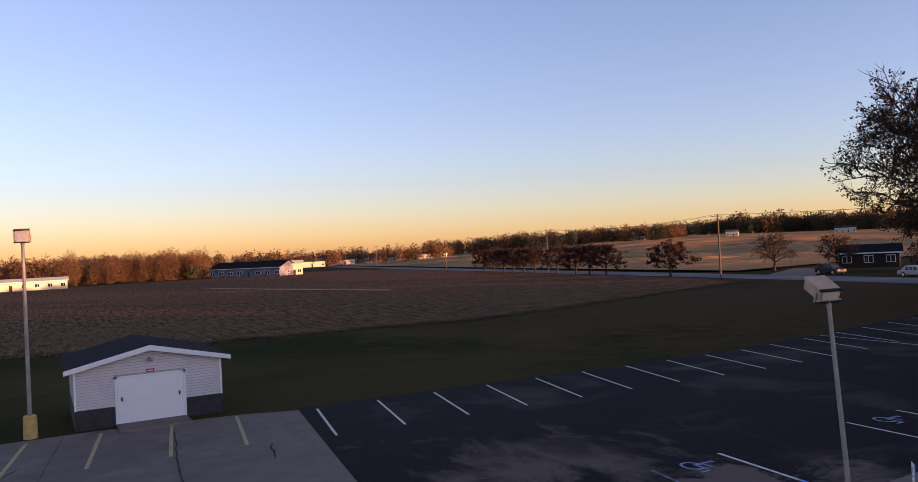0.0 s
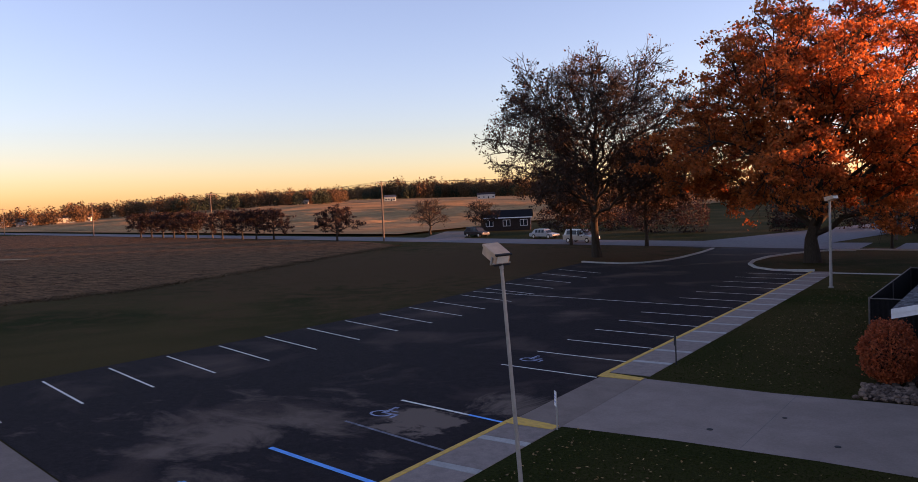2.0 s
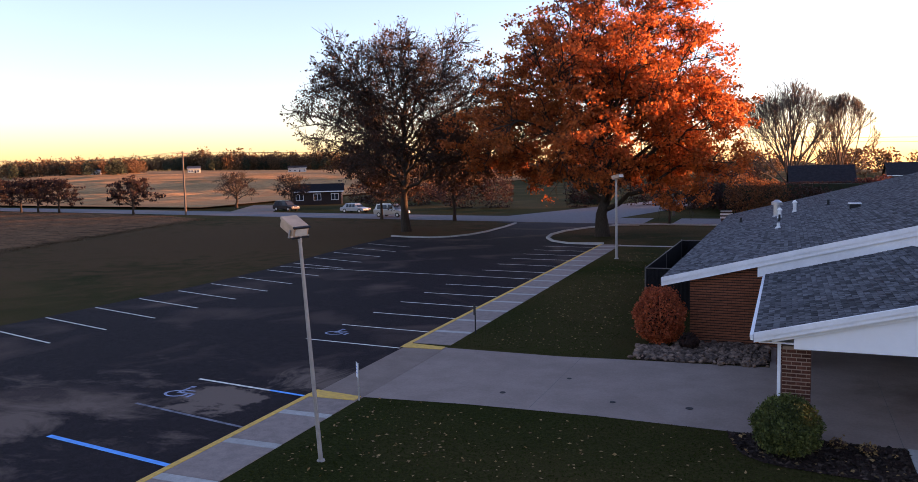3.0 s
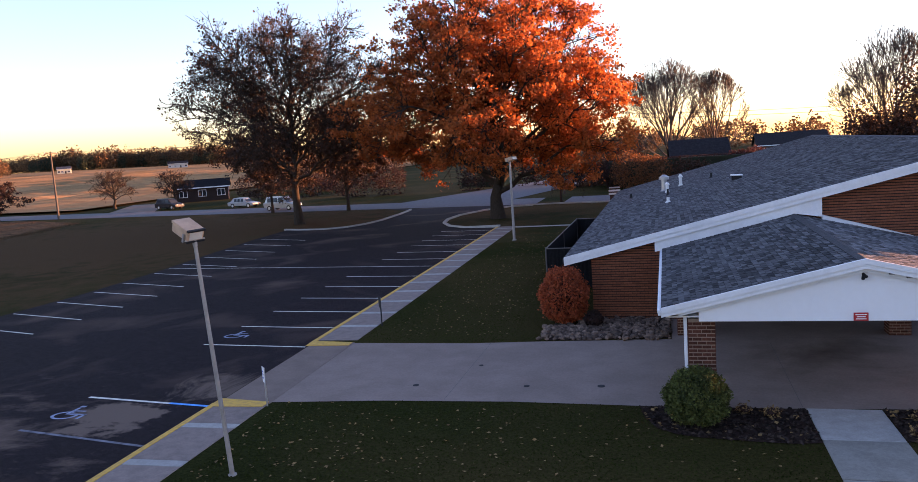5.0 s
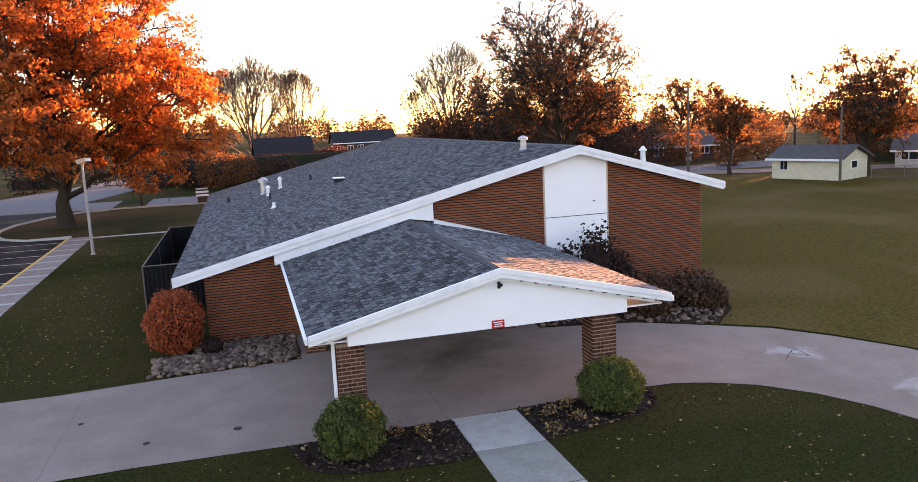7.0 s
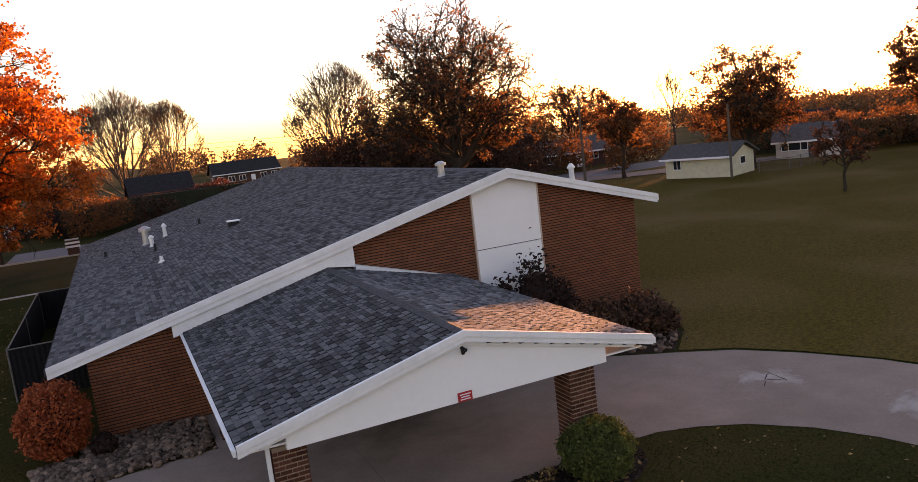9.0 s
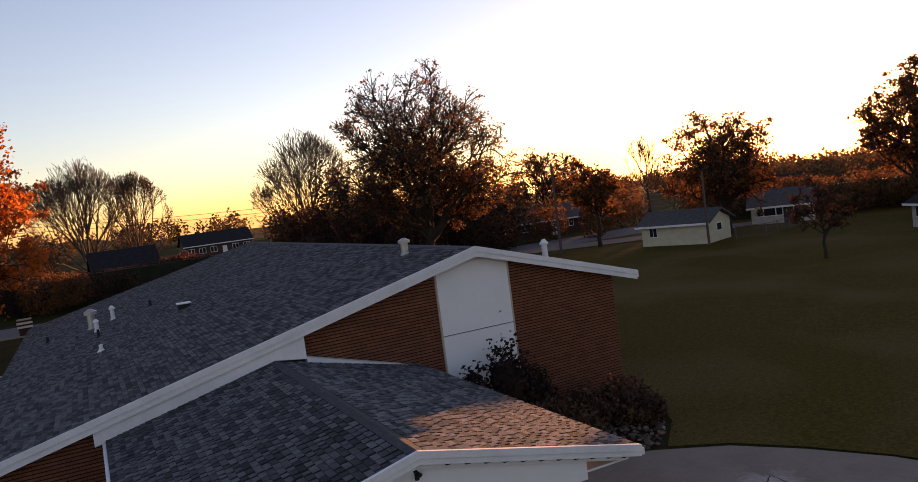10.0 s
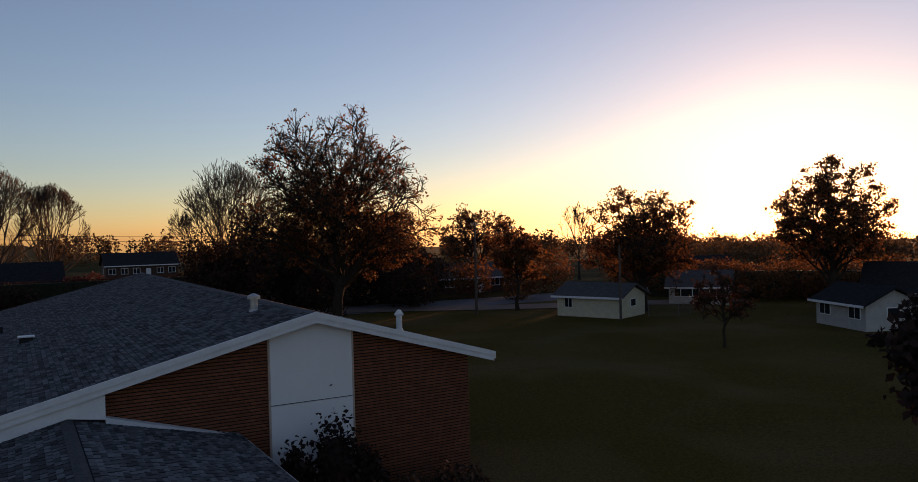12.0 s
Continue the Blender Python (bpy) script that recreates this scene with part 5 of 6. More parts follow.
# ---- planting by the building
def shrub(x, y, w, h, leaf, n, label, seed, leaf_size=0.09, name="shrub", squash=0.75, group="", ragged=0.06):
    """A clipped or loose bush: stems and a dark solid core inside a shell of leaves."""
    g = np.random.default_rng(seed)
    ob = thing(name, pose(x, y, land(x, y)), label, "shrub", group)
    d = g.normal(size=(n, 3))
    d /= np.linalg.norm(d, axis=1, keepdims=True)
    lump = 1 + 0.07 * np.sin(d[:, 0] * 7 + seed) * np.cos(d[:, 1] * 6) + 0.05 * np.sin(d[:, 2] * 9)
    rad = (g.uniform(0.72, 1.0, n) ** 0.5 * lump + g.normal(0, ragged, n))[:, None]
    pts = d * rad * np.array([w / 2, w / 2, h / 2]) + np.array([0, 0, h / 2])
    pts = pts[pts[:, 2] > 0.02]
    scatter_quads("leaves", pts, g.uniform(0.6, 1.4, len(pts)) * leaf_size, leaf, ob, g)
    rng = random.Random(seed)
    bm = bmesh.new()
    for _ in range(14):
        a, e = rng.random() * 6.28, rng.uniform(0.2, 0.9)
        tube(bm, (0.05 * math.cos(a), 0.05 * math.sin(a), -0.05), (w * 0.36 * e * math.cos(a), w * 0.36 * e * math.sin(a), h * (0.9 - 0.35 * e)), 0.02, 0.006, 5)
    part("stems", bm, BARK, ob)
    # closed dark core that fills the inside of the leaf shell
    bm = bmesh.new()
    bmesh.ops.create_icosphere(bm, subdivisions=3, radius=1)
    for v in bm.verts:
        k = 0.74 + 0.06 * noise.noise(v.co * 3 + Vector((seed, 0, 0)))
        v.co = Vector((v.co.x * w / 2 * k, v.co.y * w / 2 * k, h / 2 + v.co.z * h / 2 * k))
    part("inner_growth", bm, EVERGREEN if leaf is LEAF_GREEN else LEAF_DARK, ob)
    return ob


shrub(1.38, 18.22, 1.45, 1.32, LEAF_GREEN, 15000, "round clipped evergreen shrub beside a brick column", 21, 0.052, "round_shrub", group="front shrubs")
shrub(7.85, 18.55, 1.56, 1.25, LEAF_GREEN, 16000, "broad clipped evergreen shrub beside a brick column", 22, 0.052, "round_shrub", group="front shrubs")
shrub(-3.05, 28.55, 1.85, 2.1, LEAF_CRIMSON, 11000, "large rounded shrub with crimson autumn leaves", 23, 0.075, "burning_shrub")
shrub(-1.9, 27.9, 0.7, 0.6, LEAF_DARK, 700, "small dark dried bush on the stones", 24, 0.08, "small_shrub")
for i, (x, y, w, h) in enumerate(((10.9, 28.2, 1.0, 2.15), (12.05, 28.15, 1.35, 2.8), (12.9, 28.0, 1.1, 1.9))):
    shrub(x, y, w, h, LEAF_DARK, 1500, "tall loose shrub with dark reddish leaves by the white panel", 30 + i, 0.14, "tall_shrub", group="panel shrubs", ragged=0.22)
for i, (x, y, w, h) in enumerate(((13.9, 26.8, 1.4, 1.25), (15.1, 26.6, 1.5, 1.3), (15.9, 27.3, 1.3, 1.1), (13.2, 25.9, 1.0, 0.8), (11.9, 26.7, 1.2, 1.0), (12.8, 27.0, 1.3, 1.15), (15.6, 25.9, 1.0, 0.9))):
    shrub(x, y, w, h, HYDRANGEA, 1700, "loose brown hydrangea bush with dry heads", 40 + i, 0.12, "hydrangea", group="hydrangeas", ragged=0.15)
for i, (x, y) in enumerate(((3.1, 18.8), (2.5, 19.0), (6.3, 18.8), (6.8, 18.2), (6.0, 17.8), (6.9, 19.1))):
    shrub(x, y, 0.36, 0.24, LEAF_DRY, 130, "low dry perennial clump in the mulch", 50 + i, 0.055, "dry_perennial", group="bed perennials", ragged=0.2)

BED_A = [(0.0, 19.3), (0.15, 18.5), (0.45, 17.8), (0.9, 17.45), (1.4, 17.3), (2.6, 17.15), (3.4, 17.1), (3.95, 17.2), (3.95, 19.36), (2, 19.33)]
BED_B = [(5.67, 19.46), (5.67, 17.4), (6.2, 17.5), (6.7, 17.6), (7.6, 17.75), (8.4, 17.95), (9.0, 18.4), (9.3, 19.0), (9.4, 19.55), (7.8, 19.53)]
drape("mulch_bed", BED_A, MULCH, 0.02, 1.5, label="dark bark mulch bed", category="flower bed")
drape("mulch_bed", BED_B, MULCH, 0.02, 1.5, label="dark bark mulch bed", category="flower bed")


def stone_bed(name, poly, n, seed, label):
    rng = random.Random(seed)
    drape(name + "_soil", poly, MULCH, 0.012, 2, label="dark soil under the stones", category="flower bed")
    base = bmesh.new()
    bmesh.ops.create_icosphere(base, subdivisions=1, radius=1)
    bv = [v.co.copy() for v in base.verts]
    bf = [tuple(v.index for v in f.verts) for f in base.faces]
    base.free()
    xs, ys = [p[0] for p in poly], [p[1] for p in poly]
    verts, faces, k = [], [], 0

    def inside(x, y):
        c = False
        for (x0, y0), (x1, y1) in zip(poly, poly[1:] + poly[:1]):
            if (y0 > y) != (y1 > y) and x < (x1 - x0) * (y - y0) / (y1 - y0) + x0:
                c = not c
        return c
    while k < n:
        x, y = rng.uniform(min(xs), max(xs)), rng.uniform(min(ys), max(ys))
        if not inside(x + rng.gauss(0, 0.13), y + rng.gauss(0, 0.16)):
            continue
        k3 = rng.choice((0.45, 0.6, 0.75, 0.9, 1.25))
        s = Vector((rng.uniform(0.07, 0.15), rng.uniform(0.06, 0.12), rng.uniform(0.04, 0.085))) * k3
        turn = Euler((rng.uniform(-0.4, 0.4), rng.uniform(-0.4, 0.4), rng.random() * 6)).to_matrix()
        o = len(verts)
        for c in bv:
            q = Vector((c.x * s.x, c.y * s.y, c.z * s.z)) * (1 + rng.uniform(-0.15, 0.15))
            verts.append(turn @ q + Vector((x, y, land(x, y) + 0.03 + s.z * 0.5)))
        faces += [tuple(o + i for i in f) for f in bf]
        k += 1
    return tagged(mesh_ob(name, verts, faces, ROCK), label, "stones", "", "stuff")


stone_bed("bed_stones", [(-3.4, 25.9), (-1.0, 26.1), (0.8, 26.25), (0.8, 29.05), (-2.05, 29.05), (-2.6, 27.9), (-3.7, 27.9)], 1500, 5, "bed of loose grey-brown stones by the wall")
stone_bed("bed_stones", [(9.1, 26.3), (12.2, 25.55), (14.5, 24.1), (15.9, 25.4), (17.1, 28.4), (17.1, 29.05), (9.1, 29.05)], 700, 6, "bed of loose grey-brown stones by the wall")

# fallen leaves over the lawns
def in_poly(x, y, poly):
    c = False
    for (x0, y0), (x1, y1) in zip(poly, poly[1:] + poly[:1]):
        if (y0 > y) != (y1 > y) and x < (x1 - x0) * (y - y0) / (y1 - y0) + x0:
            c = not c
    return c


DRIVE = far_edge + near_edge
g = np.random.default_rng(77)
pts = []
while len(pts) < 1050:
    x, y = g.uniform(-9.9, 14.5), g.uniform(4, 19)
    if 3.9 < x < 5.75 or in_poly(x, y, DRIVE):
        continue
    if g.random() < 0.12 + 0.5 * math.exp(-((x + 8) ** 2 + (y - 15) ** 2) / 30) + 0.45 * max(0.0, math.sin(1.7 * x + 0.6 * y) * math.sin(1.3 * y - 0.5 * x)) ** 2:
        pts.append((x, y, 0.03))
for _ in range(900):
    x, y = g.uniform(-9.8, -4.9), g.uniform(26.5, 58)
    pts.append((x, y, 0.03))
pts = np.array(pts)
tagged(scatter_quads("fallen_leaves", pts, g.uniform(0.04, 0.10, len(pts)), LEAF_DRY, None, g, flat=0.9), "dry fallen leaves scattered on the lawn", "leaves", "", "stuff")
# short grass over the nearer lawns
BLADE = mat("grass_blade", (0.040, 0.050, 0.0125), (0.026, 0.034, 0.008), 0.95, 0.5, island=0.3, spec=0.02, trans=0.3, big=(0.070, 0.055, 0.020), bigscale=0.35, biglo=0.55, bighi=0.75)
pts = np.array([(x, y, 0.012) for x, y in zip(g.uniform(-9.9, 14.0, 66000), g.uniform(6, 19.6, 66000)) if not (3.92 < x < 5.72) and not in_poly(x, y, BED_A) and not in_poly(x, y, BED_B) and not in_poly(x, y, DRIVE)])
pts = np.concatenate([pts, np.array([(x, y, 0.012) for x, y in zip(g.uniform(-11.2, -2.05, 42000), g.uniform(25.7, 53, 42000)) if x > kerb_x(y) + 1.66 and not (x > -3.8 and y < 29.1) and not (x > -4.85 and y > 35.5)])])
tagged(scatter_quads("grass", pts, g.uniform(0.022, 0.05, len(pts)), BLADE, None, g, flat=0.2), "short mown grass", "grass", "", "stuff")
# bark chips and leaf litter on the beds
pts, lit = [], []
while len(pts) < 2600:
    x, y = g.uniform(0, 9.5), g.uniform(17, 19.6)
    if in_poly(x, y, BED_A) or in_poly(x, y, BED_B):
        pts.append((x, y, 0.035))
        if g.random() < (0.10 if x > 5.5 else 0.03):
            lit.append((x, y, 0.05))
tagged(scatter_quads("bark_chips", np.array(pts), g.uniform(0.05, 0.13, len(pts)), mat("bark_chip", (0.060, 0.040, 0.030), (0.026, 0.020, 0.018), 0.95, 6, island=0.6, spec=0.05), None, g, flat=0.7), "dark bark chips on the flower beds", "mulch", "", "stuff")
tagged(scatter_quads("leaf_litter", np.array(lit), g.uniform(0.06, 0.15, len(lit)), LEAF_DRY, None, g, flat=0.8), "dry leaves lying on the flower beds", "leaves", "", "stuff")
# cut straw standing on the stubble field
pts = []
while len(pts) < 34000:
    x = -63.4 - 112 * g.random() ** 1.6
    y = g.uniform(-40, 100)
    if in_poly(x, y, [(-71, -60), (-69, -5), (-66.5, 10), (-64.8, 26), (-63.4, 38), (-67.5, 54), (-73.5, 73), (-79, 90), (-95, 98), (-180, 111), (-180, -60)]) and math.sin(0.35 * x + 0.9 * y + 1.5 * math.sin(0.07 * x)) + g.normal() * 0.7 > -0.2:
        pts.append((x, y, land(x, y) + 0.05))
edge = [(-69, -5), (-66.5, 10), (-64.8, 26), (-63.4, 38), (-67.5, 54), (-73.5, 73), (-79, 90)]
for (x0, y0), (x1, y1) in zip(edge[:-1], edge[1:]):
    for k in g.random(1900):
        x, y = x0 + (x1 - x0) * k + g.normal() * 0.75 + 0.5 * math.sin(1.1 * (y0 + (y1 - y0) * k)), y0 + (y1 - y0) * k
        pts.append((x, y, land(x, y) + 0.06))
pts = np.array(pts)
tagged(scatter_quads("straw", pts, g.uniform(0.07, 0.2, len(pts)), mat("straw", (0.17, 0.105, 0.055), (0.085, 0.055, 0.032), 0.95, 0.15, island=0.4, spec=0.02), None, g, flat=0.88), "cut straw and stubble on the field", "straw", "", "stuff")
# low swells added to the far field, their long sides shaped to catch evening sun
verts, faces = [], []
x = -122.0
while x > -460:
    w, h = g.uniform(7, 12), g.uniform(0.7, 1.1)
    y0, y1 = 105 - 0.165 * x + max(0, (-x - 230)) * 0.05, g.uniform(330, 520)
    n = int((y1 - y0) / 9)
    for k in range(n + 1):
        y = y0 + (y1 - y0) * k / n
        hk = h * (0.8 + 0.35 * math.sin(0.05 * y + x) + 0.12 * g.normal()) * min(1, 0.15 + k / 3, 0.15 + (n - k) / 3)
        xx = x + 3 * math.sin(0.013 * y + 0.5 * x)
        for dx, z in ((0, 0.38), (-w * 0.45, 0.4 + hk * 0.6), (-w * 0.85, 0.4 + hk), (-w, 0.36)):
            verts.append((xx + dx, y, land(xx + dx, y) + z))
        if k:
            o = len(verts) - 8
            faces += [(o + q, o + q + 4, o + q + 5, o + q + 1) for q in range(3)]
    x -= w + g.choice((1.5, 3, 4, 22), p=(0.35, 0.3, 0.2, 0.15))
tagged(mesh_ob("straw_swells", verts, faces, GOLD), "low swells of cut straw shaped to catch the evening sun", "straw", "", "stuff")
# row of straw, its colour brightened to stand for grazing sun
drape("straw_row", [(-199, 36.0), (-165, 45.2), (-126, 55.0), (-128, 57.2), (-165, 47.8), (-198, 39.5)], mat("straw_row", (0.46, 0.31, 0.17), (0.22, 0.15, 0.09), 0.95, 1.2, spec=0.02, grain=0.5), 0.14, 8, label="row of loose straw on the field, coloured as if sunlit", category="straw")

# ---- trees
tree("maple_tree", pose(-14.8, 71.9, -0.1), "large maple in full orange-red autumn leaf", 107, 22.6, 24.6, 2.4, 0.55, LEAF_RED, 108000, 0.25, 0.60, limbs=30, l2=9, l3=5, l4=4, low=0.12, droop=0.06, lumpy=0.6, bunch=36, thick=1.5,
     dense=lambda x, y, z: (0.0 if z < 2.6 else 0.5 if z < 5 and abs(x) < 4 else 1.7 if z < 9 else 1.0 if z < 14 else 0.62))
tree("oak_tree", pose(-36.9, 74.4, -0.1), "tall half-bare tree with sparse brown leaves", 102, 21.0, 23.8, 4.0, 0.42, LEAF_BROWN, 26000, 0.22, 0.40, limbs=26, l2=10, l3=7, l4=5, low=0.1, bunch=7, thick=1.7,
     dense=lambda x, y, z: 0.22 + 2.0 * max(0.0, 1 - z / 13.0) + (0.45 if x < -5 else 0.0))
tree("roadside_oak", pose(-37.9, 89.9, -0.1), "brown-leaved tree with a slim trunk by the road", 103, 14.0, 10.5, 2.2, 0.2, LEAF_BROWN, 13000, 0.26, 0.4, limbs=20, l2=7, l3=5, l4=3)
tree("roadside_oak", pose(-49.5, 91.8, -0.1), "brown-leaved tree with a slim trunk by the road", 105, 11.5, 9.5, 2.0, 0.18, LEAF_BROWN, 9000, 0.26, 0.4, limbs=18, l2=7, l3=4, l4=3)
tree("young_tree", pose(-10.6, 86.4, 0.0), "slender young tree by the road", 104, 7.5, 5.5, 2.6, 0.14, LEAF_RUST, 2600, 0.24, 0.3, limbs=9, l2=5, l3=3, l4=3)
# a row of low spreading trees along the road
row = [(x, road_y(x) - 6.5) for x in (-191, -184, -177, -170.5, -164, -157.5, -145.5, -136.5, -130.5, -123.5, -101.5)]
proto = [tree("roadside_tree", pose(*row[i], land(*row[i])), "low spreading tree with thin dark foliage by the road", 110 + i, 6.1, 8.4, 1.5, 0.2, LEAF_DARK, 2600, 0.28, 0.4, limbs=14, l2=6, l3=4, l4=3, low=0.1, group="roadside row") for i in range(3)]
for i, (x, y) in enumerate(row[3:]):
    copy_thing(proto[i % 3], pose(x, y, land(x, y), 0, 0, 67 * i + 20))
for i, (x, y, h, w) in enumerate(((-95.6, 118.7, 6.8, 8.6), (-81.5, 116.6, 6.2, 7.0))):
    tree("field_tree", pose(x, y, land(x, y)), "bare rounded tree on the field edge", 120 + i, h, w, 1.6, 0.24, LEAF_DARK, 350, 0.25, 0.4, limbs=16, l2=7, l3=5, l4=4, group="field trees")

# trees behind the building and over the houses to the west
fan_tree("bare_tree", pose(1.5, 132.3, -0.3), "broad bare vase-shaped tree", 130, 19.1, 15.8, 4.0, 0.42, 13, 8, bark=PALEBARK)
fan_tree("bare_tree", pose(8.8, 134.8, -0.3), "slim bare vase-shaped tree", 131, 17, 11.2, 4.0, 0.32, 10, 8, bark=PALEBARK)
fan_tree("bare_tree", pose(26.6, 101.4, -0.3), "tall bare vase-shaped tree", 132, 17.6, 12.9, 4.0, 0.38, 12, 8, bark=PALEBARK)
tree("oak_tree", pose(28.7, 70.7, -0.3), "great spreading oak with sparse brown leaves", 133, 18.9, 15.8, 3.5, 0.5, LEAF_RUST, 19000, 0.19, 0.30, limbs=32, l2=10, l3=6, l4=5, bunch=4, low=0.12, thick=1.5, lumpy=0.15, leader=0.55, wild=1.0,
     dense=lambda x, y, z: 0.5 + 1.6 * max(0.0, 1 - z / 12.0))
SPARSE = dict(limbs=18, l2=7, l3=5, l4=4, bunch=4, thick=1.6, wild=0.9)
tree("bare_tree", pose(48.5, 105.3, -0.3), "thin half-bare tree behind the lane", 134, 12.9, 8.6, 3, 0.25, LEAF_RUST, 3000, 0.28, 0.4, **SPARSE)
tree("bare_tree", pose(60.9, 101.4, -0.3), "thin half-bare tree behind the lane", 135, 12.5, 8.6, 3, 0.25, LEAF_RUST, 2600, 0.28, 0.4, **SPARSE)
tree("bare_tree", pose(72.6, 110.7, -0.3), "thin half-bare tree behind the lane", 136, 11.3, 7.8, 3, 0.22, LEAF_RUST, 2000, 0.28, 0.4, **SPARSE)
tree("small_tree", pose(51.2, 76, -0.3), "small tree with orange-brown leaves by the lane", 137, 9.4, 5.5, 2.5, 0.2, LEAF_RUST, 4200, 0.26, 0.35, **SPARSE)
fan_tree("bare_tree", pose(91.4, 115.4, -0.3), "thin bare tree against the sunset", 138, 13.3, 7.8, 4, 0.24, 6)
tree("broad_tree", pose(60.4, 66.6, -0.3), "broad autumn tree with thin leaves beside the cream outbuilding", 139, 12.2, 11.2, 2.2, 0.36, LEAF_RUST, 10500, 0.24, 0.45, limbs=24, l2=9, l3=6, l4=4, low=-0.05, bunch=12, vase=0.6, thick=1.4)
tree("broad_tree", pose(73.3, 54.0, -0.3), "tall autumn tree lit from behind by the sun", 140, 15.0, 10.2, 2.4, 0.40, LEAF_RUST, 12500, 0.25, 0.42, limbs=26, l2=9, l3=5, l4=4, bunch=14, thick=1.3, lumpy=0.3)
tree("small_tree", pose(47.3, 44.6, -0.3), "small russet tree on the lawn", 141, 6.1, 4.4, 1.3, 0.12, LEAF_BROWN, 1300, 0.20, 0.3, limbs=12, l2=6, l3=4, l4=3)
tree("garden_tree", pose(31.6, 20.0, 0.0), "dark dense garden tree", 142, 5.8, 6.0, 0.8, 0.2, LEAF_DARK, 9000, 0.30, 0.5, limbs=16, l2=7, l3=4, l4=3)


def thicket(name, spots, leaf, label, seed, per=170, size=0.9):
    """A belt of crowns, far or dense, in one mesh: rough leaf clumps on hidden stems."""
    g = np.random.default_rng(seed)
    pts, sizes = [], []
    for x, y, h, w in spots:
        n = int(per * (h * w / 80) ** 0.6) + 30
        d = g.normal(size=(n, 3))
        d /= np.linalg.norm(d, axis=1, keepdims=True)
        lump = 1 + 0.22 * np.sin(d[:, 0] * 4 + x) + 0.18 * np.cos(d[:, 1] * 5 + y)
        r = (g.uniform(0.15, 1, n) ** 0.4 * lump)[:, None]
        p = d * r * np.array([w / 2, w / 2, h * 0.52]) + np.array([x, y, land(x, y) + h * 0.5])
        p[:, 2] = np.maximum(p[:, 2], land(x, y) + 0.1)
        pts.append(p)
        sizes.append(g.uniform(0.6, 1.5, n) * size * (0.6 + h / 20))
    return tagged(scatter_quads(name, np.concatenate(pts), np.concatenate(sizes), leaf, None, g), label, "woods", "", "stuff")


g = np.random.default_rng(9)


def belt(az0, az1, r0, r1, n, h0, h1, cx=0, cy=0):
    out = []
    for _ in range(n):
        a, r = radians(g.uniform(az0, az1)), g.uniform(r0, r1)
        h = g.uniform(h0, h1)
        out.append((cx + r * math.sin(a), cy + r * math.cos(a), h, h * g.uniform(0.6, 1.0)))
    return out


thicket("far_woods", belt(-100, -62, 520, 640, 260, 7, 13) + belt(-64, -45, 620, 700, 230, 8, 13.5) + belt(-46, -28, 780, 870, 210, 10, 17) + belt(-42, -30, 760, 800, 40, 15, 20), WOODS, "far autumn woods along the horizon", 61, 215, 0.80)
thicket("far_woods", belt(-88.6, -79.3, 335, 395, 150, 6, 12.5), WOODS, "autumn woods beyond the stubble field", 62, 1000, 0.31)
thicket("evergreen_trees", [(-331, 57, 6, 11), (-336, 50, 7, 9)] + belt(-60, -46, 600, 640, 16, 8, 12) + belt(-46, -30, 750, 790, 26, 9, 14), EVERGREEN, "dark evergreens among the far woods", 63, 420, 0.7)
thicket("far_woods", belt(-30, 48, 300, 420, 170, 8, 12) + belt(62, 110, 240, 380, 120, 6, 8.5), WOODS, "autumn trees beyond the houses", 64, 240, 0.78)
thicket("far_woods", belt(40, 66, 170, 300, 190, 5.2, 7.2) + belt(34, 76, 420, 600, 150, 8, 11), WOODS, "autumn trees along the western edge", 72, 270, 0.62)
thicket("hedgerow_trees", [(24.3, 94.4, 7.5, 6.2), (29, 88.9, 8.3, 7), (32.1, 95.1, 8.3, 7), (41.4, 93.6, 7.5, 7), (45.3, 96.7, 6.7, 6.2), (43, 85.8, 5.1, 5.5), (32.1, 84.2, 5.9, 6.2), (47.7, 92, 6.7, 7), (35.2, 99.8, 7.5, 7.8), (27.4, 106.8, 7.5, 7.8), (41.4, 102.9, 7.5, 7.8), (50.8, 98.3, 5.9, 6.2)], LEAF_BROWN, "dark dense trees and bushes behind the building", 65, 5200, 0.27)
thicket("hedgerow_trees", [(-6.5, 107, 3.4, 6), (-13, 112, 3.6, 6), (-6, 119, 5, 6), (-50, 118, 5, 8), (-44, 120, 6, 8), (-60, 128, 6, 8), (-20, 125, 4, 6), (-70, 124, 5, 7), (-28, 120, 6, 7)], LEAF_DARK, "dark bushes along the far side of the road", 66, 3600, 0.26)
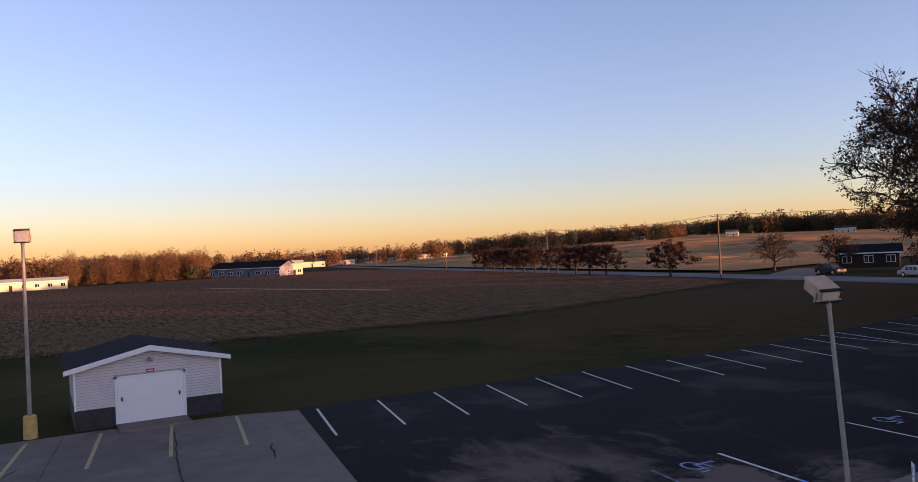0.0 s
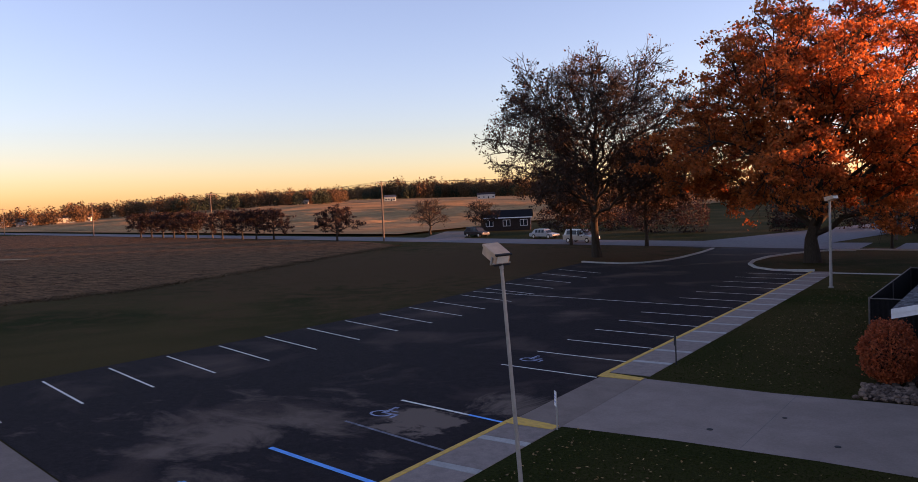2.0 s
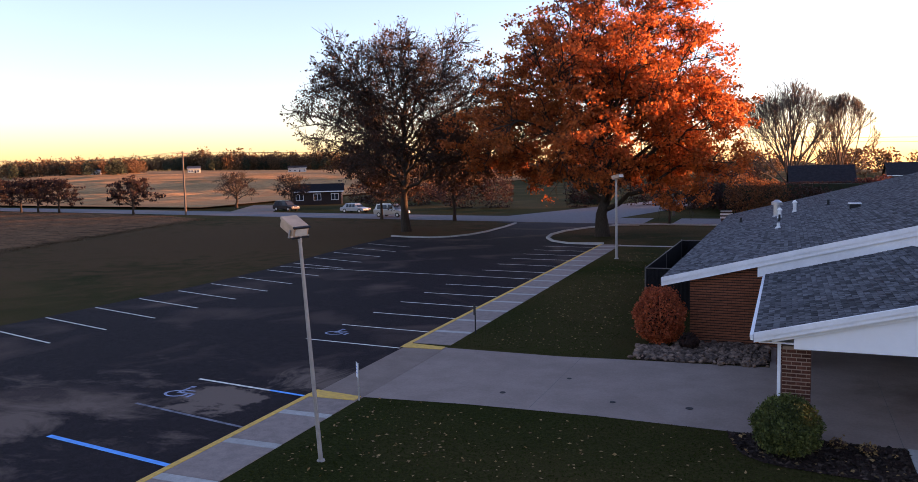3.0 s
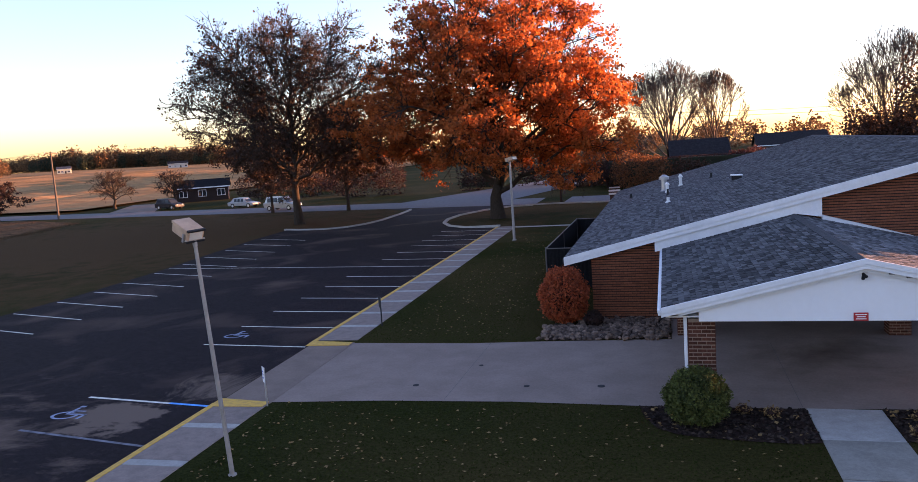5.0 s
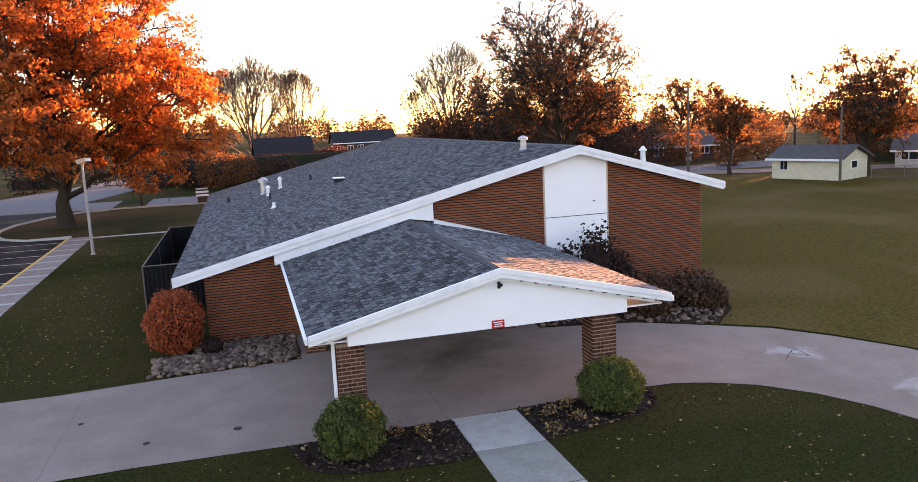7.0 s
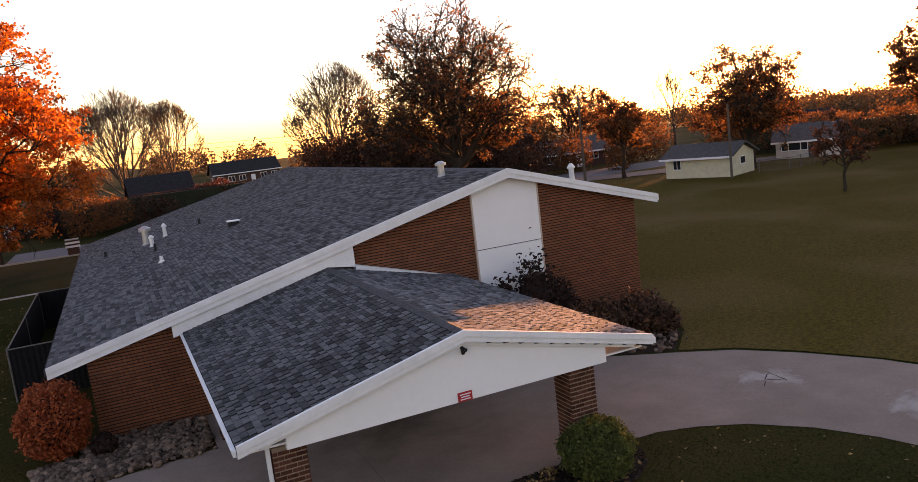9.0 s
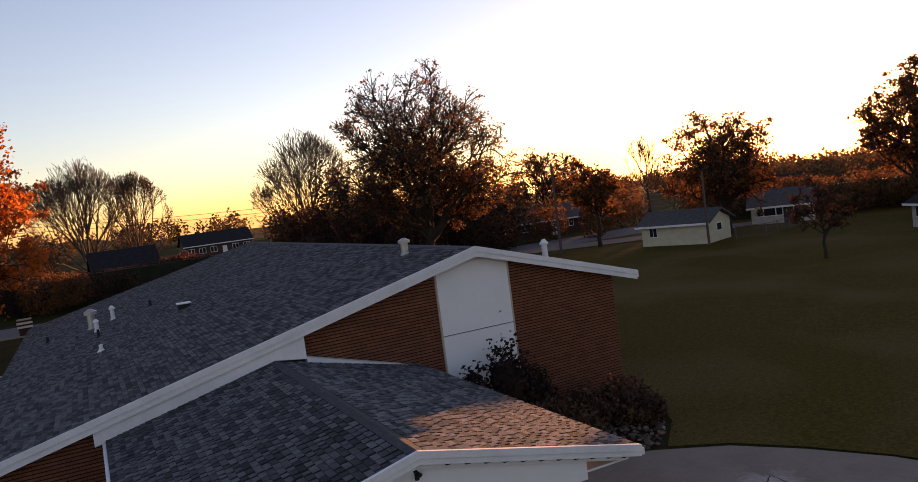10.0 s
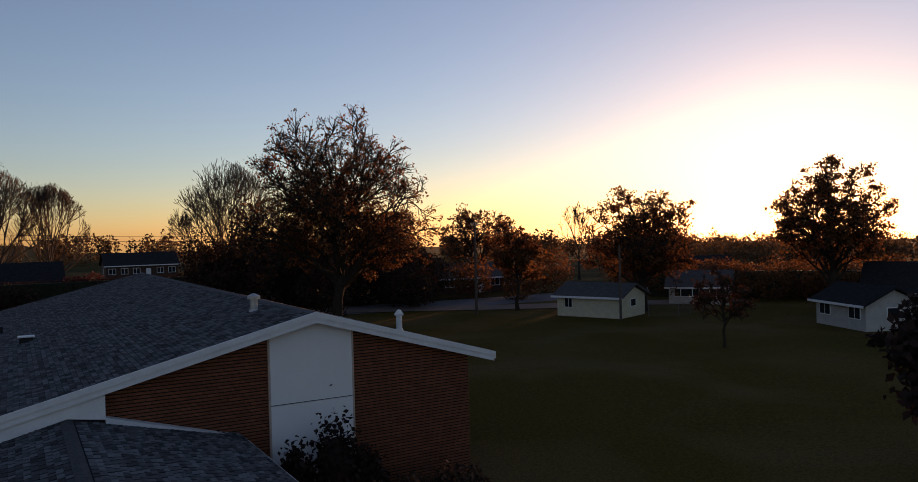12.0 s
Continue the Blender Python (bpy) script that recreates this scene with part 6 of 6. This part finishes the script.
# the last five low crowns are added to stop sun streaks on the lawn
thicket("hedgerow_trees", [(55.5, 93.6, 5.1, 6.2), (68, 93.6, 5.9, 7), (78.9, 88.9, 5.9, 7), (86.7, 79.5, 4.4, 7.8), (75.8, 82.7, 4.6, 6.2), (94.5, 67.1, 4.6, 7.8), (88.2, 56.1, 4.4, 7), (83.6, 42.1, 5.2, 7), (71.1, 32.7, 5.1, 6.2), (91.4, 29.6, 6.7, 7.8), (59.4, 87.3, 4.4, 5.5), (79.7, 72.5, 4.6, 7.8), (75.4, 78, 5, 7), (84, 67.1, 4.4, 7.4), (80, 66, 3.5, 6.5), (82.5, 61.5, 3.5, 6.5), (86, 60, 3.5, 6), (77.5, 70, 3.5, 6), (89, 64, 3.8, 6.5)], LEAF_RUST, "autumn hedges and trees among the houses, with low crowns added as sun screen", 67, 4200, 0.28)
thicket("bush", [(-2.5, 104, 4.8, 7.5)], LEAF_RUST, "round brown autumn bush beyond the road", 68, 8000, 0.2)
thicket("bush", [(11.4, 110, 4.6, 5)], mat("maroon_leaf", (0.120, 0.034, 0.024), (0.070, 0.022, 0.017), 0.8, 0.5, island=0.4, trans=0.2), "round dark red bush before a house", 69, 8000, 0.2)
thicket("hedgerow_trees", [(-7, 113, 4, 6), (-5, 124, 6, 8), (4, 104.5, 3.6, 5.2), (25.1, 98.3, 5.9, 5.5), (-10, 116, 4, 7), (-8, 134, 6, 9), (23.5, 90.5, 5.1, 4.7)], LEAF_BROWN, "dark brown bushes behind the houses", 70, 4600, 0.27)
thicket("hedgerow_trees", [(27.4, 93.6, 11.8, 7), (32.9, 95.1, 10.6, 7.8), (22.7, 95.9, 8.7, 5.5), (38.3, 92.8, 9.8, 7), (43.8, 90.5, 8.3, 6.2), (-73, 143, 5.5, 8), (-67, 148, 6, 8)], LEAF_BROWN, "twiggy brown trees with the last leaves", 71, 4200, 0.24)


# ---- houses
def house(name, x, y, turn, w, d, eave, rise, wall, roof, label, windows=3, door=True, chimney=False, wing=None, group="houses", pane=0.75):
    """A gabled house, its ridge along its own x; the front faces its own -y."""
    ob = thing(name, pose(x, y, land(x, y), 0, 0, turn), label, "house", group)
    bm = bmesh.new()
    prism(bm, [(-d / 2, -0.6), (d / 2, -0.6), (d / 2, eave), (0, eave + rise - 0.12), (-d / 2, eave)], "x", -w / 2, w / 2)
    part("wall", bm, wall, ob)
    bm = bmesh.new()
    k = rise / (d / 2)
    o = 0.5
    prism(bm, [(-d / 2 - o, eave - o * k), (0, eave + rise), (d / 2 + o, eave - o * k), (d / 2 + o, eave - o * k + 0.16), (0, eave + rise + 0.17), (-d / 2 - o, eave - o * k + 0.16)], "x", -w / 2 - 0.45, w / 2 + 0.45)
    rf = part("roof", bm, roof, ob)
    bm = bmesh.new()
    box(bm, -w / 2 - 0.45, -d / 2 - o - 0.05, eave - o * k - 0.03, w / 2 + 0.45, -d / 2 - o - 0.005, eave - o * k + 0.17)
    part("fascia", bm, WHITE, ob)
    if chimney:
        bm = bmesh.new()
        box(bm, w * 0.2, 0.1, eave + rise - 0.4, w * 0.2 + 0.6, 0.7, eave + rise + 0.8)
        part("chimney", bm, HOUSEBRICK, rf)
    head = min(2.2, eave - 0.2)
    sill = min(0.9, head - 1.0)
    spots = np.linspace(-w / 2 + 1.3, w / 2 - 1.3, windows + (1 if door else 0))
    for i, sx in enumerate(spots):
        if door and i == len(spots) // 2:
            bm = bmesh.new()
            box(bm, sx - 0.5, -d / 2 - 0.05, 0, sx + 0.5, -d / 2 + 0.01, 2.05)
            part("door", bm, WHITE if wall is HOUSEBRICK else FOUNDATION, ob)
            continue
        wn_ = part("window", box(bmesh.new(), sx - pane, -d / 2 - 0.06, sill, sx + pane, -d / 2 + 0.01, head, 0.01), WHITE, ob)
        for s in (-1, 1):
            part("pane", box(bmesh.new(), sx + s * pane * 0.48 - pane * 0.41, -d / 2 - 0.075, sill + 0.08, sx + s * pane * 0.48 + pane * 0.41, -d / 2 - 0.061, head - 0.08), WINDOW, wn_)
    for s in (-1, 1):
        wn_ = part("window", box(bmesh.new(), s * w / 2 - 0.04, -0.6, sill + 0.1, s * w / 2 + 0.04, 0.6, head - 0.1, 0.01), WHITE, ob)
        part("pane", box(bmesh.new(), s * (w / 2 + 0.045) - 0.006, -0.5, sill + 0.18, s * (w / 2 + 0.045) + 0.006, 0.5, head - 0.18), WINDOW, wn_)
    return ob


house("brick_house", -86.9, 133.5, 30, 9.5, 8, 2.7, 1.25, mat("dark_house_brick", (0.040, 0.024, 0.020), (0.026, 0.017, 0.014), 0.95, 6), mat("black_shingle_roof", (0.018, 0.018, 0.020), (0.012, 0.012, 0.014), 0.95, 3, spec=0.02), "dark brick bungalow with white windows across the road", 3, door=False, chimney=False)
house("ranch_house", 29, 196, 0, 15, 10, 2.9, 2.5, HOUSEBRICK, DARKROOF, "long low house with a broad dark roof and white eaves", 5, chimney=True)
house("gabled_house", 5.4, 117.5, 2, 7.5, 10, 2.6, 3.1, HOUSEBRICK, DARKROOF, "brick house with a steep dark roof across the road", 1, door=False, pane=0.5)
house("ranch_house", 38.3, 112.3, -10, 14.4, 7.2, 2.24, 1.8, OFFWHITE, DARKROOF, "low house with a dark roof and white gable", 4, chimney=True)
house("brick_bungalow", 62.1, 104.5, -6, 12, 7.2, 2.24, 1.72, HOUSEBRICK, GREYROOF, "brick bungalow with white windows beyond the lane", 4, chimney=True)
house("white_garage", 55.9, 112.3, 5, 4.8, 4.8, 1.98, 1.15, OFFWHITE, DARKROOF, "small white garage beyond the lane", 1)
house("cream_outbuilding", 55, 66.8, -68, 6.9, 5.4, 2.11, 1.02, CREAM, GREYROOF, "cream-sided outbuilding with a grey roof", 1, door=False, pane=0.42)
house("white_house", 71.9, 69.4, -52, 6.4, 5.6, 2.06, 1.48, OFFWHITE, GREYROOF, "pale house behind the outbuilding", 3)
house("white_house", 78.1, 47.6, -66, 9.6, 6.8, 2.32, 2.38, OFFWHITE, DARKROOF, "pale gabled house with a steep dark roof", 3)
house("white_wing", 65.5, 45.6, -112, 6.5, 4.8, 2.2, 1.2, OFFWHITE, DARKROOF, "low pale house with a dark gabled roof", 2, door=False)
house("far_house", 96, 93.6, -40, 11.2, 7.2, 2.32, 1.8, OFFWHITE, DARKROOF, "pale house in the trees", 3)
house("yellow_hall", -306, -7, 88, 34, 12, 3.0, 1.0, CREAM, CREAM, "long low cream building beyond the field", 8, group="far houses")
# blue-grey wall colour carries the shade on the pavilion's long side
house("low_pavilion", -315.7, 77.9, 35, 36, 11, 3.6, 2.4, mat("shaded_wall", (0.20, 0.21, 0.25), (0.06, 0.06, 0.075), 0.8, 0.35), mat("black_shingle_roof", (0.018, 0.018, 0.020), (0.012, 0.012, 0.014), 0.95, 3, spec=0.02), "low building with a dark roof, the shade of its long side in the wall colour", 7, group="far houses", pane=1.3)
house("cream_annex", -306, 91, 74, 8.5, 7, 4.4, 1.2, CREAM, CREAM, "sunlit cream building beyond the field", 3, group="far houses")
for i, (x, y, w, c) in enumerate(((-505, 160, 24, CREAM), (-520, 190, 18, OFFWHITE), (-525, 222, 30, OFFWHITE), (-520, 262, 22, CREAM), (-560, 340, 16, OFFWHITE), (-470, 420, 11, OFFWHITE), (-420, 470, 9, CREAM), (-360, 520, 14, OFFWHITE), (-290, 540, 16, OFFWHITE), (-230, 560, 18, OFFWHITE))):
    house("far_house", x, y, 70 - 5 * i, w, 10, 3.5, 1.6, c, DARKROOF if i % 2 else GREYROOF, "small pale building at the edge of the far woods", 3, group="far houses")


# ---- small things by the road and the outbuilding
pier = thing("brick_sign_pier", pose(-4.6, 84.6, 0, 0, 0, 4), "low brick pier with two white boards beside the road", "sign")
part("pier", box(bmesh.new(), -0.5, -0.3, -0.2, 0.5, 0.3, 1.45, 0.02), HOUSEBRICK, pier)
part("cap", box(bmesh.new(), -0.58, -0.38, 1.455, 0.58, 0.38, 1.56, 0.02), PALE_CONCRETE, pier, "pale stone cap")
for z in (0.78, 1.12):
    part("board", box(bmesh.new(), -0.62, -0.36, z, 0.62, -0.305, z + 0.19, 0.01), WHITE, pier, "white board")


def hedge(name, a, b, w, h, leaf, label, seed, n=9000):
    """A clipped hedge between two points: a full inner mass under a skin of leaves."""
    g = np.random.default_rng(seed)
    ax, ay, bx, by = *a, *b
    d = Vector((bx - ax, by - ay, 0))
    ob = thing(name, pose((ax + bx) / 2, (ay + by) / 2, land(ax, ay), 0, 0, math.degrees(math.atan2(d.y, d.x))), label, "hedge")
    l = d.length
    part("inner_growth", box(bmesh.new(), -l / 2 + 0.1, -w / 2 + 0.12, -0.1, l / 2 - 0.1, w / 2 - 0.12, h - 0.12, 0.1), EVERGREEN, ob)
    p = g.uniform(-1, 1, size=(n, 3))
    face = g.integers(0, 3, n)
    p[np.arange(n), face] = np.sign(p[np.arange(n), face])
    p = p * np.array([l / 2, w / 2, h / 2]) + np.array([0, 0, h / 2]) + g.normal(size=(n, 3)) * 0.07
    p = p[p[:, 2] > 0.02]
    scatter_quads("leaves", p, g.uniform(0.08, 0.18, len(p)), leaf, ob, g)
    return ob


# two hedges added to keep low sun off the lawn and the field
hedge("garden_hedge", (73.5, 79.0), (91.5, 55.5), 1.8, 3.3, LEAF_RUST, "tall russet hedge added behind the gardens to block low sun", 82, 15000)
hedge("garden_hedge", (-7.0, 109.2), (24.0, 108.4), 1.8, 3.7, LEAF_DARK, "tall dark leafy hedge added across the road to block low sun", 83, 16000)
hedge("clipped_hedge", (-33.7, 133.5), (-27.6, 129.0), 1.6, 1.25, EVERGREEN, "dark clipped hedge across the road", 81)
yard = thing("chain_link_fence", pose(0, 0, 0), "low chain-link fence beside the outbuilding", "fence")
run = [Vector((57.3, 62.5, 0)), Vector((59.4, 60.7, 0)), Vector((61.6, 61.3, 0)), Vector((64, 61.9, 0)), Vector((66.4, 62.5, 0))]
for p in run:
    part("post", tube(bmesh.new(), (p.x, p.y, land(p.x, p.y) - 0.2), (p.x, p.y, land(p.x, p.y) + 1.25), 0.04, sides=8), DARKRAIL, yard)
for p, q in zip(run, run[1:]):
    z0 = land(p.x, p.y)
    part("top_rail", tube(bmesh.new(), (p.x, p.y, z0 + 1.2), (q.x, q.y, z0 + 1.2), 0.025, sides=6), DARKRAIL, yard)
    bm = bmesh.new()
    k = int((q - p).length / 0.16)
    for i in range(k):
        for s in (0, 1):
            a, b = p.lerp(q, (i + s) / k), p.lerp(q, (i + 1 - s) / k)
            tube(bm, (a.x, a.y, z0 + 0.05), (b.x, b.y, z0 + 1.17), 0.006, sides=3, caps=False)
    net = part("wire_netting", bm, DARKRAIL, yard)
    net["kind"] = "stuff"


# ---- poles and wires
def utility_pole(x, y, h, turn, arm=1.2, group="road poles"):
    ob = thing("utility_pole", pose(x, y, land(x, y), 0, 0, turn), "wooden utility pole with a crossarm", "utility pole", group)
    bm = bmesh.new()
    tube(bm, (0, 0, -0.5), (0, 0, h), 0.17, 0.11, 10)
    part("pole", bm, WOODPOLE, ob)
    bm = bmesh.new()
    box(bm, -arm, -0.06, h - 0.42, arm, 0.06, h - 0.28)
    part("crossarm", bm, WOODPOLE, ob)
    for s in (-1, -0.4, 0.4, 1):
        bm = bmesh.new()
        tube(bm, (s * arm * 0.92, 0, h - 0.28), (s * arm * 0.92, 0, h - 0.10), 0.05, 0.04, 8)
        part("insulator", bm, GALV, ob)
    return ob


poles = [(-12, 100, 10.5), (-90.6, 99.5, 10.5), (-153, 109, 10.6), (-231, 122, 10.4), (-330, 138, 10.5), (-420, 156, 10.8), (-470, 190, 11)]
for x, y, h in poles:
    utility_pole(x, y, h, 84)
west = [(45.6, 75.4, 9.6), (65.6, 98.3, 9.4)]
for x, y, h in west:
    utility_pole(x, y, h, 40, group="lane poles")
bm = bmesh.new()
tube(bm, (0, 0, -0.5), (0, 0, 7.0), 0.13, 0.09, 10)
tp = thing("plain_pole", pose(53.1, 61.8, land(53.1, 61.8)), "dark plain wooden pole beside the outbuilding", "utility pole")
part("pole", bm, WOODPOLE, tp)


def wire(a, b, sag, group):
    """One sagging cable, a ring of four corners swept from pole to pole."""
    a, b = Vector(a), Vector(b)
    side = Vector((b.y - a.y, a.x - b.x, 0)).normalized() * 0.02
    up = Vector((0, 0, 0.02))
    verts, faces = [], []
    for i in range(17):
        t = i / 16
        p = a.lerp(b, t) - Vector((0, 0, 4 * sag * t * (1 - t)))
        verts += [p + side, p + up, p - side, p - up]
        if i:
            k = 4 * i
            faces += [(k - 4 + j, k - 4 + (j + 1) % 4, k + (j + 1) % 4, k + j) for j in range(4)]
    return tagged(mesh_ob("power_line", verts, faces, WIRE), "thin dark overhead wire between poles", "wire", group)


for (x0, y0, h0), (x1, y1, h1) in zip(poles[:4], poles[1:4]):
    for s in (-0.9, 0.9):
        wire((x0, y0 + s, land(x0, y0) + h0 - 0.1), (x1, y1 + s, land(x1, y1) + h1 - 0.1), 0.9, "road wires")
for s in (0, 0.8):
    wire((-12, 100, 10.3 - s * 0.6), (45.6, 75.4, 8.9 - s * 0.6), 1.0, "lane wires")
    wire((45.6, 75.4, 8.9 - s * 0.6), (65.6, 98.3, 8.7 - s * 0.6), 0.6, "lane wires")


# ---- vehicles
def vehicle(name, x, y, turn, paint, label, l=4.9, w=1.9, h=1.78, bonnet=1.15, boot=0.25):
    """A four-door estate car: lofted body, glasshouse, wheels."""
    ob = thing(name, pose(x, y, land(x, y) + 0.03, 0, 0, turn), label, "car", "cars by the road")
    belt_z, sill = h * 0.58, 0.32
    f, r = l / 2, -l / 2
    side = [(f, 0.45), (f - 0.06, belt_z * 0.80), (f - bonnet, belt_z), (r + boot * 0.3, belt_z + 0.03), (r, belt_z * 0.9), (r + 0.02, 0.42), (r + 0.15, sill), (f - 0.15, sill)]
    bm = bmesh.new()
    prism(bm, side, "y", -w / 2, w / 2)
    bmesh.ops.bevel(bm, geom=bm.edges[:], offset=0.07, segments=2, affect="EDGES", profile=0.6)
    part("body", bm, paint, ob)
    cab = [(f - bonnet - 0.05, belt_z - 0.05), (f - bonnet - 0.75, h - 0.02), (r + boot + 0.35, h), (r + boot * 0.4 + 0.05, belt_z - 0.05)]
    bm = bmesh.new()
    prism(bm, cab, "y", -w / 2 + 0.12, w / 2 - 0.12)
    for v in bm.verts:
        if v.co.z > belt_z:
            v.co.y *= 0.86
    bmesh.ops.bevel(bm, geom=bm.edges[:], offset=0.05, segments=2, affect="EDGES", profile=0.6)
    part("cabin", bm, paint, ob)
    for s in (-1, 1):
        xs = np.linspace(f - bonnet - 0.62, r + boot + 0.45, 4)
        for a, b in zip(xs[:-1], xs[1:]):
            bm = bmesh.new()
            y0, y1 = w / 2 - 0.115, (w / 2 - 0.12) * 0.875 + 0.012
            vs = [(a - 0.05, s * y0, belt_z + 0.06), (b + 0.05, s * y0, belt_z + 0.06), (b + 0.08, s * y1, h - 0.14), (a - 0.1, s * y1, h - 0.14)]
            lo = [bm.verts.new(v) for v in vs]
            hi = [bm.verts.new((v[0], v[1] + s * 0.012, v[2])) for v in vs]
            bm.faces.new(hi)
            for i in range(4):
                bm.faces.new((lo[i], lo[(i + 1) % 4], hi[(i + 1) % 4], hi[i]))
            part("side_window", bm, WINDOW, ob)
        for xx in (f - 0.9, r + 0.95):
            bm = bmesh.new()
            tube(bm, (xx, s * (w / 2 - 0.2), 0.34), (xx, s * (w / 2 + 0.02), 0.34), 0.34, sides=20)
            wl = part("wheel", bm, TYRE, ob)
            bm = bmesh.new()
            tube(bm, (xx, s * (w / 2 + 0.015), 0.34), (xx, s * (w / 2 + 0.035), 0.34), 0.21, 0.19, 16)
            part("rim", bm, GALV, wl)
        bm = bmesh.new()
        box(bm, f - 0.07, s * w / 2 - s * 0.42 - 0.15, belt_z * 0.62, f - 0.005 + 0.02, s * w / 2 - s * 0.42 + 0.15, belt_z * 0.78, 0.01)
        part("headlight", bm, HEADLIGHT, ob)
        bm = bmesh.new()
        box(bm, r - 0.015, s * (w / 2 - 0.2) - 0.1, belt_z * 0.66, r + 0.06, s * (w / 2 - 0.2) + 0.1, belt_z * 0.98, 0.01)
        part("taillight", bm, TAILLIGHT, ob)
    for a, b, tag in ((f - bonnet - 0.07, f - bonnet - 0.72, "windscreen"), (r + boot * 0.4 + 0.08, r + boot + 0.32, "rear_window")):
        bm = bmesh.new()
        sgn = 0.03 if tag == "windscreen" else -0.03
        vs = [(a + sgn, -w / 2 + 0.2, belt_z + 0.03), (a + sgn, w / 2 - 0.2, belt_z + 0.03), (b + sgn, w / 2 - 0.3, h - 0.12), (b + sgn, -w / 2 + 0.3, h - 0.12)]
        lo = [bm.verts.new(v) for v in vs]
        hi = [bm.verts.new((v[0] + sgn * 0.4, v[1], v[2])) for v in vs]
        bm.faces.new(hi)
        bm.faces.new(lo[::-1])
        for i in range(4):
            bm.faces.new((lo[i], lo[(i + 1) % 4], hi[(i + 1) % 4], hi[i]))
        part(tag, bm, WINDOW, ob)
    for zz, xx in ((0.42, f), (0.45, r)):
        bm = bmesh.new()
        box(bm, xx - 0.05, -w / 2 + 0.12, zz - 0.08, xx + 0.05, w / 2 - 0.12, zz + 0.08, 0.02)
        part("bumper", bm, BLACK, ob)
    return ob


vehicle("silver_suv", -50.5, 96.6, -9, SILVER, "silver sport utility car on the road", 5.1, 1.95, 1.85, 1.2, 0.1)
vehicle("dark_suv", -78.3, 110.3, -14, DARKCAR, "dark sport utility car parked by a driveway", 4.9, 1.9, 1.75, 1.15, 0.15)
vehicle("white_car", -61.8, 105.6, -8, WHITECAR, "white car parked across the road", 4.8, 1.85, 1.5, 1.2, 0.7)
